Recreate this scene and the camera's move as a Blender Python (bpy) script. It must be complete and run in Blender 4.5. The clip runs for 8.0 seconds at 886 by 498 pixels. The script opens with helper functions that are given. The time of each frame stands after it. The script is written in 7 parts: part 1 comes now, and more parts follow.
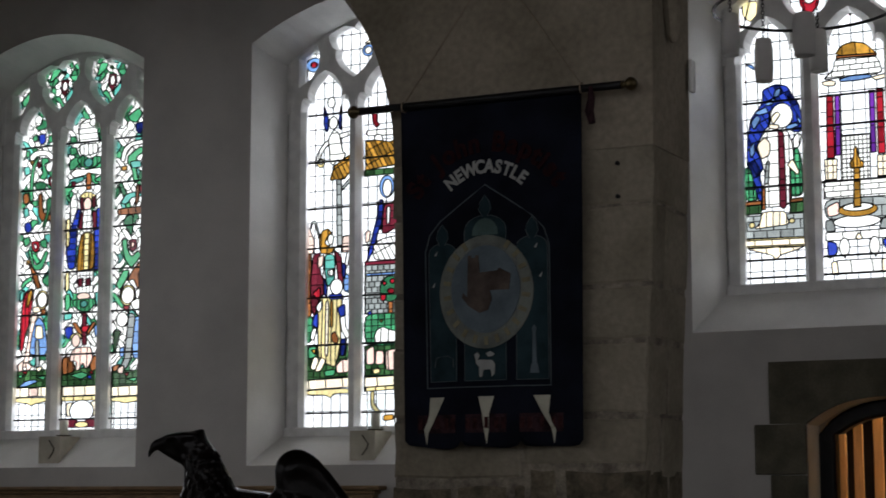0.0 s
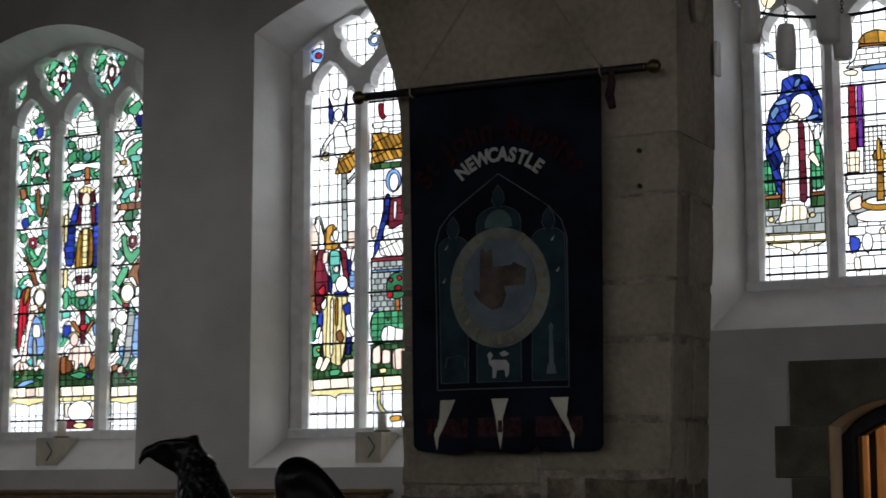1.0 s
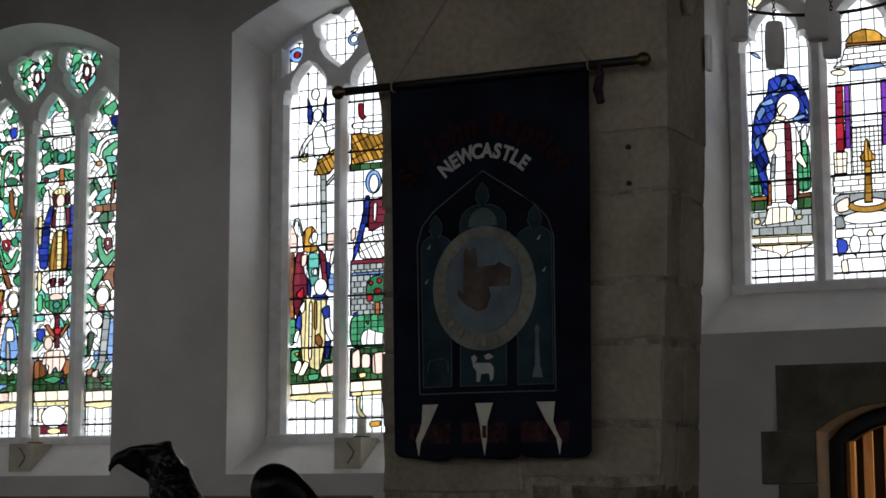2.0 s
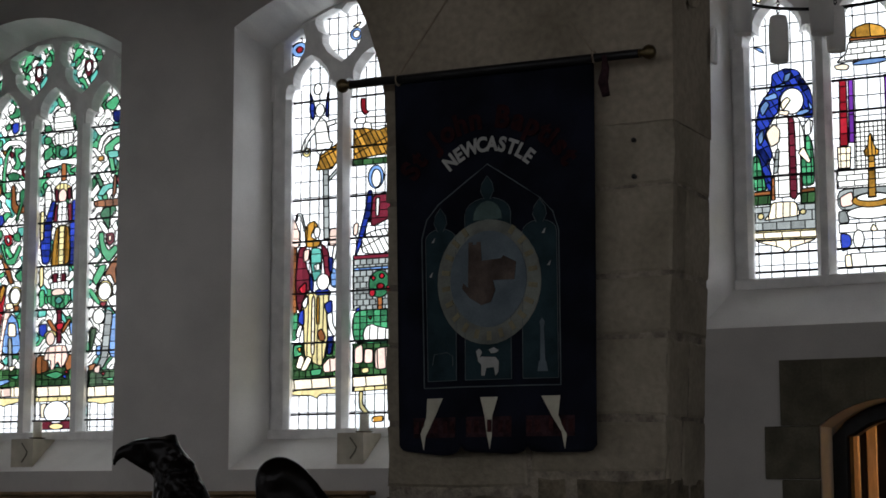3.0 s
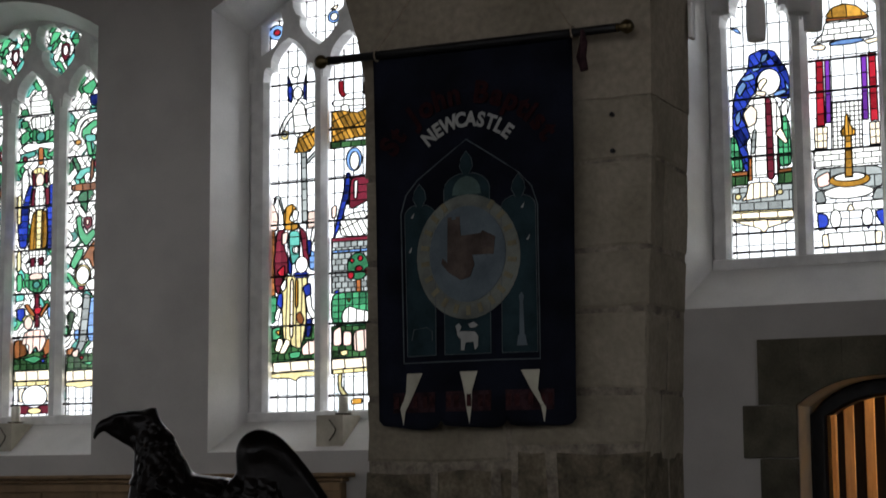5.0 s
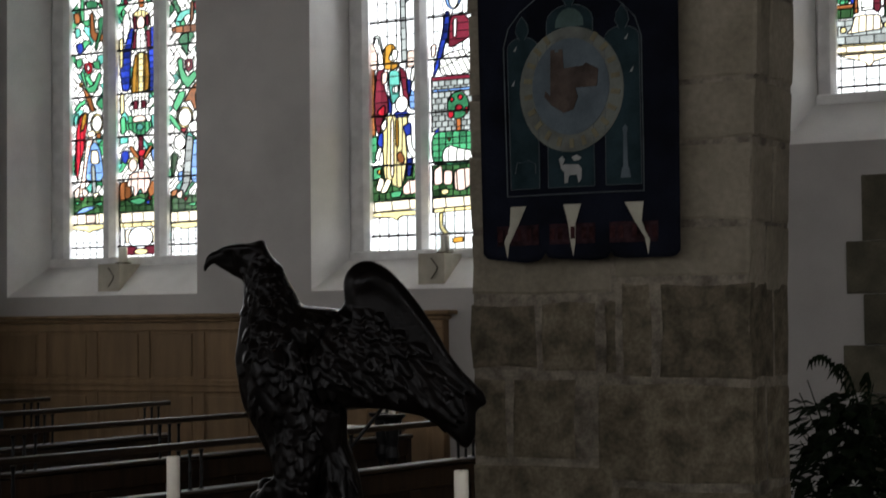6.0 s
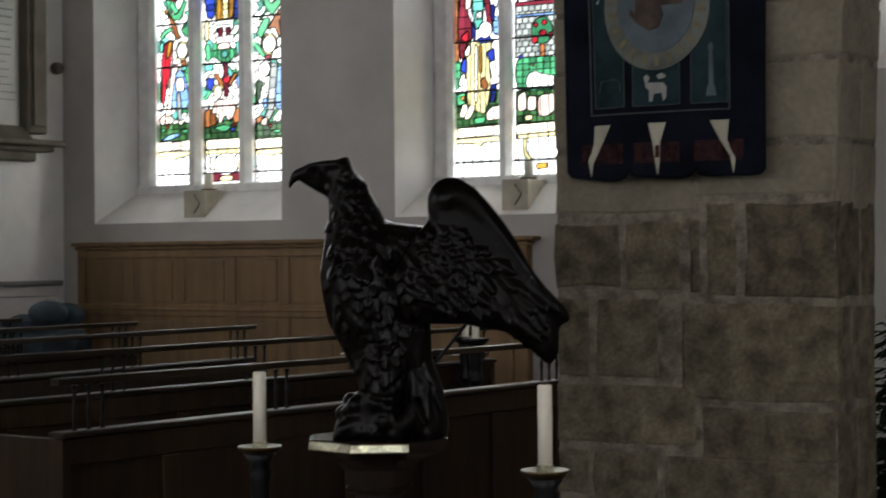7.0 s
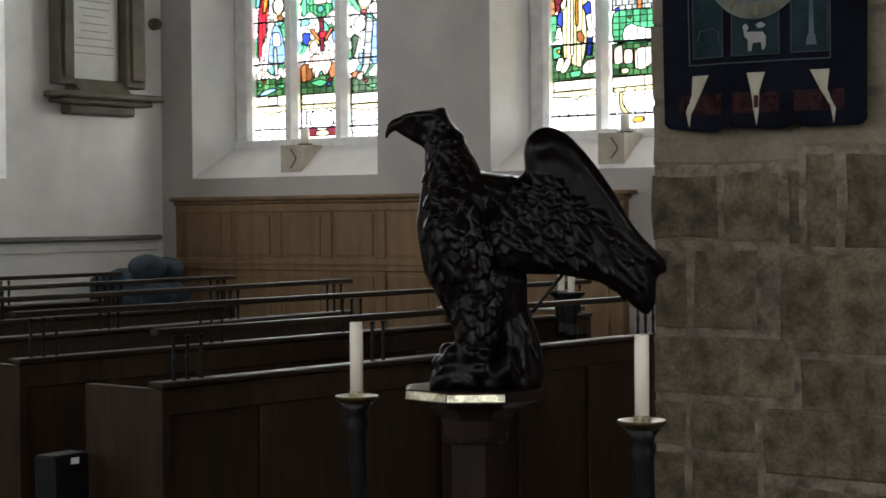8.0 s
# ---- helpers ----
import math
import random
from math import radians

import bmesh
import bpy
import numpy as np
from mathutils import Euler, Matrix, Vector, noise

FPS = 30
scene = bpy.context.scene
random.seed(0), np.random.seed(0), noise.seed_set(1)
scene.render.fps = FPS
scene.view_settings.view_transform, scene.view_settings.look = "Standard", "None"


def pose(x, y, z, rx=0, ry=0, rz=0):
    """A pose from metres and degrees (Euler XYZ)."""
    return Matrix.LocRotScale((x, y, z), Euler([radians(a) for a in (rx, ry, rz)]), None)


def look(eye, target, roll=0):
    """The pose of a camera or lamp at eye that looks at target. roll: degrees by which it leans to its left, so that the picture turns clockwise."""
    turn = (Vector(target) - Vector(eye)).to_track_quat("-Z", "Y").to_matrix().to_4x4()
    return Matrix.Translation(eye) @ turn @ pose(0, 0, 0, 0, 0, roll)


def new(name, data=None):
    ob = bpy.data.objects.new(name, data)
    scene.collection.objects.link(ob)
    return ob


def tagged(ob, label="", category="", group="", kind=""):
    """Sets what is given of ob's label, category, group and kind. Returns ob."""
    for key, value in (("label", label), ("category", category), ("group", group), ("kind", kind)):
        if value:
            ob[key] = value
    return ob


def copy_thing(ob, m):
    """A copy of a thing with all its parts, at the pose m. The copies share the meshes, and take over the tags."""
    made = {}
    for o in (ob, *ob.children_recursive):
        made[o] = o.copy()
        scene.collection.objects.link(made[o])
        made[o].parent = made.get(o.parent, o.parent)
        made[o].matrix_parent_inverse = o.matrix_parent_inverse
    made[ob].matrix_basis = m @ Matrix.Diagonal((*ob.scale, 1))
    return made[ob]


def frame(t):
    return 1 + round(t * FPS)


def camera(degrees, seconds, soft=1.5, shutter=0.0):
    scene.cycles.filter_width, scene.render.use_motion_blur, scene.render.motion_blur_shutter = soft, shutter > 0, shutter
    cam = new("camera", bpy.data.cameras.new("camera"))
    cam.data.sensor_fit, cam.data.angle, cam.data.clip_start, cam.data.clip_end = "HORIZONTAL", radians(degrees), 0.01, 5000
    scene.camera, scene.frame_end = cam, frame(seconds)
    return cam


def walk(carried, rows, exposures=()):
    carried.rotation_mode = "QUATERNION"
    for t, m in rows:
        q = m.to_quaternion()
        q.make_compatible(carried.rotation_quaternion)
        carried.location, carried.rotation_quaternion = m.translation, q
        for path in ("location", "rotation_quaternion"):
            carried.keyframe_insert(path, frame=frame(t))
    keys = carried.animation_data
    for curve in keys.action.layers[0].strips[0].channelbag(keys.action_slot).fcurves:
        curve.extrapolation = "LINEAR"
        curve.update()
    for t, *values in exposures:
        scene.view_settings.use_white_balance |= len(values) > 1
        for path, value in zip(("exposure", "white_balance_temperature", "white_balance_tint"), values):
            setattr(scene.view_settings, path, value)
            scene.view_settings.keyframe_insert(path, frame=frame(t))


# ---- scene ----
from mathutils.geometry import tessellate_polygon
import numpy as np
cam = camera(27.7, 8.0, soft=1.6, shutter=0.4)
PATH = [
    (0, (0.440, -0.662, 1.805), (-0.453, 1.107, 2.075), -0.04),
    (0.5, (0.365, -0.546, 1.816), (-0.562, 1.206, 2.080), 0.11),
    (1, (0.231, -0.289, 1.844), (-0.668, 1.477, 2.112), -0.07),
    (1.5, (0.129, -0.096, 1.856), (-0.742, 1.683, 2.129), -0.1),
    (2.8, (0.105, -0.090, 1.843), (-0.787, 1.679, 2.118), -0.1),
    (3, (0.095, -0.081, 1.844), (-0.784, 1.695, 2.114), -0.1),
    (3.5, (0.099, -0.084, 1.840), (-0.776, 1.693, 2.119), -0.3),
    (4, (0.094, -0.080, 1.839), (-0.775, 1.698, 2.123), -0.3),
    (4.2, (0.091, -0.079, 1.836), (-0.760, 1.707, 2.125), -0.3),
    (5.3, (0.092, -0.101, 1.765), (-0.776, 1.688, 1.987), -0.5),
    (5.5, (0.087, -0.110, 1.752), (-0.804, 1.671, 1.939), -0.5),
    (6, (0.080, -0.112, 1.754), (-0.882, 1.639, 1.839), -0.6),
    (6.5, (0.083, -0.115, 1.726), (-0.892, 1.631, 1.784), -0.5),
    (7, (0.083, -0.120, 1.703), (-0.961, 1.586, 1.714), -0.5),
    (7.5, (0.081, -0.121, 1.692), (-1.018, 1.550, 1.665), -0.5),
    (8, (0.077, -0.118, 1.682), (-1.056, 1.530, 1.646), -0.5),
]
EXPOSURES = [(0.0, -0.70, 6300, 10), (3.0, -0.70, 6300, 10), (4.2, -0.65, 6300, 10), (5.5, -0.38, 6400, 10), (6.5, 0.02, 6500, 8), (7.0, 0.30, 6500, 8), (7.5, 0.50, 6500, 8), (8.0, 0.72, 6500, 8)]
walk(cam, [(t, look(eye, target, roll)) for t, eye, target, roll in PATH], EXPOSURES)

# ---- light ----
world = bpy.data.worlds.new("sky")
scene.world = world
world.use_nodes = True
wn = world.node_tree
sky = wn.nodes.new("ShaderNodeTexSky")
sky.sky_type = 'NISHITA'
sky.sun_disc = False
sky.sun_elevation = radians(38)
sky.sun_rotation = radians(20)
wn.links.new(sky.outputs[0], wn.nodes["Background"].inputs[0])
wn.nodes["Background"].inputs[1].default_value = 0.10

sun = new("sun", bpy.data.lights.new("sun", 'SUN'))
sun.data.energy = 0.6
sun.data.angle = radians(20)
sun.data.color = (1.0, 0.96, 0.9)
sun.matrix_world = look((-2, 30, 24), (-6, 11, 2))


def window_light(name, eye, target, sx, sz, watts, color=(0.96, 0.94, 1.0)):
    """Daylight standing in a window's opening."""
    ob = new(name, bpy.data.lights.new(name, 'AREA'))
    ob.data.shape, ob.data.size, ob.data.size_y = 'RECTANGLE', sx, sz
    ob.data.energy, ob.data.color = watts, color
    ob.matrix_world = look(eye, target)
    return ob


DAY = 32.0     # watts for each square metre of window
for xa, xb, za in ((-10.5, -8.6, 2.2), (-7.4, -5.5, 2.2), (-3.7, -1.7, 3.1)):
    zc, h = (za + 5.9) / 2, 5.9 - za
    window_light("daylight", ((xa + xb) / 2, 12.62, zc), ((xa + xb) / 2, 11, zc), xb - xa + 0.5, h + 0.4, DAY * (xb - xa + 0.5) * (h + 0.4))
window_light("daylight", (-11.62, 8.75, 4.0), (-10, 8.75, 4.0), 1.4, 3.2, 8)
for xc in (-8.0, -3.5, 1.0):
    window_light("daylight", (xc, -6.42, 4.0), (xc, 0, 3.8), 1.4, 3.1, 46)
window_light("daylight", (6.42, 2.0, 4.0), (0, 2.0, 3.8), 2.4, 3.1, 56)

porch_lamp = new("porch_light", bpy.data.lights.new("porch_light", 'POINT'))
porch_lamp.data.energy, porch_lamp.data.color, porch_lamp.data.shadow_soft_size = 150, (1.0, 0.62, 0.24), 0.08
porch_lamp.location = (-1.45, 12.58, 2.8)


# ---- materials ----
def mat(name, color, rough=0.7, metal=0.0, var=0.15, scale=6.0, fine=60.0, bump=0.15, rand=0.0, stain=None, stretch=None, spec=0.5, coat=0.0):
    """A surface with broad and fine variation of its colour, and a fine relief."""
    m = bpy.data.materials.new(name)
    m.use_nodes = True
    nt = m.node_tree
    b = nt.nodes["Principled BSDF"]
    b.inputs["Roughness"].default_value, b.inputs["Metallic"].default_value = rough, metal
    b.inputs["Specular IOR Level"].default_value, b.inputs["Coat Weight"].default_value = spec, coat
    tc = nt.nodes.new("ShaderNodeTexCoord")
    mp = nt.nodes.new("ShaderNodeMapping")
    mp.inputs["Scale"].default_value = stretch or (1, 1, 1)
    nt.links.new(tc.outputs["Object"], mp.inputs[0])

    def noise_at(s, detail):
        n = nt.nodes.new("ShaderNodeTexNoise")
        n.inputs["Scale"].default_value, n.inputs["Detail"].default_value = s, detail
        nt.links.new(mp.outputs[0], n.inputs["Vector"])
        return n

    big, small = noise_at(scale, 5), noise_at(fine, 3)
    mix = nt.nodes.new("ShaderNodeMix")
    mix.data_type = 'RGBA'
    dark = stain or tuple(c * (1 - 1.6 * var) for c in color)
    mix.inputs["A"].default_value = (*dark, 1)
    mix.inputs["B"].default_value = (*(min(1, c * (1 + var)) for c in color), 1)
    ramp = nt.nodes.new("ShaderNodeValToRGB")
    ramp.color_ramp.elements[0].position, ramp.color_ramp.elements[1].position = 0.32, 0.62
    nt.links.new(big.outputs["Fac"], ramp.inputs[0])
    nt.links.new(ramp.outputs[0], mix.inputs["Factor"])
    val = nt.nodes.new("ShaderNodeHueSaturation")
    nt.links.new(mix.outputs["Result"], val.inputs["Color"])
    mr = nt.nodes.new("ShaderNodeMapRange")
    mr.inputs["From Min"].default_value, mr.inputs["From Max"].default_value = 0.3, 0.7
    mr.inputs["To Min"].default_value, mr.inputs["To Max"].default_value = 1 - 0.5 * var, 1 + 0.5 * var
    nt.links.new(small.outputs["Fac"], mr.inputs["Value"])
    last = mr.outputs[0]
    if rand:
        oi = nt.nodes.new("ShaderNodeObjectInfo")
        mr2 = nt.nodes.new("ShaderNodeMapRange")
        mr2.inputs["To Min"].default_value, mr2.inputs["To Max"].default_value = 1 - rand, 1 + rand
        nt.links.new(oi.outputs["Random"], mr2.inputs["Value"])
        mul = nt.nodes.new("ShaderNodeMath")
        mul.operation = 'MULTIPLY'
        nt.links.new(last, mul.inputs[0])
        nt.links.new(mr2.outputs[0], mul.inputs[1])
        last = mul.outputs[0]
    nt.links.new(last, val.inputs["Value"])
    nt.links.new(val.outputs[0], b.inputs["Base Color"])
    if bump:
        bp = nt.nodes.new("ShaderNodeBump")
        bp.inputs["Strength"].default_value, bp.inputs["Distance"].default_value = bump, 0.01
        add = nt.nodes.new("ShaderNodeMath")
        nt.links.new(big.outputs["Fac"], add.inputs[0])
        nt.links.new(small.outputs["Fac"], add.inputs[1])
        nt.links.new(add.outputs[0], bp.inputs["Height"])
        nt.links.new(bp.outputs[0], b.inputs["Normal"])
    return m


def stained(name, color, streak=0.25):
    """Coloured window glass: light passes and takes the colour, with streaks in the pot metal."""
    m = bpy.data.materials.new(name)
    m.use_nodes = True
    nt = m.node_tree
    nt.nodes.remove(nt.nodes["Principled BSDF"])
    out = nt.nodes["Material Output"]
    tr, gl, mx = nt.nodes.new("ShaderNodeBsdfTransparent"), nt.nodes.new("ShaderNodeBsdfGlossy"), nt.nodes.new("ShaderNodeMixShader")
    gl.inputs["Roughness"].default_value = 0.15
    tc, n = nt.nodes.new("ShaderNodeTexCoord"), nt.nodes.new("ShaderNodeTexNoise")
    n.inputs["Scale"].default_value, n.inputs["Detail"].default_value = 22, 4
    nt.links.new(tc.outputs["Object"], n.inputs["Vector"])
    oi = nt.nodes.new("ShaderNodeObjectInfo")
    add = nt.nodes.new("ShaderNodeMath")
    nt.links.new(n.outputs["Fac"], add.inputs[0])
    nt.links.new(oi.outputs["Random"], add.inputs[1])
    mr = nt.nodes.new("ShaderNodeMapRange")
    mr.inputs["From Min"].default_value, mr.inputs["From Max"].default_value = 0.4, 1.6
    mr.inputs["To Min"].default_value, mr.inputs["To Max"].default_value = 1 - streak * 1.8, 1 + streak
    nt.links.new(add.outputs[0], mr.inputs["Value"])
    hv = nt.nodes.new("ShaderNodeHueSaturation")
    hv.inputs["Color"].default_value = (*color, 1)
    nt.links.new(mr.outputs[0], hv.inputs["Value"])
    nt.links.new(hv.outputs[0], tr.inputs[0])
    mx.inputs[0].default_value = 0.04
    nt.links.new(tr.outputs[0], mx.inputs[1])
    nt.links.new(gl.outputs[0], mx.inputs[2])
    nt.links.new(mx.outputs[0], out.inputs[0])
    return m


# White wall darkened in colour for the shade on the window side.
SHADED_PLASTER = mat("plaster", (0.385, 0.37, 0.345), 0.9, var=0.06, scale=2.2, fine=90, bump=0.12)
# Lightened in colour, since the end wall rendered too dim.
LIT_WHITEWASH = mat("lit_whitewash", (0.80, 0.795, 0.77), 0.88, var=0.05, scale=3.0, fine=80, bump=0.15)
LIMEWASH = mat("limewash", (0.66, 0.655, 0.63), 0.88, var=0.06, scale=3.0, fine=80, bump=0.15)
FRAME_STONE = mat("painted_stone", (0.70, 0.70, 0.68), 0.85, var=0.08, scale=9, fine=120, bump=0.2)
SANDSTONE = mat("sandstone", (0.100, 0.086, 0.060), 0.95, var=0.45, scale=11, fine=55, bump=0.7, rand=0.22, stain=(0.062, 0.054, 0.037), spec=0.12)
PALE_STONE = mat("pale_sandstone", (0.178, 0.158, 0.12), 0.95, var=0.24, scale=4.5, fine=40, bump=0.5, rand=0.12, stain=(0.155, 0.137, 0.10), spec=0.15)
ASHLAR = mat("ashlar", (0.175, 0.152, 0.115), 0.95, var=0.3, stain=(0.115, 0.10, 0.072), scale=1.7, fine=34, bump=0.25, spec=0.15)
MORTAR = mat("mortar", (0.166, 0.146, 0.114), 0.95, var=0.35, scale=12, fine=90, bump=0.5, spec=0.15)
DARK_STONE = mat("dark_stone", (0.085, 0.078, 0.055), 0.9, var=0.22, scale=5, fine=60, bump=0.4, rand=0.18, spec=0.2)
OAK = mat("oak", (0.165, 0.105, 0.052), 0.65, var=0.13, scale=2.0, fine=24, bump=0.08, stretch=(5, 5, 0.7), rand=0.1, spec=0.3)
DARK_OAK = mat("dark_oak", (0.023, 0.0122, 0.0052), 0.55, var=0.3, scale=2.2, fine=26, bump=0.12, stretch=(8, 8, 1), rand=0.15, spec=0.22)
PEW_RAIL = mat("pew_rail", (0.022, 0.014, 0.008), 0.40, var=0.3, scale=3, fine=30, bump=0.08, stretch=(8, 1, 8), spec=0.2)
BLACK_OAK = mat("carved_oak", (0.0030, 0.0022, 0.0019), 0.30, var=0.4, scale=9, fine=60, bump=0.10, spec=0.13)
STEM_OAK = mat("stem_oak", (0.012, 0.007, 0.0045), 0.2, var=0.3, scale=5, fine=40, bump=0.06, stretch=(6, 6, 1), spec=0.45)
BRASS = mat("brass", (0.85, 0.76, 0.52), 0.20, 1.0, var=0.45, scale=18, fine=120, bump=0.03)
DARK_BRASS = mat("aged_brass", (0.10, 0.075, 0.035), 0.35, 0.9, var=0.25, scale=20, fine=90, bump=0.08)
WAX = mat("wax", (0.80, 0.76, 0.64), 0.5, var=0.04, scale=6, fine=40, bump=0.03)
IRON = mat("iron", (0.006, 0.006, 0.0062), 0.42, 0.0, var=0.25, scale=14, fine=80, bump=0.1, spec=0.2)
LEAD = mat("lead", (0.02, 0.02, 0.022), 0.7, 0.2, var=0.2, scale=18, fine=80, bump=0.05)
VELVET = mat("velvet", (0.0055, 0.0068, 0.012), 0.98, var=0.3, scale=5, fine=160, bump=0.2, spec=0.1)
TEAL_CLOTH = mat("teal_cloth", (0.015, 0.029, 0.034), 0.95, var=0.25, scale=9, fine=200, bump=0.25, spec=0.1)
DISC_CLOTH = mat("disc_cloth", (0.125, 0.135, 0.118), 0.95, var=0.2, scale=9, fine=180, bump=0.2, spec=0.1)
CREAM_CLOTH = mat("cream_cloth", (0.36, 0.35, 0.28), 0.95, var=0.1, scale=14, fine=180, bump=0.15, spec=0.1)
BROWN_CLOTH = mat("brown_cloth", (0.064, 0.050, 0.042), 0.95, var=0.25, scale=12, fine=160, bump=0.2, spec=0.1)
BLUE_CLOTH = mat("sea_cloth", (0.09, 0.115, 0.13), 0.95, var=0.15, scale=8, fine=160, bump=0.2, spec=0.1)
GREEN_CLOTH = mat("sage_cloth", (0.06, 0.095, 0.088), 0.95, var=0.2, scale=9, fine=160, bump=0.2, spec=0.1)
RED_CLOTH = mat("red_cloth", (0.019, 0.005, 0.006), 0.95, var=0.3, scale=14, fine=180, bump=0.2, spec=0.1)
PLUM_CLOTH = mat("plum_cloth", (0.024, 0.012, 0.014), 0.95, var=0.4, scale=22, fine=120, bump=0.35, spec=0.1)
WHITE_CLOTH = mat("white_cloth", (0.28, 0.285, 0.27), 0.95, var=0.08, scale=14, fine=180, bump=0.15, spec=0.1)
GOLD_CLOTH = mat("gold_cloth", (0.15, 0.135, 0.085), 0.95, var=0.15, scale=14, fine=180, bump=0.15, spec=0.1)
PIPING = mat("piping", (0.075, 0.09, 0.095), 0.9, var=0.1, scale=20, fine=120, bump=0.1, spec=0.1)
WORN_RED = mat("worn_red_cloth", (0.032, 0.012, 0.012), 0.95, var=0.35, scale=30, fine=120, bump=0.3, spec=0.1)
CORD = mat("cord", (0.16, 0.13, 0.09), 0.9, var=0.1, scale=40, fine=200, bump=0.2)
MARBLE = mat("marble", (0.42, 0.42, 0.39), 0.45, var=0.06, scale=4, fine=30, bump=0.02)
SLATE = mat("tablet_stone", (0.105, 0.094, 0.070), 0.8, var=0.15, scale=5, fine=60, bump=0.2)
LEDGE_SHADE = mat("ledge_shade", (0.19, 0.185, 0.18), 0.75, var=0.1, scale=6, fine=60, bump=0.1)
INK = mat("ink", (0.19, 0.185, 0.175), 0.8, var=0.05, bump=0)
BEIGE = mat("beige_stone", (0.42, 0.39, 0.31), 0.85, var=0.08, scale=9, fine=90, bump=0.2)
SHADE = mat("lamp_shade", (0.70, 0.69, 0.66), 0.6, var=0.06, scale=5, fine=50, bump=0.05)
through_glass, blend = SHADE.node_tree.nodes.new("ShaderNodeBsdfTranslucent"), SHADE.node_tree.nodes.new("ShaderNodeMixShader")   # milky glass
through_glass.inputs[0].default_value, blend.inputs[0].default_value = (0.75, 0.74, 0.72, 1), 0.45
SHADE.node_tree.links.new(SHADE.node_tree.nodes["Principled BSDF"].outputs[0], blend.inputs[1])
SHADE.node_tree.links.new(through_glass.outputs[0], blend.inputs[2])
SHADE.node_tree.links.new(blend.outputs[0], SHADE.node_tree.nodes["Material Output"].inputs[0])
PAPER = mat("paper", (0.78, 0.78, 0.76), 0.8, var=0.03, scale=6, fine=60, bump=0.03)
COVER = mat("blue_cover", (0.035, 0.055, 0.07), 0.9, var=0.25, scale=6, fine=80, bump=0.3)
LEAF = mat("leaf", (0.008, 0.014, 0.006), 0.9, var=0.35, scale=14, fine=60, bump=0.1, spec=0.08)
PETAL = mat("petal", (0.75, 0.74, 0.68), 0.7, var=0.05, bump=0.05)
TILE = mat("floor_tile", (0.10, 0.075, 0.055), 0.55, var=0.25, scale=3, fine=40, bump=0.15, rand=0.2)
BOARD = mat("ceiling_board", (0.16, 0.10, 0.06), 0.7, var=0.2, scale=3, fine=30, bump=0.2, stretch=(8, 1, 1))
WARM_WALL = mat("porch_plaster", (0.66, 0.58, 0.44), 0.9, var=0.06, scale=3, fine=60, bump=0.1)
DOOR_OAK = mat("door_oak", (0.33, 0.19, 0.09), 0.5, var=0.2, scale=2, fine=24, bump=0.1, stretch=(8, 8, 1))
GRASS = mat("outside_grass", (0.06, 0.08, 0.03), 0.95, var=0.3, scale=0.6, fine=8, bump=0.3)
CLEAR = stained("clear_glass", (0.93, 0.94, 0.94), 0.02)

GLASS = {
    "W": stained("glass_white", (0.80, 0.82, 0.78), 0.12), "C": stained("glass_clear", (0.88, 0.92, 0.92), 0.06),
    "G": stained("glass_green", (0.05, 0.24, 0.11), 0.4), "g": stained("glass_dark_green", (0.03, 0.085, 0.03), 0.45),
    "T": stained("glass_teal", (0.10, 0.36, 0.30), 0.35), "B": stained("glass_blue", (0.016, 0.034, 0.25), 0.55),
    "b": stained("glass_sky_blue", (0.13, 0.24, 0.46), 0.3), "R": stained("glass_red", (0.27, 0.012, 0.022), 0.4),
    "r": stained("glass_maroon", (0.10, 0.012, 0.022), 0.35), "Y": stained("glass_gold", (0.36, 0.19, 0.03), 0.45),
    "y": stained("glass_pale_gold", (0.66, 0.58, 0.28), 0.22), "N": stained("glass_brown", (0.20, 0.075, 0.025), 0.35),
    "K": stained("glass_grey", (0.25, 0.28, 0.27), 0.25), "P": stained("glass_flesh", (0.72, 0.56, 0.47), 0.15),
    "c": stained("glass_cream", (0.82, 0.76, 0.58), 0.12), "V": stained("glass_purple", (0.13, 0.03, 0.28), 0.3),
}


# ---- mesh helpers ----
def part(name, bm, material, parent=None, label="", smooth=False):
    """Links a bmesh as one mesh object, under a thing or a part."""
    bmesh.ops.recalc_face_normals(bm, faces=bm.faces)
    me = bpy.data.meshes.new(name)
    bm.to_mesh(me)
    bm.free()
    me.materials.append(material)
    if smooth:
        me.polygons.foreach_set("use_smooth", [True] * len(me.polygons))
    ob = new(name, me)
    if parent is not None:
        ob.parent = parent
    if label:
        ob["label"] = label
    return ob


def thing(name, label, category, m=None, group="", kind=""):
    ob = new(name)
    ob.matrix_world = m or Matrix()
    return tagged(ob, label, category, group, kind)


def box(bm, x0, x1, y0, y1, z0, z1, bevel=0.0):
    r = bmesh.ops.create_cube(bm, size=1.0, matrix=Matrix.Translation(((x0 + x1) / 2, (y0 + y1) / 2, (z0 + z1) / 2)) @ Matrix.Diagonal((x1 - x0, y1 - y0, z1 - z0, 1)))
    if bevel:
        edges = {e for v in r["verts"] for e in v.link_edges}
        bmesh.ops.bevel(bm, geom=list(edges), offset=bevel, segments=1, affect='EDGES')
    return bm


def boxed(*a, **k):
    return box(bmesh.new(), *a, **k)


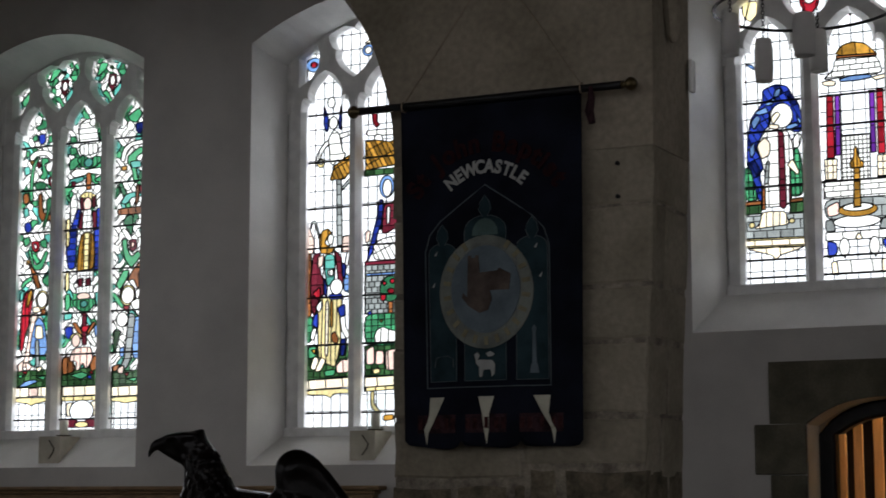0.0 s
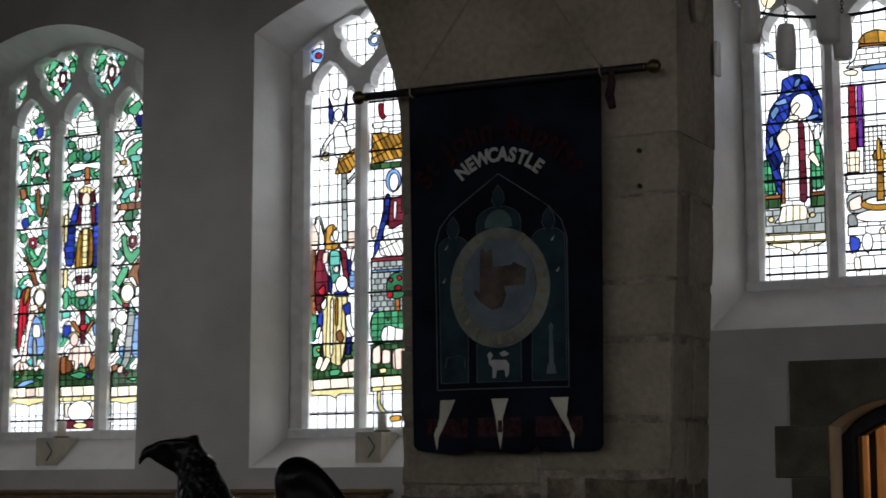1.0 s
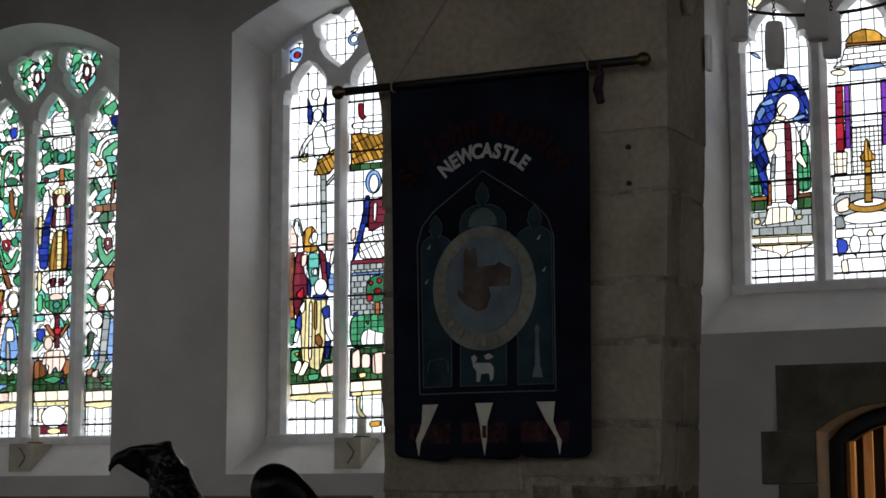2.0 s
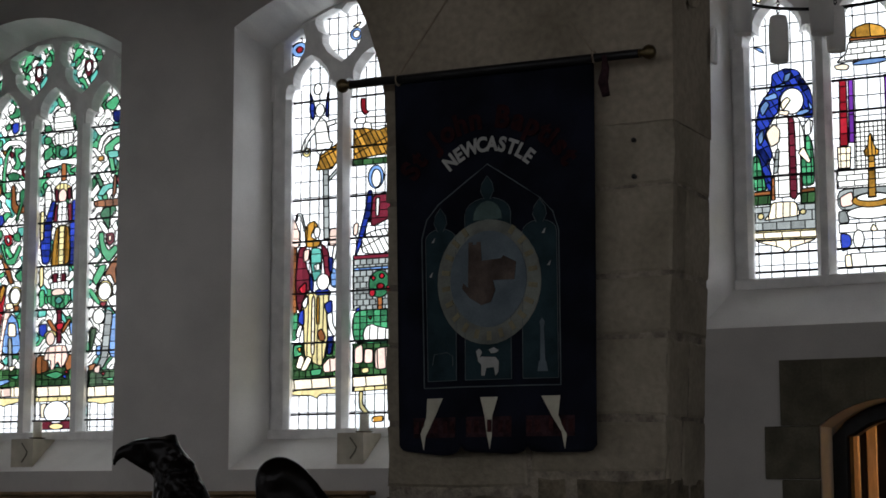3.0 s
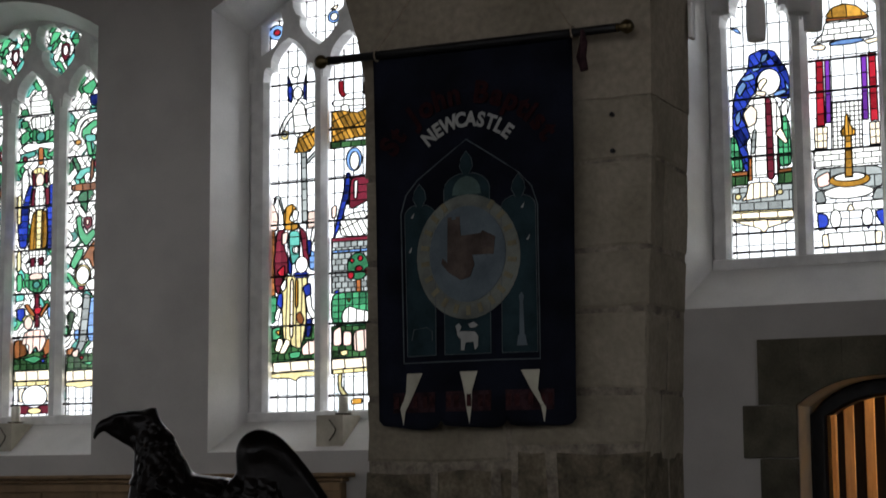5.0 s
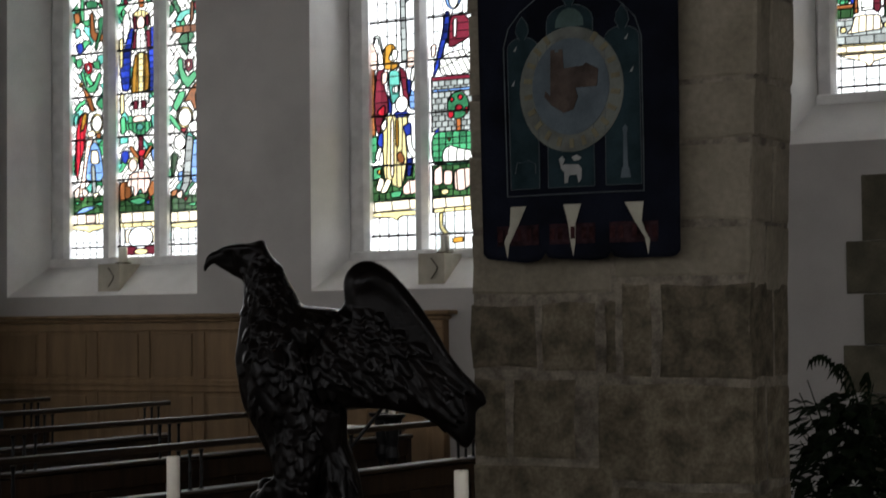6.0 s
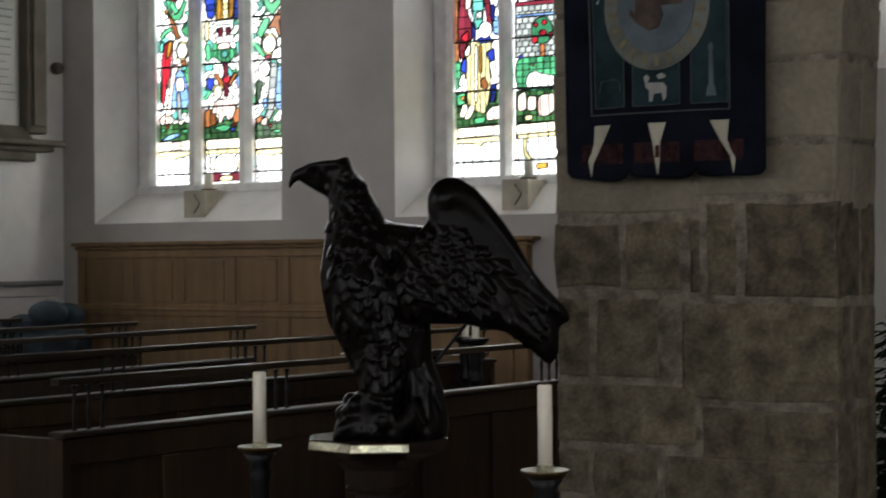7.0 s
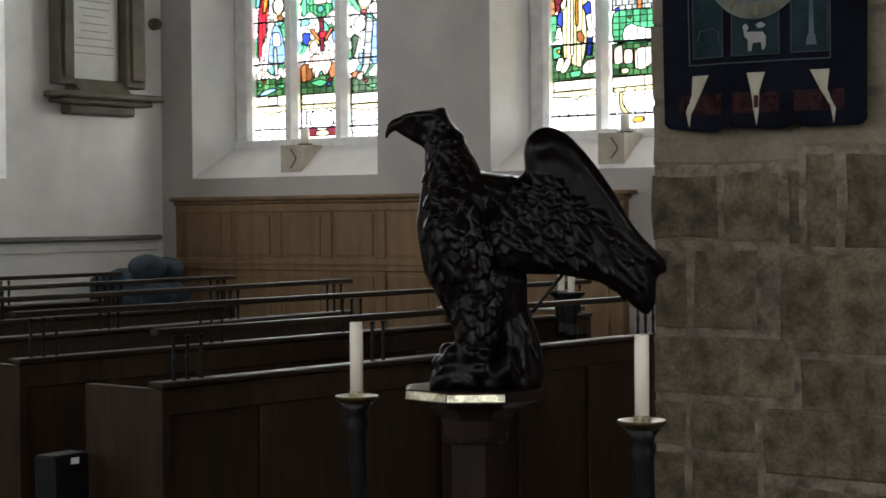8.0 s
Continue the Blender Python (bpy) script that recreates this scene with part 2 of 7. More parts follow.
def lathe(profile, n=24, bm=None, at=(0, 0, 0), turn=0.0):
    """A turned solid from (radius, height) pairs."""
    bm = bm or bmesh.new()
    rings = []
    for r, z in profile:
        rings.append([bm.verts.new((at[0] + r * math.cos(2 * math.pi * k / n + turn), at[1] + r * math.sin(2 * math.pi * k / n + turn), at[2] + z)) for k in range(n)])
    for a, b in zip(rings, rings[1:]):
        for k in range(n):
            bm.faces.new((a[k], a[(k + 1) % n], b[(k + 1) % n], b[k]))
    bm.faces.new(rings[0][::-1])
    bm.faces.new(rings[-1])
    return bm


def sweep(points, width, depth, bm=None, chamfer=0.3, y=0.0):
    """A bar with chamfered edges along a line of (x, z) points, in the plane y."""
    bm = bm or bmesh.new()
    prof = [(-0.5, 0.5), (-0.5, -0.5 + chamfer), (-0.5 + chamfer, -0.5), (0.5 - chamfer, -0.5), (0.5, -0.5 + chamfer), (0.5, 0.5)]
    rings = []
    for i, (x, z) in enumerate(points):
        xa, za = points[max(0, i - 1)]
        xb, zb = points[min(len(points) - 1, i + 1)]
        d = Vector((xb - xa, zb - za)).normalized()
        nx, nz = -d.y, d.x
        rings.append([bm.verts.new((x + nx * p * width, y + q * depth, z + nz * p * width)) for p, q in prof])
    for a, b in zip(rings, rings[1:]):
        for k in range(len(prof)):
            bm.faces.new((a[k], a[(k + 1) % 6], b[(k + 1) % 6], b[k]))
    bm.faces.new(rings[0])
    bm.faces.new(rings[-1][::-1])
    return bm


def tube(points, radius, n=8, bm=None):
    bm = bm or bmesh.new()
    pts = [Vector(p) for p in points]
    rings = []
    for i, p in enumerate(pts):
        d = (pts[min(i + 1, len(pts) - 1)] - pts[max(i - 1, 0)]).normalized()
        a = d.orthogonal().normalized()
        b = d.cross(a)
        r = radius[i] if isinstance(radius, (list, tuple)) else radius
        rings.append([bm.verts.new(p + r * (math.cos(2 * math.pi * k / n) * a + math.sin(2 * math.pi * k / n) * b)) for k in range(n)])
    for a, b in zip(rings, rings[1:]):
        best = min(range(n), key=lambda s: (a[0].co - b[s].co).length)
        for k in range(n):
            bm.faces.new((a[k], a[(k + 1) % n], b[(k + 1 + best) % n], b[(k + best) % n]))
    bm.faces.new(rings[0][::-1])
    bm.faces.new(rings[-1])
    return bm


def plate(points, y0, y1, bm=None):
    """A flat shape of (x, z) points with thickness from y0 to y1."""
    bm = bm or bmesh.new()
    a = [bm.verts.new((x, y0, z)) for x, z in points]
    b = [bm.verts.new((x, y1, z)) for x, z in points]
    bm.faces.new(a)
    bm.faces.new(b[::-1])
    for k in range(len(a)):
        j = (k + 1) % len(a)
        bm.faces.new((a[k], b[k], b[j], a[j]))
    return bm


def arch_z(x, x0, x1, spring, apex, power=1.9):
    s = min(1.0, abs(2 * (x - x0) / (x1 - x0) - 1))
    return spring + (apex - spring) * (1 - s ** power)


def outline(x0, x1, zb, spring, apex, n=20, power=1.9):
    pts = [(x0, zb), (x1, zb)]
    for k in range(n + 1):
        x = x1 + (x0 - x1) * k / n
        pts.append((x, arch_z(x, x0, x1, spring, apex, power)))
    return pts


def loft(loops, bm=None):
    """Joins closed loops of points, one after another, by strips."""
    bm = bm or bmesh.new()
    rings = [[bm.verts.new(p) for p in loop] for loop in loops]
    for a, b in zip(rings, rings[1:]):
        for k in range(len(a)):
            j = (k + 1) % len(a)
            bm.faces.new((a[k], a[j], b[j], b[k]))
    return bm


def sheet(bm, y, xs, z0, z1, openings):
    """An upright face at y, from z0 to z1, with openings (x0, x1, low(x), high(x)) left out."""
    cuts = sorted({round(x, 5) for x in xs} | {round(v, 5) for o in openings for v in o[4]})
    for xa, xb in zip(cuts, cuts[1:]):
        mid = (xa + xb) / 2
        here = sorted((o for o in openings if o[0] < mid < o[1]), key=lambda o: o[2](mid))
        low = [(z0, z0)]
        segs = []
        for o in here:
            segs.append((low[-1], (o[2](xa), o[2](xb))))
            low.append((o[3](xa), o[3](xb)))
        segs.append((low[-1], (z1, z1)))
        for (la, lb), (ha, hb) in segs:
            if ha - la < 1e-4 and hb - lb < 1e-4:
                continue
            v = [bm.verts.new(p) for p in ((xa, y, la), (xb, y, lb), (xb, y, hb), (xa, y, ha))]
            bm.faces.new(v)
    return bm


# ---- the large structure ----
WALL_Y, FRAME_Y, OUT_Y = 11.58, 11.95, 12.42
WINDOWS = [  # reveal at the face, frame, sill, glass foot, lights
    dict(x0=-10.61, x1=-8.60, f0=-10.42, f1=-8.66, sill=2.03, foot=2.35, lights=((-10.24, -9.875), (-9.72, -9.335), (-9.175, -8.81))),
    dict(x0=-7.51, x1=-5.37, f0=-7.37, f1=-5.52, sill=2.03, foot=2.33, lights=((-7.205, -6.80), (-6.665, -6.245), (-6.11, -5.69))),
    dict(x0=-3.74, x1=-1.62, f0=-3.585, f1=-1.70, sill=2.945, foot=3.30, lights=((-3.46, -3.02), (-2.87, -2.40), (-2.27, -1.83))),
]
DOOR = (-2.93, -1.75, 2.28, 2.46)
openings_face, openings_back = [], []
for w in WINDOWS:
    for lst, a, b, zb, sp, ap in ((openings_face, w["x0"], w["x1"], w["sill"], 5.50, 5.82), (openings_back, w["f0"], w["f1"], w["foot"] - 0.06, 5.36, 5.72)):
        lst.append((a, b, lambda x, z=zb: z, lambda x, a=a, b=b, sp=sp, ap=ap: arch_z(x, a, b, sp, ap), [a + (b - a) * k / 20 for k in range(21)]))
for lst in (openings_face, openings_back):
    a, b, sp, ap = DOOR
    lst.append((a, b, lambda x: 0.0, lambda x, a=a, b=b, sp=sp, ap=ap: arch_z(x, a, b, sp, ap, 2.6), [a + (b - a) * k / 16 for k in range(17)]))
bm = bmesh.new()
sheet(bm, WALL_Y, (-11.0, 6.0), 0.0, 7.5, openings_face)
sheet(bm, OUT_Y, (-11.9, 6.4), 0.0, 7.5, openings_back)
box(bm, 6.0, 6.4, WALL_Y, OUT_Y, 0, 7.5)
loft([[(x, WALL_Y, z) for x, z in outline(*DOOR[:2], 0.0, *DOOR[2:], 16, 2.6)], [(x, OUT_Y, z) for x, z in outline(*DOOR[:2], 0.0, *DOOR[2:], 16, 2.6)]], bm)
wall = part("wall_north", bm, SHADED_PLASTER)
tagged(wall, "pale plastered aisle wall with three splayed window openings and a doorway", "wall", kind="structure")


def reveal(w):
    bm = loft([[(x, WALL_Y, z) for x, z in outline(w["x0"], w["x1"], w["sill"], 5.50, 5.82)],
               [(x, FRAME_Y - 0.03, z) for x, z in outline(w["f0"], w["f1"], w["foot"] - 0.05, 5.36, 5.72)],
               [(x, OUT_Y, z) for x, z in outline(w["f0"], w["f1"], w["foot"] - 0.05, 5.36, 5.72)]])
    return bm


# ---- stained glass ----
class Cartoon:
    """The drawing of one light: coloured shapes laid one over another, u across the light from 0 to 1 and z in metres."""

    def __init__(self, x0, x1):
        self.x0, self.w, self.shapes = x0, x1 - x0, []

    def panel(self, c, pts, cut="", a=0.0, b=0.0):
        """A piece with straight sides."""
        self.shapes.append((c, np.array([(self.x0 + u * self.w, z) for u, z in pts]), cut, a, b or a))

    def piece(self, c, pts, cut="", a=0.0, b=0.0):
        """A piece with rounded corners."""
        for e in (0.14, 0.25):
            pts = [((1 - t) * p[0] + t * q[0], (1 - t) * p[1] + t * q[1]) for p, q in zip(pts, pts[1:] + pts[:1]) for t in (e, 1 - e)]
        self.panel(c, pts, cut, a, b)

    def ring(self, c, u, z, ru, rz):
        self.panel(c, [(u + ru * math.cos(2 * math.pi * k / 20), z + rz * math.sin(2 * math.pi * k / 20)) for k in range(20)])


def inside(poly, x, z):
    """Which of the points x, z lie in the polygon."""
    hit = np.zeros(x.shape, bool)
    for (xa, za), (xb, zb) in zip(poly, np.roll(poly, -1, axis=0)):
        if za != zb:
            hit ^= ((za > z) != (zb > z)) & (x < xa + (z - za) * (xb - xa) / (zb - za))
    return hit


def cell_of(cut, a, b, x, z):
    """The number of the pane within a shape that leads divide."""
    if cut == "h":
        return np.floor(z / a).astype(int)
    if cut == "v":
        return np.floor(x / a + 0.12 * np.sin(z * 9)).astype(int)
    if cut == "d":
        return np.floor((x + 0.55 * z) / a).astype(int) * 100 + np.floor((z - 0.4 * x) / (2.6 * a)).astype(int) % 100
    if cut == "g":
        return np.floor(x / a).astype(int) * 1000 + np.floor(z / b).astype(int) % 1000
    if cut == "k":
        row = np.floor(z / b).astype(int)
        return np.floor(x / a + 0.5 * (row % 2)).astype(int) * 1000 + row % 1000
    if cut == "w":          # wandering joints between small odd pieces
        return np.floor(x / a + 0.45 * np.sin(z * 31 + x * 7)).astype(int) * 1000 + np.floor(z / b + 0.4 * np.sin(x * 37 + z * 5)).astype(int) % 1000
    return np.zeros(x.shape, int)


def cut_lines(cut, a, b, xa, xb, za, zb):
    """The lead lines that go with cell_of, as short runs of points."""
    out = []
    xs, zs = np.arange(xa, xb + 0.012, 0.012), np.arange(za, zb + 0.012, 0.012)
    if cut in ("h", "g", "k"):
        s = a if cut == "h" else b
        out += [[(x, k * s) for x in xs] for k in range(int(za / s), int(zb / s) + 2)]
    if cut == "v":
        out += [[((k - 0.12 * math.sin(z * 9)) * a, z) for z in zs] for k in range(math.floor(xa / a) - 1, math.floor(xb / a) + 3)]
    if cut == "g":
        out += [[(k * a, z) for z in zs] for k in range(math.floor(xa / a), math.floor(xb / a) + 2)]
    if cut == "k":
        for r in range(int(za / b), int(zb / b) + 1):
            out += [[((k - 0.5 * (r % 2)) * a, r * b + b * t / 4) for t in range(5)] for k in range(math.floor(xa / a), math.floor(xb / a) + 3)]
    if cut == "d":
        for k in range(math.floor((xa + 0.55 * za) / a), math.floor((xb + 0.55 * zb) / a) + 2):
            out.append([(k * a - 0.55 * z, z) for z in zs])
        for k in range(math.floor((za - 0.4 * xb) / (2.6 * a)), math.floor((zb - 0.4 * xa) / (2.6 * a)) + 2):
            out.append([(x, k * 2.6 * a + 0.4 * x) for x in xs])
    if cut == "w":
        for k in range(math.floor(xa / a) - 1, math.floor(xb / a) + 3):
            line = []
            for z in zs:
                x = k * a
                for _ in range(4):
                    x = (k - 0.45 * math.sin(z * 31 + x * 7)) * a
                line.append((x, z))
            out.append(line)
        for k in range(math.floor(za / b) - 1, math.floor(zb / b) + 3):
            line = []
            for x in xs:
                z = k * b
                for _ in range(4):
                    z = (k - 0.4 * math.sin(x * 37 + z * 5)) * b
                line.append((x, z))
            out.append(line)
    return out


def glaze(parent, x0, x1, z0, z1, held, cartoon, base, y=12.0, wide=0.0039):
    """Panes of coloured glass in lead. The leads follow the outlines of the drawn shapes and divide the larger ones."""
    ground = (base[0], np.array([(x0 - 1, z0 - 1), (x1 + 1, z0 - 1), (x1 + 1, z1 + 1), (x0 - 1, z1 + 1)]), *base[1:])
    shapes = [ground] + cartoon.shapes
    step = 0.0055
    nx, nz = int((x1 - x0) / step) + 1, int((z1 - z0) / step) + 1
    dx, dz = (x1 - x0) / nx, (z1 - z0) / nz
    gx, gz = np.meshgrid(x0 + (np.arange(nx) + 0.5) * dx, z0 + (np.arange(nz) + 0.5) * dz)

    def top_at(x, z):
        top = np.zeros(x.shape, int)
        for k, s in enumerate(shapes[1:], 1):
            lo, hi = s[1].min(axis=0), s[1].max(axis=0)
            near = (x >= lo[0]) & (x <= hi[0]) & (z >= lo[1]) & (z <= hi[1])
            if near.any():
                idx = np.nonzero(near)
                ok = inside(s[1], x[idx], z[idx])
                top[tuple(i[ok] for i in idx)] = k
        return top

    top = top_at(gx, gz)
    cell = np.zeros(top.shape, int)
    for k, s in enumerate(shapes):
        m = top == k
        if s[2] and m.any():
            cell[m] = cell_of(s[2], s[3], s[4], gx[m], gz[m])
    key = top * 10000000 + (cell + 5000000) % 10000000
    key[~held(gx, gz)] = -1
    panes = {}
    for j in range(nz):
        row = key[j]
        ends = np.nonzero(np.diff(row))[0] + 1
        for a, b in zip([0, *ends], [*ends, nx]):
            if row[a] >= 0:
                panes.setdefault(int(row[a]), []).append((a, b, j))
    for kk, runs in panes.items():
        verts, faces = [], []
        for a, b, j in runs:
            n = len(verts)
            xa, xb, za, zb = x0 + a * dx, x0 + b * dx, z0 + j * dz, z0 + (j + 1) * dz
            verts += [(xa, y, za), (xb, y, za), (xb, y, zb), (xa, y, zb)]
            faces.append((n, n + 1, n + 2, n + 3))
        me = bpy.data.meshes.new("pane")
        me.from_pydata(verts, [], faces)
        tint = shapes[kk // 10000000][0]
        me.materials.append(GLASS[tint[(kk * 2654435761 >> 7) % len(tint)]])
        new("pane", me).parent = parent
    segs = []
    for k, s in enumerate(shapes):
        lo, hi = np.maximum(s[1].min(axis=0), (x0, z0)), np.minimum(s[1].max(axis=0), (x1, z1))
        lines = [(ln, wide * 0.72, True) for ln in cut_lines(s[2], s[3], s[4], lo[0], hi[0], lo[1], hi[1])]
        if k:
            loop = []
            for p, q in zip(s[1], np.roll(s[1], -1, axis=0)):
                n = max(1, int(math.hypot(*(q - p)) / 0.012))
                loop += [tuple(p + (q - p) * t / n) for t in range(n)]
            lines.append((loop + loop[:1], wide, False))
        for ln, half, own in lines:
            for p, q in zip(ln, ln[1:]):
                segs.append((p[0], p[1], q[0], q[1], half, k, own))
    arr = np.array([s[:4] for s in segs])
    mx, mz = (arr[:, 0] + arr[:, 2]) / 2, (arr[:, 1] + arr[:, 3]) / 2
    seen = top_at(mx, mz)
    free = held(mx, mz) & (mx > x0) & (mx < x1) & (mz > z0) & (mz < z1)
    lead_v, lead_f = [], []
    for n, (xa, za, xb, zb, half, k, own) in enumerate(segs):
        if not free[n] or (seen[n] != k if own else seen[n] > k):
            continue
        d = Vector((xb - xa, zb - za))
        if d.length < 1e-4:
            continue
        d = d.normalized()
        ox, oz, ex, ez = -d.y * half, d.x * half, d.x * 0.002, d.y * 0.002
        v = len(lead_v)
        for yy in (y - 0.005, y + 0.006):
            lead_v += [(xa - ex + ox, yy, za - ez + oz), (xa - ex - ox, yy, za - ez - oz), (xb + ex - ox, yy, zb + ez - oz), (xb + ex + ox, yy, zb + ez + oz)]
        lead_f += [(v, v + 1, v + 2, v + 3), (v + 7, v + 6, v + 5, v + 4), (v, v + 4, v + 5, v + 1), (v + 2, v + 6, v + 7, v + 3)]
    me = bpy.data.meshes.new("lead_came")
    me.from_pydata(lead_v, [], lead_f)
    me.materials.append(LEAD)
    ob = new("lead_came", me)
    ob.parent = parent
    tagged(ob, "dark lead came between panes", kind="stuff")


def light_0_0(p):
    p.panel("C", [(0.0, 2.3), (1.0, 2.3), (1.0, 2.72), (0.0, 2.72)], "g", 0.075, 0.1)
    p.piece("G", [(0.36, 5.110), (0.55, 5.132), (0.58, 5.180), (0.69, 5.166), (0.83, 5.118), (0.68, 5.088), (0.46, 5.077)])
    p.piece("B", [(0.49, 5.037), (0.70, 5.045), (0.71, 4.970), (0.59, 4.940), (0.50, 4.968)])
    p.piece("G", [(0.79, 5.016), (0.90, 5.022), (0.93, 4.958), (0.79, 4.954)])
    p.piece("G", [(0.28, 5.022), (0.43, 5.049), (0.48, 4.999), (0.33, 4.971)])
    p.piece("G", [(0.10, 4.896), (0.22, 4.901), (0.21, 4.843), (0.10, 4.837)])
    p.piece("W", [(0.22, 4.852), (0.38, 4.891), (0.66, 4.891), (0.88, 4.867), (0.99, 4.815), (0.90, 4.793), (0.72, 4.844), (0.44, 4.844), (0.32, 4.800), (0.24, 4.803)])
    p.piece("Y", [(0.23, 4.803), (0.32, 4.810), (0.37, 4.779), (0.28, 4.761)])
    p.piece("G", [(0.44, 4.825), (0.55, 4.831), (0.40, 4.749), (0.35, 4.614), (0.37, 4.457), (0.30, 4.397), (0.23, 4.501), (0.26, 4.656), (0.32, 4.771)])
    p.piece("r", [(0.45, 4.796), (0.57, 4.785), (0.58, 4.738), (0.47, 4.738)])
    p.piece("G", [(0.57, 4.820), (0.79, 4.816), (0.84, 4.782), (0.68, 4.758), (0.81, 4.676), (0.73, 4.617), (0.54, 4.637), (0.64, 4.686), (0.60, 4.771)])
    p.piece("G", [(0.38, 4.589), (0.58, 4.610), (0.79, 4.580), (0.72, 4.521), (0.46, 4.529)])
    p.piece("T", [(0.04, 4.751), (0.23, 4.754), (0.25, 4.686), (0.08, 4.672)])
    p.piece("R", [(0.82, 4.637), (1.01, 4.646), (1.02, 4.573), (0.92, 4.543), (0.83, 4.579)])
    p.piece("W", [(0.87, 4.620), (0.96, 4.623), (0.95, 4.585), (0.89, 4.581)])
    p.piece("N", [(0.03, 4.507), (0.21, 4.505), (0.25, 4.422), (0.08, 4.404)])
    p.piece("G", [(0.28, 4.431), (0.50, 4.438), (0.67, 4.400), (0.41, 4.373)])
    p.piece("N", [(0.53, 4.492), (0.64, 4.492), (0.69, 4.312), (0.97, 4.295), (0.97, 4.242), (0.67, 4.235), (0.54, 4.297)])
    p.piece("G", [(0.78, 4.435), (0.93, 4.454), (0.96, 4.401), (0.86, 4.288), (0.72, 4.148), (0.68, 4.196), (0.79, 4.309)])
    p.piece("T", [(0.07, 4.369), (0.22, 4.374), (0.26, 4.305), (0.10, 4.280)])
    p.piece("B", [(0.11, 4.231), (0.29, 4.245), (0.35, 4.176), (0.24, 4.136), (0.13, 4.172)])
    p.piece("G", [(0.29, 4.245), (0.42, 4.265), (0.59, 4.237), (0.42, 4.203), (0.36, 4.162)])
    p.piece("G", [(0.08, 4.091), (0.27, 4.109), (0.32, 4.050), (0.15, 4.011)])
    p.piece("T", [(0.74, 4.117), (0.95, 4.121), (0.95, 4.044), (0.78, 4.039)])
    p.piece("R", [(0.36, 4.060), (0.59, 4.064), (0.61, 3.986), (0.48, 3.956), (0.37, 4.001)])
    p.piece("W", [(0.42, 4.029), (0.47, 4.047), (0.54, 4.007), (0.48, 3.983)])
    p.piece("G", [(0.61, 4.063), (0.81, 4.078), (0.86, 3.990), (0.65, 4.004)])
    p.piece("G", [(0.24, 3.981), (0.34, 3.992), (0.45, 3.844), (0.64, 3.863), (0.79, 3.972), (0.90, 3.950), (0.70, 3.796), (0.45, 3.801)])
    p.piece("Y", [(0.21, 3.897), (0.32, 3.889), (0.33, 3.846), (0.21, 3.854)])
    p.piece("G", [(0.05, 3.660), (0.17, 3.713), (0.39, 3.747), (0.41, 3.704), (0.24, 3.682), (0.14, 3.639)])
    p.piece("G", [(0.70, 3.708), (0.93, 3.760), (0.94, 3.636), (0.78, 3.666)])
    p.piece("T", [(0.04, 3.598), (0.18, 3.634), (0.15, 3.537), (0.04, 3.519)])
    p.piece("N", [(0.22, 3.887), (0.55, 3.773), (0.62, 3.704), (0.68, 3.635), (0.56, 3.632), (0.44, 3.727), (0.31, 3.847)])
    p.piece("R", [(0.14, 3.518), (0.21, 3.595), (0.40, 3.640), (0.48, 3.610), (0.41, 3.455), (0.36, 3.320), (0.24, 3.204), (0.15, 3.035), (0.07, 3.128), (0.09, 3.343)], "v", 0.04)
    p.piece("Y", [(0.28, 3.584), (0.37, 3.631), (0.45, 3.600), (0.35, 3.491), (0.25, 3.458)])
    p.ring("y", 0.74, 3.528, 0.197, 0.084)
    p.ring("W", 0.74, 3.528, 0.153, 0.068)
    p.piece("c", [(0.45, 3.464), (0.66, 3.471), (0.71, 3.421), (0.47, 3.411)])
    p.piece("P", [(0.43, 3.406), (0.62, 3.413), (0.55, 3.259), (0.46, 3.163), (0.35, 2.926), (0.18, 2.928), (0.30, 3.086), (0.38, 3.280)], "h", 0.09)
    p.piece("b", [(0.55, 3.346), (0.67, 3.374), (0.83, 3.313), (0.96, 3.080), (0.86, 3.029), (0.60, 3.031), (0.39, 3.047), (0.43, 3.182)], "h", 0.1)
    p.piece("c", [(0.56, 3.298), (0.77, 3.289), (0.81, 3.178), (0.55, 3.181)])
    p.piece("K", [(0.56, 3.171), (0.67, 3.170), (0.72, 2.923), (0.59, 2.917)])
    p.piece("N", [(0.70, 3.441), (0.86, 3.448), (0.86, 3.390), (0.73, 3.388)])
    p.panel("g", [(-0.02, 2.898), (0.97, 2.900), (0.99, 2.748), (-0.02, 2.749)], "g", 0.07, 0.05)
    p.piece("P", [(0.03, 2.948), (0.22, 2.999), (0.19, 2.898), (0.07, 2.889)])
    p.piece("P", [(0.27, 2.985), (0.51, 2.929), (0.32, 2.887)])
    p.piece("c", [(0.59, 2.924), (0.83, 2.927), (0.68, 2.875)])
    p.piece("b", [(0.06, 2.752), (0.30, 2.804), (0.58, 2.816), (0.69, 2.796), (0.36, 2.759)])
    p.piece("G", [(0.61, 2.837), (0.93, 2.848), (0.87, 2.806)])
    p.piece("R", [(0.19, 2.888), (0.33, 2.891), (0.31, 2.858)])
    p.piece("G", [(0.04, 2.854), (0.20, 2.863), (0.17, 2.824)])
    p.panel("c", [(-0.02, 2.743), (0.99, 2.748), (0.99, 2.665), (-0.02, 2.663)], "v", 0.12)
    p.panel("P", [(0.40, 2.739), (0.69, 2.740), (0.69, 2.670), (0.40, 2.667)])
    p.piece("y", [(-0.02, 2.655), (0.99, 2.655), (0.98, 2.622), (0.60, 2.598), (0.48, 2.583), (0.37, 2.605), (-0.01, 2.620)])


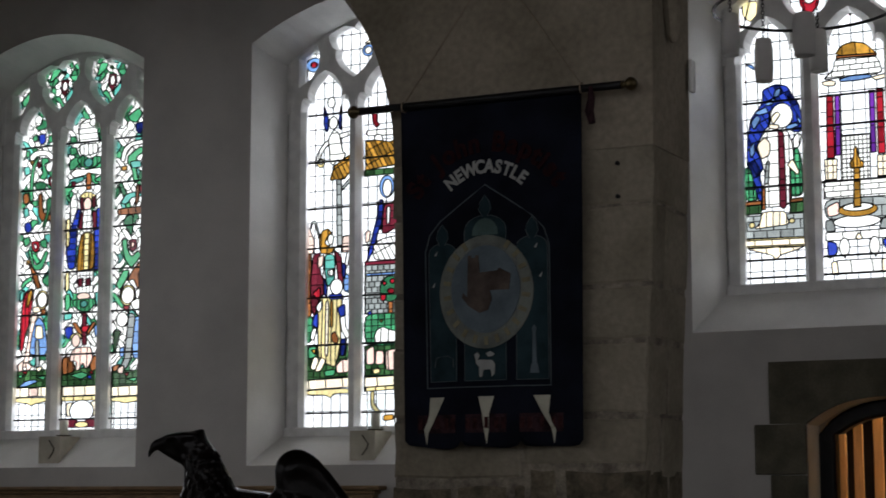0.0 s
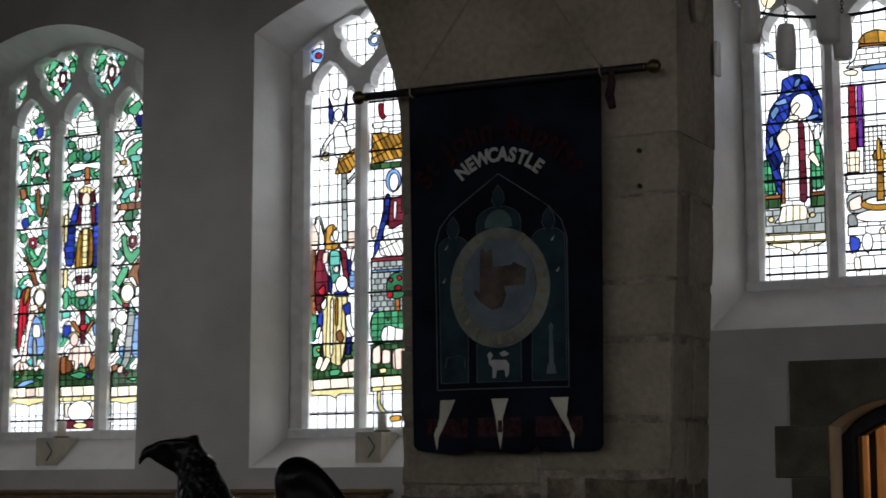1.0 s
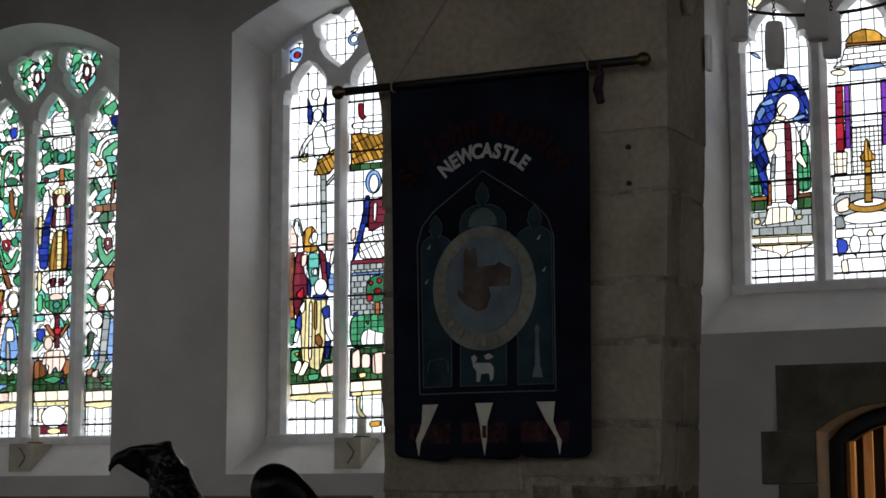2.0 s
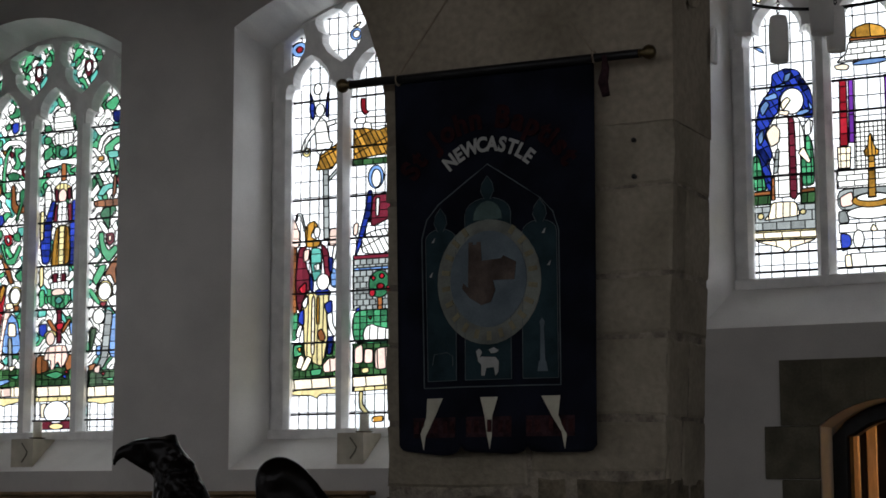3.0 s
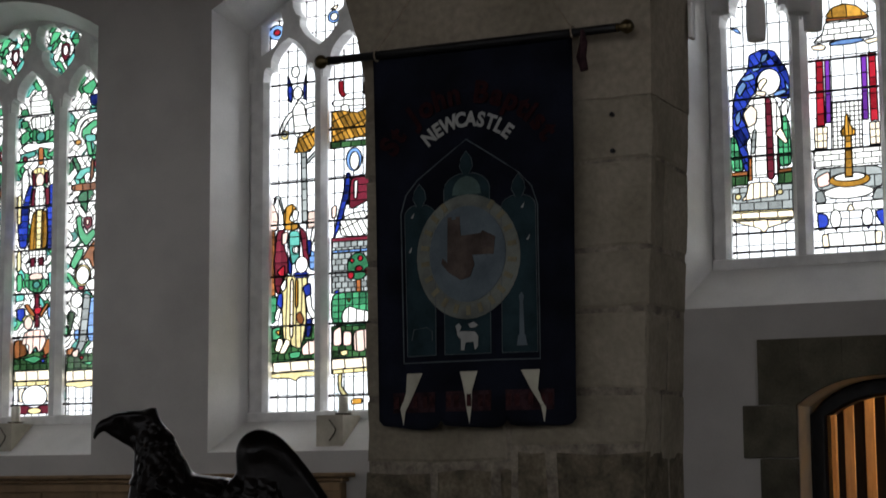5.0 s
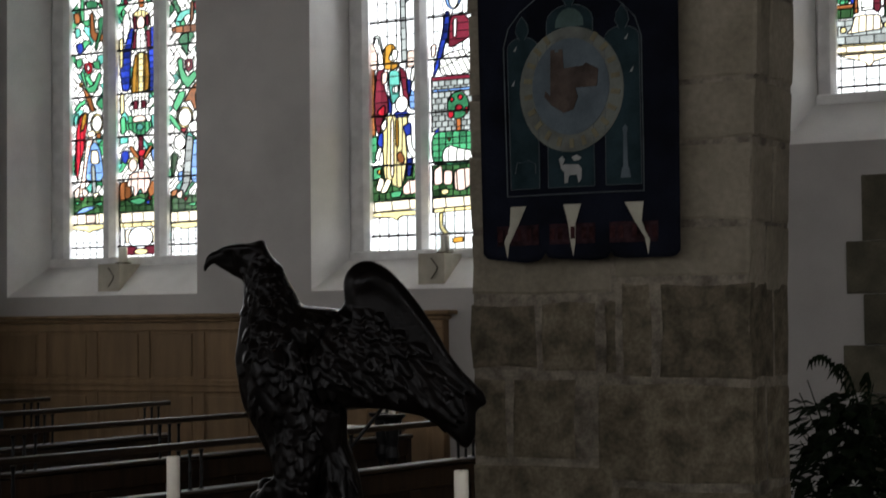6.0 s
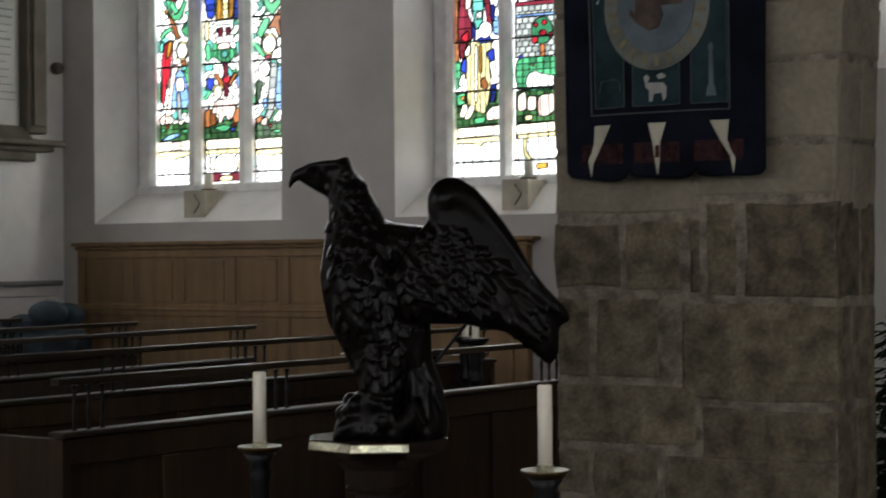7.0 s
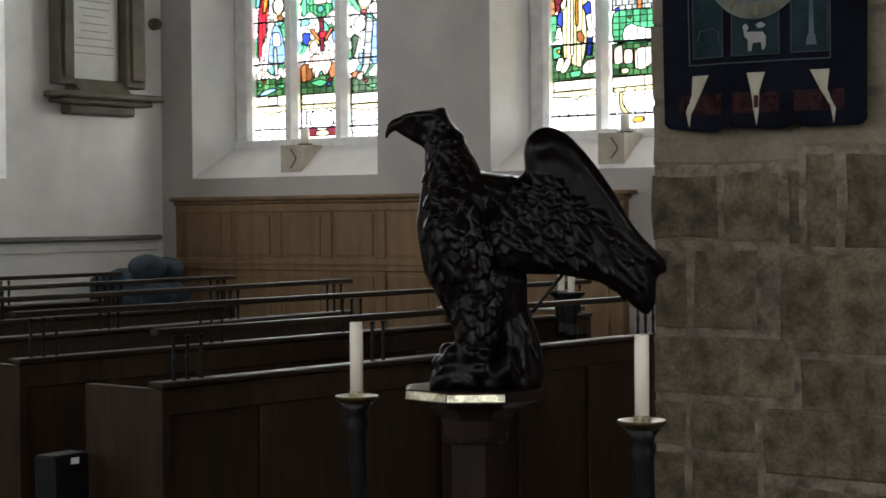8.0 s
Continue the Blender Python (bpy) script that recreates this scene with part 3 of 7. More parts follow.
def light_0_1(p):
    p.panel("C", [(0.0, 2.3), (1.0, 2.3), (1.0, 2.72), (0.0, 2.72)], "g", 0.075, 0.1)
    p.piece("G", [(0.03, 4.982), (0.18, 4.991), (0.28, 4.936), (0.06, 4.920)])
    p.piece("G", [(0.90, 5.016), (1.01, 5.017), (1.01, 4.929), (0.90, 4.932)])
    p.piece("W", [(0.33, 5.097), (0.49, 5.130), (0.69, 5.134), (0.82, 5.072), (0.84, 4.957), (0.90, 4.917), (0.31, 4.922), (0.29, 5.031)], "h", 0.05)
    p.ring("W", 0.71, 5.099, 0.112, 0.036)
    p.piece("G", [(0.03, 4.882), (0.22, 4.888), (0.27, 4.828), (0.07, 4.814)])
    p.piece("W", [(0.31, 4.907), (0.84, 4.906), (0.87, 4.823), (0.63, 4.802), (0.35, 4.810)], "v", 0.05)
    p.piece("G", [(0.03, 4.758), (0.23, 4.804), (0.37, 4.752), (0.20, 4.690), (0.05, 4.679)])
    p.piece("G", [(0.26, 4.765), (0.38, 4.807), (0.57, 4.785), (0.63, 4.745), (0.76, 4.792), (0.99, 4.776), (0.95, 4.732), (0.76, 4.690), (0.54, 4.677), (0.36, 4.711)], "v", 0.045)
    p.ring("T", 0.59, 4.736, 0.125, 0.042)
    p.piece("W", [(0.06, 4.652), (0.23, 4.689), (0.51, 4.672), (0.96, 4.682), (1.00, 4.607), (0.70, 4.638), (0.20, 4.609)])
    p.piece("N", [(0.53, 4.643), (0.67, 4.643), (0.69, 4.492), (0.54, 4.486)])
    p.piece("T", [(0.04, 4.595), (0.45, 4.620), (0.47, 4.574), (0.21, 4.552), (0.04, 4.556)])
    p.piece("G", [(0.77, 4.579), (1.00, 4.615), (1.00, 4.550), (0.83, 4.553)])
    p.piece("r", [(0.11, 4.574), (0.22, 4.575), (0.24, 4.532), (0.13, 4.525)])
    p.piece("G", [(0.05, 4.483), (0.16, 4.490), (0.18, 4.432), (0.06, 4.426)])
    p.piece("y", [(0.34, 4.428), (0.49, 4.472), (0.68, 4.467), (0.85, 4.425), (0.78, 4.328), (0.47, 4.326)], "v", 0.04)
    p.piece("W", [(0.09, 4.421), (0.24, 4.478), (0.31, 4.343), (0.22, 4.207), (0.12, 4.190)], "h", 0.07)
    p.piece("W", [(0.84, 4.387), (1.01, 4.440), (1.02, 4.327), (0.88, 4.297)])
    p.piece("r", [(0.37, 4.418), (0.47, 4.427), (0.48, 4.307), (0.40, 4.309)])
    p.piece("r", [(0.72, 4.421), (0.82, 4.426), (0.83, 4.327), (0.73, 4.329)])
    p.ring("P", 0.59, 4.359, 0.119, 0.061)
    p.piece("B", [(0.29, 4.315), (0.41, 4.322), (0.32, 4.152), (0.28, 3.781), (0.07, 3.784), (0.00, 3.996), (0.13, 4.156)], "h", 0.055)
    p.piece("B", [(0.85, 4.311), (1.00, 4.321), (1.02, 4.099), (1.02, 3.769), (0.82, 3.744), (0.81, 4.065), (0.79, 4.161)], "h", 0.055)
    p.piece("r", [(0.40, 4.284), (0.51, 4.291), (0.49, 4.135), (0.34, 4.128)])
    p.piece("r", [(0.72, 4.286), (0.86, 4.296), (0.87, 4.117), (0.76, 4.129)])
    p.piece("W", [(0.47, 4.311), (0.73, 4.314), (0.77, 4.104), (0.46, 4.099)], "g", 0.045, 0.06)
    p.piece("Y", [(0.42, 4.102), (0.80, 4.104), (0.85, 3.772), (0.28, 3.752)], "v", 0.045)
    p.panel("y", [(0.52, 4.109), (0.67, 4.110), (0.66, 3.775), (0.52, 3.773)], "h", 0.05)
    p.piece("y", [(-0.01, 4.235), (0.10, 4.246), (0.10, 3.993), (-0.00, 3.986)], "h", 0.07)
    p.panel("W", [(0.34, 3.761), (0.82, 3.763), (0.82, 3.668), (0.35, 3.656)], "g", 0.035, 0.04)
    p.panel("r", [(0.38, 3.693), (0.50, 3.701), (0.51, 3.621), (0.38, 3.619)])
    p.panel("r", [(0.60, 3.690), (0.73, 3.698), (0.73, 3.625), (0.60, 3.623)])
    p.panel("W", [(0.33, 3.620), (0.81, 3.632), (0.81, 3.567), (0.33, 3.562)], "v", 0.04)
    p.ring("P", 0.54, 3.536, 0.190, 0.034)
    p.piece("y", [(0.01, 3.757), (0.11, 3.765), (0.13, 3.611), (0.02, 3.574)])
    p.piece("G", [(0.01, 3.561), (0.16, 3.568), (0.18, 3.434), (0.03, 3.407)])
    p.piece("T", [(0.86, 3.563), (1.02, 3.570), (1.00, 3.424), (0.90, 3.463)])
    p.piece("G", [(0.23, 3.510), (0.86, 3.515), (0.90, 3.467), (0.71, 3.399), (0.46, 3.402), (0.25, 3.456)], "v", 0.045)
    p.ring("T", 0.56, 3.468, 0.101, 0.031)
    p.piece("T", [(0.00, 3.398), (0.24, 3.405), (0.23, 3.338), (0.00, 3.331)])
    p.panel("r", [(0.52, 3.401), (0.64, 3.400), (0.66, 3.105), (0.54, 3.106)], "h", 0.06)
    p.piece("R", [(0.50, 3.272), (0.72, 3.276), (0.70, 3.219), (0.53, 3.220)])
    p.piece("N", [(0.23, 3.300), (0.34, 3.314), (0.54, 3.220), (0.52, 3.159)])
    p.piece("N", [(0.84, 3.308), (0.92, 3.296), (0.69, 3.177), (0.66, 3.223)])
    p.piece("B", [(0.03, 3.267), (0.25, 3.277), (0.27, 3.198), (0.15, 3.157), (0.04, 3.194)])
    p.piece("b", [(0.86, 3.270), (1.02, 3.280), (1.00, 3.159), (0.90, 3.179)])
    p.panel("g", [(-0.02, 2.900), (0.98, 2.905), (0.99, 2.746), (-0.02, 2.746)], "g", 0.07, 0.05)
    p.piece("N", [(-0.02, 2.999), (0.26, 3.011), (0.37, 2.878), (-0.01, 2.842)], "v", 0.06)
    p.piece("N", [(0.73, 2.998), (0.99, 3.007), (1.00, 2.894), (0.81, 2.866)])
    p.ring("y", 0.36, 3.176, 0.159, 0.038)
    p.ring("P", 0.36, 3.146, 0.121, 0.057)
    p.piece("P", [(0.27, 3.079), (0.79, 3.089), (0.86, 2.993), (0.75, 2.914), (0.65, 2.892), (0.58, 2.953), (0.45, 2.878), (0.37, 2.888), (0.39, 2.964), (0.18, 2.965)], "v", 0.07)
    p.piece("G", [(0.20, 2.841), (0.55, 2.871), (0.76, 2.842), (0.55, 2.801)])
    p.piece("R", [(0.74, 2.867), (0.87, 2.875), (0.85, 2.838)])
    p.piece("B", [(0.69, 2.833), (0.83, 2.838), (0.81, 2.796)])
    p.panel("c", [(-0.02, 2.742), (0.99, 2.746), (0.99, 2.664), (-0.01, 2.660)], "v", 0.12)
    p.panel("r", [(0.18, 2.452), (0.99, 2.462), (0.99, 2.386), (0.18, 2.382)])
    p.panel("y", [(-0.01, 2.654), (0.99, 2.657), (0.98, 2.619), (-0.01, 2.616)], "v", 0.1)
    p.piece("c", [(0.13, 2.596), (0.31, 2.605), (0.27, 2.481), (0.15, 2.481)])
    p.piece("c", [(0.82, 2.604), (0.98, 2.613), (0.98, 2.480), (0.91, 2.481)])
    p.ring("C", 0.57, 2.527, 0.339, 0.093)
    p.ring("y", 0.58, 2.408, 0.192, 0.025)


def light_0_2(p):
    p.panel("C", [(0.0, 2.3), (1.0, 2.3), (1.0, 2.72), (0.0, 2.72)], "g", 0.075, 0.1)
    p.piece("G", [(0.28, 5.115), (0.62, 5.187), (0.71, 5.123), (0.55, 5.049), (0.36, 5.074)])
    p.piece("B", [(0.52, 5.045), (0.75, 5.052), (0.75, 4.976), (0.65, 4.942), (0.53, 4.978)])
    p.piece("G", [(0.81, 4.931), (0.97, 4.945), (0.97, 4.888), (0.82, 4.892)])
    p.piece("W", [(0.09, 4.722), (0.18, 4.837), (0.43, 4.886), (0.94, 4.896), (0.94, 4.859), (0.43, 4.848), (0.27, 4.796), (0.21, 4.709)])
    p.piece("G", [(0.31, 4.757), (0.47, 4.790), (0.62, 4.827), (0.94, 4.832), (0.91, 4.795), (0.56, 4.749), (0.57, 4.617), (0.65, 4.516), (0.50, 4.520), (0.43, 4.640), (0.30, 4.701)])
    p.piece("T", [(0.37, 4.708), (0.70, 4.707), (0.71, 4.647), (0.44, 4.645)])
    p.piece("Y", [(0.12, 4.668), (0.29, 4.674), (0.29, 4.632), (0.14, 4.629)])
    p.piece("G", [(0.04, 4.518), (0.16, 4.528), (0.41, 4.337), (0.47, 4.237), (0.33, 4.240), (0.22, 4.380)], "h", 0.07)
    p.piece("T", [(0.12, 4.340), (0.26, 4.416), (0.52, 4.433), (0.96, 4.417), (0.65, 4.384), (0.45, 4.383), (0.30, 4.326)])
    p.piece("N", [(0.58, 4.493), (0.66, 4.500), (0.66, 4.349), (0.55, 4.291)])
    p.piece("N", [(0.04, 4.293), (0.97, 4.300), (0.97, 4.232), (0.05, 4.237)], "v", 0.08)
    p.piece("G", [(0.32, 4.225), (0.51, 4.232), (0.49, 4.028), (0.34, 4.107), (0.20, 4.171)])
    p.piece("R", [(0.64, 4.482), (0.96, 4.511), (0.93, 4.418), (0.71, 4.405)])
    p.piece("B", [(0.78, 4.176), (0.94, 4.182), (0.95, 4.107), (0.82, 4.100)])
    p.piece("G", [(0.17, 4.011), (0.34, 4.026), (0.36, 3.931), (0.48, 3.857), (0.67, 3.910), (0.78, 3.866), (0.49, 3.754), (0.28, 3.838)])
    p.piece("r", [(0.40, 4.006), (0.61, 4.013), (0.65, 3.935), (0.51, 3.896), (0.41, 3.939)])
    p.piece("P", [(0.46, 3.986), (0.56, 3.987), (0.55, 3.946), (0.48, 3.938)])
    p.piece("G", [(0.03, 3.619), (0.23, 3.743), (0.44, 3.744), (0.36, 3.665), (0.16, 3.569)])
    p.piece("N", [(0.35, 3.643), (0.52, 3.738), (0.74, 3.820), (0.96, 3.844), (0.97, 3.731), (0.69, 3.561), (0.56, 3.662)])
    p.piece("R", [(0.68, 3.717), (0.97, 3.768), (1.00, 3.259), (0.86, 3.450), (0.75, 3.564)], "v", 0.04)
    p.ring("y", 0.40, 3.522, 0.232, 0.089)
    p.ring("W", 0.40, 3.522, 0.187, 0.074)
    p.piece("R", [(0.25, 3.429), (0.48, 3.436), (0.38, 3.367)])
    p.piece("W", [(0.47, 3.455), (0.69, 3.493), (0.84, 3.450), (0.78, 3.315), (0.63, 3.373)])
    p.piece("b", [(0.56, 3.321), (0.84, 3.340), (0.91, 2.968), (0.56, 2.967)], "h", 0.1)
    p.piece("K", [(0.44, 3.370), (0.64, 3.348), (0.59, 3.188), (0.53, 2.962), (0.40, 2.883), (0.16, 2.861), (0.33, 2.963), (0.39, 3.190)], "h", 0.09)
    p.ring("W", 0.25, 3.313, 0.168, 0.063)
    p.piece("g", [(0.00, 3.213), (0.22, 3.220), (0.13, 3.098), (0.02, 3.000)])
    p.piece("b", [(0.19, 3.059), (0.33, 3.077), (0.33, 2.988), (0.20, 2.989)])
    p.panel("g", [(-0.02, 2.861), (0.99, 2.870), (0.99, 2.740), (-0.02, 2.733)], "g", 0.07, 0.05)
    p.piece("P", [(0.14, 2.888), (0.34, 2.915), (0.31, 2.840), (0.16, 2.846)])
    p.piece("R", [(0.33, 2.840), (0.47, 2.848), (0.44, 2.816)])
    p.piece("G", [(0.41, 2.792), (0.73, 2.805), (0.67, 2.768)])
    p.piece("N", [(0.00, 2.908), (0.21, 2.926), (0.14, 2.865), (0.00, 2.861)])
    p.panel("c", [(-0.02, 2.729), (0.99, 2.736), (1.00, 2.653), (-0.02, 2.645)], "v", 0.12)
    p.piece("y", [(-0.02, 2.637), (1.00, 2.644), (0.99, 2.610), (0.48, 2.588), (0.37, 2.583), (0.22, 2.599), (-0.02, 2.603)])


def light_1_0(p):
    p.ring("W", 0.53, 5.031, 0.090, 0.046)
    p.piece("B", [(0.35, 5.017), (0.46, 4.911), (0.46, 4.806), (0.42, 4.779), (0.35, 4.848), (0.36, 4.919)], "h", 0.06)
    p.piece("B", [(0.77, 5.010), (0.72, 4.922), (0.71, 4.810), (0.76, 4.791), (0.77, 4.905)], "h", 0.06)
    p.ring("W", 0.58, 4.857, 0.104, 0.053)
    p.piece("W", [(0.15, 4.504), (0.22, 4.624), (0.38, 4.698), (0.62, 4.749), (1.00, 4.779), (1.00, 4.741), (0.67, 4.713), (0.44, 4.672), (0.30, 4.606), (0.26, 4.512)], "v", 0.09)
    p.ring("y", 0.29, 4.527, 0.085, 0.038)
    p.ring("W", 0.29, 4.534, 0.045, 0.020)
    p.piece("W", [(0.46, 4.727), (0.60, 4.806), (0.73, 4.758), (0.80, 4.607), (0.88, 4.589), (0.81, 4.533), (0.67, 4.545), (0.60, 4.500), (0.51, 4.518), (0.49, 4.632)], "h", 0.09)
    p.panel("K", [(0.66, 4.379), (0.78, 4.379), (0.81, 3.826), (0.69, 3.824)], "h", 0.085)
    p.panel("K", [(0.79, 4.310), (1.00, 4.389), (1.00, 4.352), (0.80, 4.283)])
    p.panel("Y", [(0.51, 4.377), (0.60, 4.490), (1.00, 4.582), (1.00, 4.445), (0.85, 4.376)], "d", 0.045)
    p.piece("K", [(0.05, 3.995), (0.09, 4.045), (0.19, 4.040), (0.23, 3.992), (0.29, 3.896), (0.25, 3.894), (0.19, 3.985), (0.16, 4.022), (0.10, 4.023), (0.08, 3.979)])
    p.piece("P", [(-0.02, 3.997), (0.05, 3.979), (0.15, 3.883), (0.13, 3.772), (-0.01, 3.774)], "h", 0.08)
    p.piece("P", [(0.81, 3.901), (0.99, 3.908), (0.98, 3.773), (0.81, 3.760)], "h", 0.06)
    p.panel("N", [(-0.02, 3.771), (0.08, 3.770), (0.09, 3.251), (-0.01, 3.251)], "h", 0.06)
    p.piece("r", [(0.13, 3.765), (0.31, 3.778), (0.25, 3.708), (0.32, 3.596), (0.46, 3.469), (0.26, 3.376), (0.17, 3.247), (0.08, 3.314), (0.06, 3.536), (0.09, 3.646)], "h", 0.09)
    p.piece("r", [(0.62, 3.797), (0.79, 3.732), (0.83, 3.622), (0.84, 3.478), (0.72, 3.530), (0.67, 3.687)], "h", 0.09)
    p.piece("T", [(0.40, 3.761), (0.64, 3.753), (0.64, 3.546), (0.47, 3.482), (0.40, 3.611)], "h", 0.07)
    p.piece("W", [(0.47, 3.626), (0.63, 3.634), (0.62, 3.584), (0.49, 3.579)], "v", 0.03)
    p.piece("B", [(0.37, 3.580), (0.47, 3.485), (0.45, 3.403), (0.38, 3.435)])
    p.piece("R", [(0.11, 3.440), (0.31, 3.497), (0.29, 3.373)])
    p.piece("b", [(0.84, 3.606), (0.98, 3.574), (0.98, 3.430), (0.85, 3.447)], "h", 0.05)
    p.piece("Y", [(0.26, 3.894), (0.33, 3.954), (0.48, 3.975), (0.56, 3.931), (0.46, 3.909), (0.39, 3.848), (0.66, 3.796), (0.53, 3.764), (0.29, 3.767)], "v", 0.06)
    p.piece("W", [(0.49, 3.925), (0.61, 3.915), (0.59, 3.849), (0.51, 3.830), (0.46, 3.878)])
    p.piece("P", [(0.24, 3.747), (0.38, 3.753), (0.35, 3.664), (0.24, 3.649)])
    p.piece("W", [(0.91, 3.762), (1.00, 3.779), (0.94, 3.649), (0.87, 3.665)])
    p.piece("B", [(0.79, 3.685), (0.91, 3.665), (0.87, 3.541), (0.81, 3.572)])
    p.piece("G", [(-0.01, 3.251), (0.13, 3.254), (0.12, 3.057), (-0.01, 3.026)], "h", 0.06)
    p.panel("g", [(-0.01, 2.997), (0.99, 3.013), (0.99, 2.745), (-0.01, 2.732)], "g", 0.06, 0.05)
    p.piece("G", [(0.02, 2.997), (0.22, 3.005), (0.22, 2.918), (0.03, 2.902)])
    p.piece("G", [(0.79, 2.982), (0.93, 2.990), (0.88, 2.920), (0.81, 2.919)])
    p.piece("Y", [(0.10, 2.974), (0.21, 2.982), (0.18, 2.934)])
    p.piece("y", [(0.31, 3.404), (0.50, 3.398), (0.84, 3.383), (0.75, 3.248), (0.80, 3.057), (0.67, 2.814), (0.27, 2.900), (0.25, 3.124), (0.20, 3.313)], "v", 0.045)
    p.piece("c", [(0.43, 3.375), (0.50, 3.375), (0.49, 2.919), (0.42, 2.919)], "h", 0.1)
    p.piece("Y", [(0.54, 3.374), (0.60, 3.374), (0.60, 3.154), (0.54, 3.154)])
    p.piece("N", [(0.65, 3.123), (0.74, 3.060), (0.71, 3.021), (0.60, 3.029), (0.55, 3.092)])
    p.piece("B", [(0.50, 3.425), (0.79, 3.430), (0.87, 3.388), (0.52, 3.382)])
    p.ring("W", 0.68, 3.486, 0.142, 0.064)
    p.piece("W", [(0.20, 3.326), (0.34, 3.394), (0.33, 3.313), (0.26, 3.278)])
    p.piece("B", [(0.16, 3.263), (0.26, 3.281), (0.26, 3.144), (0.11, 3.184)])
    p.piece("B", [(0.70, 3.311), (0.88, 3.344), (0.89, 3.247), (0.77, 3.229)])
    p.piece("W", [(0.76, 3.232), (0.89, 3.247), (0.90, 3.153), (1.00, 3.088), (0.93, 3.049), (0.81, 3.119)])
    p.piece("W", [(0.13, 3.148), (0.23, 3.155), (0.16, 3.050), (0.07, 3.073)])
    p.piece("B", [(0.78, 3.057), (0.93, 3.060), (0.87, 2.916), (0.78, 2.916)])
    p.piece("c", [(0.07, 2.820), (0.16, 2.921), (0.28, 2.903), (0.25, 2.805)])
    p.piece("c", [(0.18, 2.797), (0.33, 2.914), (0.45, 2.887), (0.32, 2.797)])
    p.piece("P", [(0.68, 2.838), (0.82, 2.891), (0.93, 2.881), (1.01, 2.938), (1.01, 2.784), (0.70, 2.778)], "v", 0.07)
    p.piece("G", [(0.40, 2.801), (0.67, 2.810), (0.65, 2.762), (0.43, 2.754)])
    p.panel("c", [(-0.01, 2.726), (0.99, 2.739), (0.99, 2.663), (-0.00, 2.650)], "v", 0.16)
    p.piece("y", [(-0.00, 2.644), (0.99, 2.654), (1.00, 2.611), (0.65, 2.614), (0.55, 2.577), (0.43, 2.604), (-0.00, 2.609)])


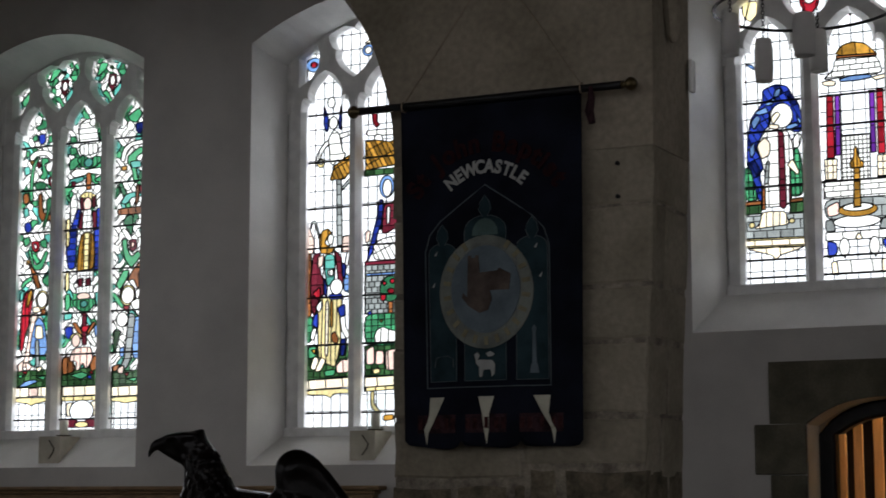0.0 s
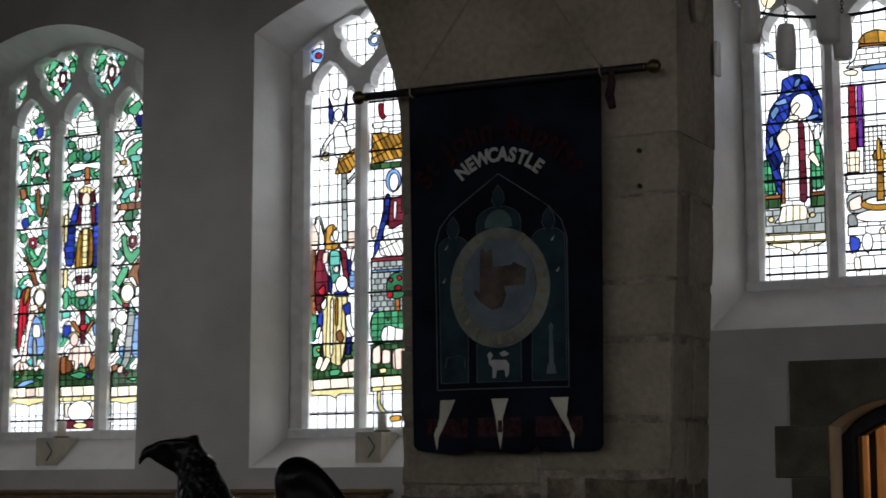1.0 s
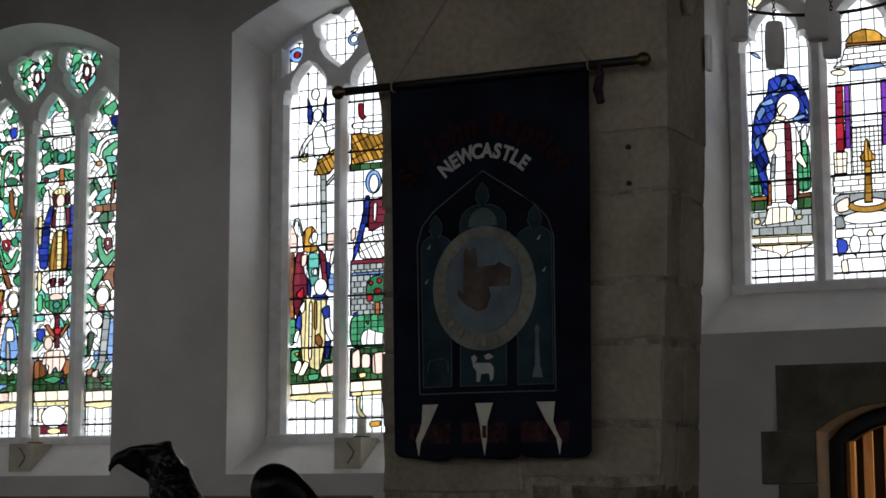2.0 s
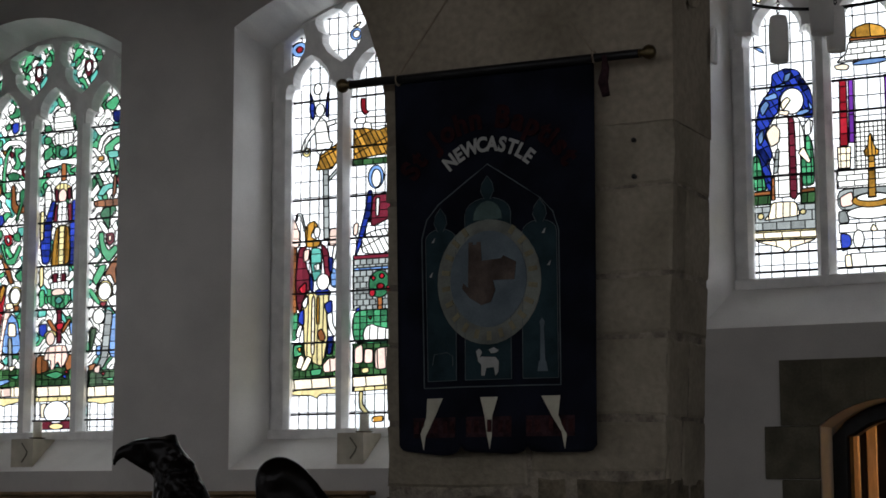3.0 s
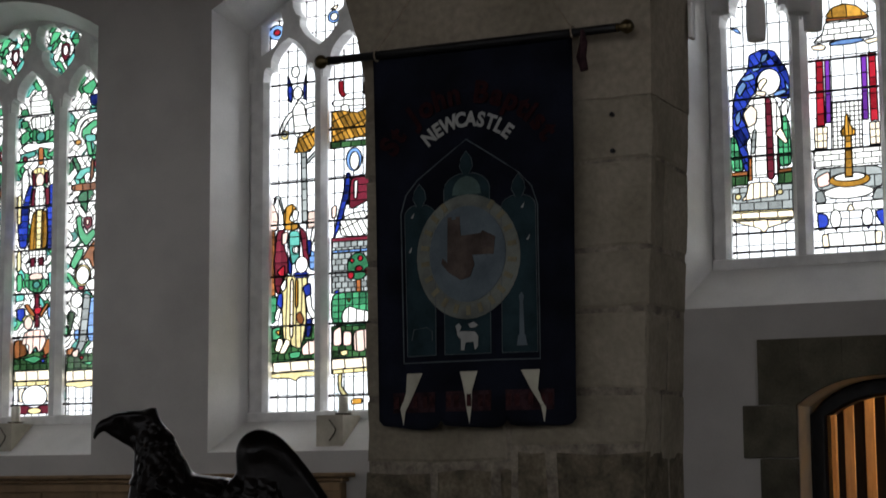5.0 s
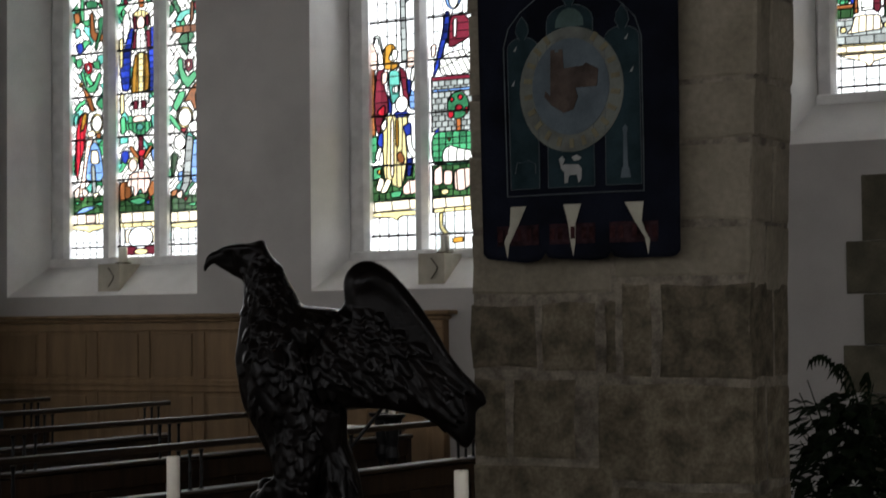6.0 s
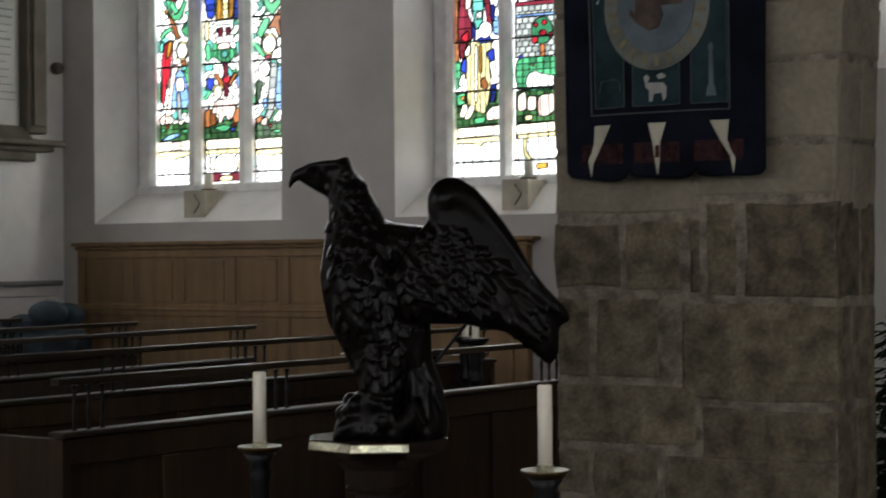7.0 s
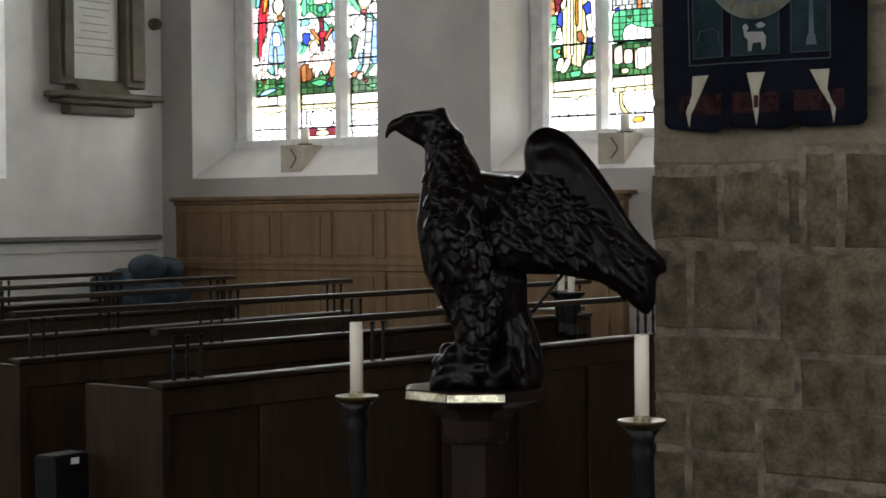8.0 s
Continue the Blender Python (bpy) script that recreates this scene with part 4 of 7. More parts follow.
def light_1_1(p):
    p.piece("R", [(0.15, 4.916), (0.26, 4.916), (0.26, 4.828), (0.33, 4.803), (0.23, 4.780), (0.16, 4.831)])
    p.piece("R", [(0.68, 4.892), (0.79, 4.858), (0.77, 4.767), (0.69, 4.792)])
    p.piece("W", [(0.02, 4.766), (0.90, 4.755), (0.90, 4.702), (0.02, 4.716)], "v", 0.09)
    p.piece("W", [(0.20, 4.722), (0.37, 4.720), (0.42, 4.562), (0.44, 4.496), (0.28, 4.477), (0.18, 4.511)], "h", 0.08)
    p.panel("Y", [(0.01, 4.670), (0.23, 4.678), (0.54, 4.651), (0.98, 4.700), (0.99, 4.456), (0.50, 4.452), (0.01, 4.433)], "d", 0.045)
    p.panel("g", [(-0.01, 4.433), (0.99, 4.431), (0.99, 4.385), (-0.01, 4.383)], "v", 0.09)
    p.panel("K", [(0.86, 4.388), (0.97, 4.386), (0.98, 3.663), (0.87, 3.664)], "h", 0.085)
    p.ring("b", 0.48, 4.283, 0.162, 0.092)
    p.ring("W", 0.49, 4.271, 0.099, 0.071)
    p.piece("B", [(0.32, 4.182), (0.40, 4.180), (0.40, 4.069), (0.34, 3.916), (0.34, 3.978), (0.20, 3.779), (0.03, 3.647), (0.12, 3.827), (0.25, 4.010)], "h", 0.06)
    p.piece("r", [(0.41, 4.131), (0.68, 4.159), (0.82, 4.093), (0.86, 3.970), (0.37, 3.882), (0.39, 4.039)], "h", 0.06)
    p.piece("W", [(0.48, 4.114), (0.56, 4.120), (0.54, 3.975), (0.48, 3.973)])
    p.piece("P", [(0.01, 3.921), (0.12, 3.935), (0.10, 3.842), (0.01, 3.828)])
    p.piece("W", [(0.18, 3.807), (0.35, 3.854), (0.73, 3.877), (0.87, 3.817), (0.84, 3.679), (0.19, 3.684)], "d", 0.05)
    p.panel("r", [(0.01, 3.676), (0.99, 3.675), (0.99, 3.644), (0.01, 3.647)])
    p.panel("K", [(0.01, 3.647), (0.99, 3.643), (1.00, 3.251), (0.01, 3.247)], "k", 0.055, 0.045)
    p.panel("b", [(0.02, 3.577), (0.99, 3.580), (0.99, 3.559), (0.02, 3.560)], "v", 0.1)
    p.panel("N", [(0.52, 3.353), (0.62, 3.352), (0.63, 3.096), (0.53, 3.096)], "h", 0.08)
    p.ring("G", 0.56, 3.445, 0.224, 0.105)
    p.piece("R", [(0.39, 3.497), (0.43, 3.512), (0.48, 3.491), (0.43, 3.469)])
    p.ring("R", 0.61, 3.506, 0.049, 0.020)
    p.ring("R", 0.58, 3.426, 0.076, 0.023)
    p.ring("R", 0.41, 3.379, 0.063, 0.031)
    p.ring("R", 0.74, 3.405, 0.045, 0.022)
    p.panel("g", [(0.01, 2.991), (1.00, 2.992), (1.00, 2.751), (0.01, 2.740)], "g", 0.06, 0.05)
    p.piece("G", [(0.00, 3.252), (1.00, 3.243), (1.00, 2.989), (0.01, 2.988)], "g", 0.06, 0.05)
    p.piece("B", [(0.07, 3.262), (0.15, 3.273), (0.16, 3.247), (0.07, 3.239)])
    p.piece("Y", [(0.33, 3.192), (0.40, 3.199), (0.38, 3.169)])
    p.piece("W", [(0.22, 3.066), (0.27, 3.115), (0.38, 3.141), (0.54, 3.114), (0.83, 3.091), (0.92, 3.004), (0.25, 3.001)], "v", 0.07)
    p.piece("P", [(0.04, 2.957), (0.21, 2.991), (0.23, 2.842), (0.04, 2.837)])
    p.piece("P", [(0.25, 2.950), (0.43, 2.942), (0.43, 2.838), (0.24, 2.837)])
    p.piece("P", [(0.46, 2.950), (0.87, 2.961), (0.85, 2.839), (0.67, 2.789), (0.47, 2.789)], "v", 0.07)
    p.piece("y", [(0.18, 2.798), (0.34, 2.807), (0.35, 2.768), (0.21, 2.760)])
    p.panel("c", [(0.01, 2.734), (1.00, 2.746), (1.00, 2.672), (0.01, 2.657)], "v", 0.16)
    p.panel("y", [(0.01, 2.654), (1.00, 2.668), (1.00, 2.638), (0.01, 2.623)], "v", 0.09)
    p.piece("y", [(0.14, 2.620), (0.23, 2.624), (0.21, 2.528), (0.37, 2.452), (0.30, 2.436), (0.15, 2.497)])
    p.piece("Y", [(0.42, 2.427), (0.64, 2.436), (0.64, 2.390), (0.42, 2.385)])


def light_2_0(p):
    p.piece("b", [(0.06, 4.965), (0.18, 4.956), (0.24, 4.913), (0.15, 4.931)])
    p.piece("B", [(0.35, 4.756), (0.42, 4.768), (0.57, 4.791), (0.77, 4.770), (0.85, 4.697), (0.95, 4.637), (1.00, 4.551), (1.00, 4.417), (0.79, 4.431), (0.84, 4.528), (0.79, 4.614), (0.63, 4.641), (0.46, 4.597), (0.44, 4.484), (0.34, 4.445), (0.26, 4.348), (0.28, 4.248), (0.33, 4.181), (0.26, 4.123), (0.33, 3.990), (0.27, 3.892), (0.12, 4.095), (0.06, 4.228), (0.05, 4.189), (0.06, 4.382), (0.13, 4.551), (0.33, 4.651)], "d", 0.05)
    p.piece("b", [(0.13, 4.520), (0.23, 4.576), (0.31, 4.545), (0.18, 4.460)])
    p.piece("b", [(0.18, 4.592), (0.40, 4.630), (0.44, 4.583), (0.28, 4.572)])
    p.piece("b", [(0.39, 4.670), (0.57, 4.688), (0.53, 4.648), (0.40, 4.632)])
    p.piece("b", [(0.56, 4.749), (0.67, 4.762), (0.63, 4.701), (0.53, 4.691)])
    p.piece("b", [(0.72, 4.472), (0.89, 4.491), (0.96, 4.468), (0.75, 4.438)])
    p.piece("b", [(0.91, 4.553), (1.00, 4.495), (0.95, 4.476)])
    p.piece("b", [(0.09, 4.324), (0.18, 4.379), (0.19, 4.293), (0.12, 4.252)])
    p.piece("G", [(0.01, 4.186), (0.10, 4.184), (0.17, 4.054), (0.22, 3.936), (0.01, 3.934)], "g", 0.035, 0.06)
    p.piece("G", [(0.78, 4.134), (0.83, 4.275), (0.91, 4.314), (0.98, 4.228), (0.99, 3.949), (0.77, 3.946)], "g", 0.035, 0.06)
    p.piece("W", [(0.81, 4.357), (0.92, 4.416), (0.99, 4.396), (0.95, 4.310), (0.85, 4.299)], "v", 0.04)
    p.ring("W", 0.66, 4.553, 0.190, 0.093)
    p.piece("c", [(0.52, 4.566), (0.59, 4.585), (0.64, 4.562), (0.58, 4.529), (0.51, 4.489), (0.48, 4.540)])
    p.piece("c", [(0.45, 4.498), (0.62, 4.485), (0.59, 4.451), (0.44, 4.467)])
    p.piece("W", [(0.34, 4.430), (0.46, 4.469), (0.62, 4.443), (0.76, 4.432), (0.84, 4.331), (0.85, 4.175), (0.78, 4.208), (0.79, 3.881), (0.27, 3.878), (0.36, 4.120), (0.30, 4.233), (0.21, 4.321), (0.26, 4.376)], "g", 0.08, 0.1)
    p.piece("c", [(0.22, 4.346), (0.36, 4.404), (0.46, 4.356), (0.44, 4.269), (0.30, 4.237)])
    p.piece("K", [(0.38, 4.219), (0.44, 4.224), (0.41, 4.059), (0.33, 4.047)], "h", 0.05)
    p.panel("N", [(0.30, 4.022), (0.35, 4.028), (0.35, 3.865), (0.29, 3.863)], "h", 0.06)
    p.piece("r", [(0.59, 4.437), (0.69, 4.434), (0.70, 4.180), (0.71, 3.864), (0.59, 3.864), (0.60, 4.227)], "h", 0.08)
    p.piece("r", [(0.76, 4.039), (0.79, 4.045), (0.80, 3.869), (0.76, 3.867)])
    p.piece("c", [(0.74, 4.181), (0.83, 4.228), (0.94, 4.119), (0.90, 4.103), (0.75, 4.177)])
    p.panel("N", [(0.01, 3.929), (0.28, 3.932), (0.28, 3.903), (0.01, 3.904)])
    p.panel("N", [(0.77, 3.929), (0.99, 3.935), (0.99, 3.907), (0.77, 3.902)])
    p.panel("g", [(0.01, 3.901), (0.28, 3.902), (0.27, 3.838), (0.00, 3.834)], "v", 0.07)
    p.panel("g", [(0.77, 3.901), (1.00, 3.904), (0.99, 3.828), (0.76, 3.828)], "v", 0.07)
    p.panel("K", [(0.00, 3.822), (0.99, 3.823), (0.99, 3.647), (-0.00, 3.658)], "k", 0.1, 0.07)
    p.piece("c", [(0.29, 3.849), (0.68, 3.846), (0.75, 3.743), (0.43, 3.735), (0.15, 3.724), (0.25, 3.767)], "v", 0.05)
    p.ring("y", 0.11, 3.755, 0.049, 0.021)
    p.ring("y", 0.79, 3.769, 0.046, 0.018)
    p.panel("y", [(0.00, 3.653), (0.99, 3.648), (1.00, 3.580), (0.00, 3.590)])
    p.panel("c", [(0.00, 3.641), (0.99, 3.637), (1.00, 3.591), (0.00, 3.601)], "v", 0.13)
    p.piece("c", [(0.00, 3.584), (0.40, 3.580), (0.51, 3.584), (0.66, 3.576), (1.00, 3.577), (0.84, 3.551), (0.59, 3.525), (0.51, 3.490), (0.43, 3.527), (0.23, 3.552)], "v", 0.1)


def light_2_1(p):
    p.piece("Y", [(0.24, 4.971), (0.34, 5.028), (0.52, 5.047), (0.71, 5.023), (0.87, 4.944), (0.77, 4.938), (0.33, 4.950)], "v", 0.1)
    p.panel("N", [(0.25, 4.955), (0.87, 4.944), (0.88, 4.929), (0.25, 4.935)])
    p.piece("W", [(0.23, 4.936), (0.88, 4.926), (0.96, 4.802), (0.76, 4.785), (0.33, 4.791), (0.03, 4.786), (0.20, 4.854)], "k", 0.09, 0.04)
    p.piece("b", [(0.28, 4.778), (0.45, 4.797), (0.76, 4.794), (0.80, 4.770), (0.58, 4.757), (0.30, 4.760)])
    p.piece("c", [(0.01, 4.772), (0.16, 4.779), (0.24, 4.761), (0.20, 4.732), (0.04, 4.743)])
    p.piece("c", [(0.78, 4.771), (1.00, 4.789), (1.00, 4.758), (0.85, 4.745)])
    p.panel("R", [(0.08, 4.671), (0.18, 4.671), (0.18, 4.206), (0.06, 4.203)], "h", 0.11)
    p.panel("V", [(0.21, 4.667), (0.28, 4.667), (0.28, 4.223), (0.20, 4.222)], "h", 0.13)
    p.panel("V", [(0.74, 4.674), (0.82, 4.674), (0.82, 4.223), (0.74, 4.222)], "h", 0.13)
    p.panel("R", [(0.85, 4.680), (0.95, 4.681), (0.96, 4.212), (0.85, 4.211)], "h", 0.11)
    p.panel("W", [(0.28, 4.365), (0.73, 4.361), (0.72, 4.033), (0.27, 4.032)], "g", 0.03, 0.033)
    p.panel("c", [(0.02, 4.198), (0.22, 4.195), (0.20, 4.042), (0.03, 4.043)], "g", 0.04, 0.05)
    p.panel("c", [(0.83, 4.200), (0.98, 4.201), (0.98, 4.045), (0.83, 4.041)], "g", 0.04, 0.05)
    p.panel("W", [(0.00, 4.041), (1.00, 4.031), (1.00, 3.903), (0.00, 3.909)], "k", 0.11, 0.04)
    p.piece("K", [(0.00, 3.907), (1.00, 3.903), (1.00, 3.741), (0.01, 3.752)], "k", 0.12, 0.08)
    p.piece("P", [(0.03, 3.849), (0.22, 3.888), (0.23, 3.788), (0.05, 3.777)])
    p.piece("Y", [(0.48, 4.263), (0.52, 4.279), (0.55, 4.193), (0.63, 4.148), (0.60, 4.118), (0.43, 4.119), (0.40, 4.154), (0.47, 4.195)], "v", 0.025)
    p.ring("W", 0.49, 3.733, 0.365, 0.045)
    p.ring("Y", 0.51, 3.817, 0.300, 0.050)
    p.ring("W", 0.51, 3.836, 0.229, 0.028)
    p.panel("Y", [(0.47, 4.121), (0.56, 4.122), (0.56, 3.835), (0.45, 3.834)], "h", 0.06)
    p.piece("K", [(0.01, 3.752), (0.12, 3.756), (0.17, 3.672), (0.01, 3.668)])
    p.piece("K", [(0.88, 3.743), (1.01, 3.748), (1.01, 3.668), (0.82, 3.670)])
    p.panel("W", [(0.01, 3.663), (1.01, 3.666), (1.01, 3.603), (0.01, 3.604)], "v", 0.13)
    p.piece("c", [(0.46, 3.613), (0.51, 3.654), (0.57, 3.610), (0.52, 3.600)])
    p.piece("B", [(0.02, 3.603), (0.17, 3.586), (0.19, 3.518), (0.04, 3.467)])
    p.piece("B", [(0.87, 3.591), (1.01, 3.603), (1.01, 3.459), (0.90, 3.534)])
    p.piece("B", [(0.25, 3.505), (0.32, 3.511), (0.29, 3.470)])
    p.piece("B", [(0.72, 3.502), (0.79, 3.508), (0.76, 3.466)])
    p.panel("W", [(0.17, 3.458), (0.85, 3.457), (0.85, 3.365), (0.17, 3.358)], "v", 0.15)
    p.ring("W", 0.29, 3.552, 0.080, 0.064)
    p.ring("W", 0.75, 3.551, 0.080, 0.064)
    p.piece("c", [(0.08, 3.448), (0.17, 3.454), (0.19, 3.347), (0.09, 3.362)])
    p.piece("c", [(0.85, 3.454), (0.96, 3.455), (0.94, 3.364), (0.85, 3.358)])


def foliage_marks(p):
    """Green leaves round a small red shield in the tracery of the vine window."""
    p.piece("G", [(0.18, 5.50), (0.36, 5.56), (0.44, 5.62), (0.26, 5.64)])
    p.piece("G", [(0.22, 5.44), (0.40, 5.52), (0.30, 5.56)])
    p.piece("G", [(0.66, 5.40), (0.80, 5.52), (0.74, 5.64), (0.62, 5.54), (0.70, 5.50)], "h", 0.05)
    p.piece("T", [(0.56, 5.30), (0.72, 5.38), (0.68, 5.44), (0.54, 5.36)])
    p.piece("G", [(0.30, 5.36), (0.44, 5.30), (0.50, 5.22), (0.54, 5.27), (0.42, 5.38)])
    p.piece("g", [(0.44, 5.58), (0.54, 5.56), (0.52, 5.60)])
    p.piece("r", [(0.44, 5.52), (0.60, 5.52), (0.60, 5.42), (0.52, 5.36), (0.44, 5.42)])
    p.ring("W", 0.52, 5.46, 0.05, 0.045)


def pale_marks(p):
    p.ring("b", 0.66, 5.44, 0.10, 0.05)
    p.ring("W", 0.66, 5.44, 0.06, 0.03)
    p.piece("c", [(0.58, 5.50), (0.74, 5.54), (0.70, 5.50)])


def shield_marks(p):
    p.piece("R", [(0.38, 5.50), (0.62, 5.50), (0.62, 5.36), (0.50, 5.28), (0.38, 5.36)])
    p.ring("W", 0.50, 5.42, 0.07, 0.05)
    p.piece("B", [(0.66, 5.40), (0.80, 5.46), (0.74, 5.52)])


def side_marks(n):
    def draw(p):
        if n == 0:
            p.piece("G", [(0.2, 5.36), (0.7, 5.46), (0.8, 5.40), (0.4, 5.30)])
            p.piece("g", [(0.3, 5.26), (0.9, 5.36), (0.6, 5.24)])
        elif n == 1:
            p.ring("b", 0.5, 5.37, 0.34, 0.06)
            p.ring("R", 0.5, 5.37, 0.14, 0.026)
        else:
            p.piece("y", [(0.2, 5.44), (0.8, 5.44), (0.8, 5.34), (0.5, 5.28), (0.2, 5.34)])
    return draw


DRAW = {(0, 0): light_0_0, (0, 1): light_0_1, (0, 2): light_0_2, (1, 0): light_1_0, (1, 1): light_1_1, (1, 2): light_1_0, (2, 0): light_2_0, (2, 1): light_2_1, (2, 2): light_2_0}
BASE = {0: ("WWWWTWWGWW", "w", 0.07, 0.08), 1: ("C", "g", 0.084, 0.13), 2: ("C", "g", 0.088, 0.142)}
BARS = {0: (4.92, 4.525, 4.135, 3.76, 3.39, 3.025, 2.455), 1: (4.93, 4.53, 4.14, 3.81, 3.40, 3.01, 2.455), 2: (4.66, 4.44, 4.03, 3.49, 3.36)}


def head_half(z, hw, spring=4.95, peak=5.27):
    """Half the width of a light at each height, narrowing to its pointed head."""
    return hw * (1 - np.clip((z - spring) / (peak - spring), 0.0, 1.0) ** 1.7)


HEAD = ((1, 4.97), (0.97, 5.01), (0.89, 5.038), (0.77, 5.045), (0.64, 5.03), (0.66, 5.06), (0.645, 5.10), (0.54, 5.15), (0.36, 5.195), (0.17, 5.232), (0.0, 5.265))
DAGGER = ((0.0, 5.235), (0.053, 5.271), (0.111, 5.323), (0.146, 5.381), (0.148, 5.422), (0.138, 5.448), (0.178, 5.474), (0.201, 5.526), (0.201, 5.589), (0.18, 5.646), (0.136, 5.679), (0.085, 5.677), (0.042, 5.646), (0.0, 5.604))
SIDE_EYE = ((0.225, 5.20), (0.14, 5.255), (0.095, 5.33), (0.085, 5.42), (0.10, 5.485), (0.165, 5.46), (0.225, 5.42))


def tracery(w, centres, f0, f1):
    """A stone plate pierced by cusped light heads, daggers and small side eyes, its openings splayed to the front."""
    def loops(e):
        outer = [(f0, 4.95)]
        for xc, (a, b) in zip(centres, w["lights"]):
            h = (b - a) / 2
            half = [(u * h + (e if u > 0.1 else 0), z + (e * 0.9 if z > 5.0 else 0)) for u, z in HEAD]
            outer += [(xc - h - e, 4.95)] + [(xc - u, z) for u, z in half] + [(xc + u, z) for u, z in half[-2::-1]] + [(xc + h + e, 4.95)]
        outer += [(f1, 4.95)] + [(f1 + (f0 - f1) * k / 24, arch_z(f1 + (f0 - f1) * k / 24, f0, f1, 5.36, 5.72)) for k in range(25)]
        out = [outer]
        for xm in [(p + q) / 2 for p, q in zip(centres, centres[1:])]:
            half = [(u * (1 + e / 0.17), 5.43 + (z - 5.43) * (1 + e / 0.21)) for u, z in DAGGER]
            out.append([(xm + u, z) for u, z in half] + [(xm - u, z) for u, z in half[-2:0:-1]])
        for xc, sgn in ((centres[0], -1), (centres[-1], 1)):
            out.append([(xc + sgn * (0.155 + (u - 0.155) * (1 + e / 0.07)), 5.35 + (z - 5.35) * (1 + e / 0.13)) for u, z in SIDE_EYE])
        return out

    bm = bmesh.new()
    rings = [[[bm.verts.new((x, y, z)) for x, z in lp] for lp in loops(e)] for y, e in ((11.915, 0.032), (11.975, 0.0), (12.06, 0.0))]
    flat = [v for lp in rings[0] for v in lp]
    for tri in tessellate_polygon([[Vector((x, z, 0)) for x, z in lp] for lp in loops(0.032)]):
        try:
            bm.faces.new([flat[i] for i in tri])
        except ValueError:
            pass
    for p, q in zip(rings, rings[1:]):
        for lp, lq in zip(p, q):
            for k in range(len(lp)):
                j = (k + 1) % len(lp)
                bm.faces.new((lp[k], lp[j], lq[j], lq[k]))
    return bm


def arch_over(x, f0, f1):
    """The head of the frame over many places at once."""
    return 5.35 + 0.35 * (1 - np.minimum(1.0, np.abs(2 * (x - f0) / (f1 - f0) - 1)) ** 1.9)


def church_window(n, w):
    win = thing(f"window_{n + 1}", ["tall three-light stained glass window with green vines and figures", "tall stained glass window of shepherds with pale upper glass", "stained glass window with a blue-winged figure and a fountain"][n], "window", kind="structure")
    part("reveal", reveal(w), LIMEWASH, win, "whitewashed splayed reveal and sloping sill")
    f0, f1, foot = w["f0"], w["f1"], w["foot"]
    y = 11.99
    # stone frame: border, mullions, heads and the tracery above
    border = outline(f0 + 0.01, f1 - 0.01, foot - 0.01, 5.365, 5.725, 24)
    part("window_frame", sweep(border[2:], 0.07, 0.16, y=y), FRAME_STONE, win)
    for xa, xb in ((f0 - 0.01, w["lights"][0][0] + 0.008), (w["lights"][-1][1] - 0.008, f1 + 0.01)):
        part("window_jamb", sweep([((xa + xb) / 2, foot), ((xa + xb) / 2, 4.0), ((xa + xb) / 2, 4.953)], xb - xa, 0.15, y=y, chamfer=0.22), FRAME_STONE, win)
    for x in (f0 + 0.026, f1 - 0.026):
        part("window_jamb", sweep([(x, 4.954), (x, 5.2), (x, 5.37)], 0.068, 0.16, y=y), FRAME_STONE, win)
    part("window_sill", boxed(f0, f1, 11.90, 12.08, foot - 0.07, foot + 0.012, bevel=0.012), FRAME_STONE, win)
    mids = [(a[1] + b[0]) / 2 for a, b in zip(w["lights"], w["lights"][1:])]
    wid = w["lights"][1][0] - w["lights"][0][1]
    for xm in mids:
        part("mullion", sweep([(xm, foot), (xm, 4.0), (xm, 5.02)], wid - 0.02, 0.17, y=y), FRAME_STONE, win)
    centres = [(a + b) / 2 for a, b in w["lights"]]
    part("tracery", tracery(w, centres, f0, f1), FRAME_STONE, win, "pierced stone tracery with cusped heads")
    # glass
    for k, (a, b) in enumerate(w["lights"]):
        light = new("stained_glass_light")
        light.parent = win
        xc, hw = centres[k], (b - a) / 2
        drawing = Cartoon(a, b)
        DRAW[n, k](drawing)
        glaze(light, a - 0.012, b + 0.012, foot, 5.28, lambda x, z, xc=xc, hw=hw: np.abs(x - xc) < head_half(z, hw + 0.05) + 0.012, drawing, BASE[n])
        for zb in BARS[n]:
            part("saddle_bar", boxed(a - 0.03, b + 0.03, 11.975, 11.99, zb - 0.008, zb + 0.008), IRON, light)
    # daggers over the mullions and the half lights beside them
    over = new("tracery_glass")
    over.parent = win
    marks = (foliage_marks, pale_marks, shield_marks)[n]
    spans = [(f0 + 0.10, centres[0] - 0.05)] + list(zip(centres, centres[1:])) + [(centres[-1] + 0.05, f1 - 0.10)]
    for s, (a, b) in enumerate(spans):
        def held(x, z, a=a, b=b, s=s):
            return ((s in (0, 3)) | (np.abs(x - (a + b) / 2) < 0.22)) & (z < arch_over(x, f0, f1))

        drawing = Cartoon(a, b)
        (side_marks(n) if s in (0, 3) else marks)(drawing)
        glaze(over, a, b, 5.19, 5.70, held, drawing, ("WWWGWWT", "w", 0.055, 0.06) if n == 0 else BASE[n])
    return win


for n, w in enumerate(WINDOWS):
    church_window(n, w)


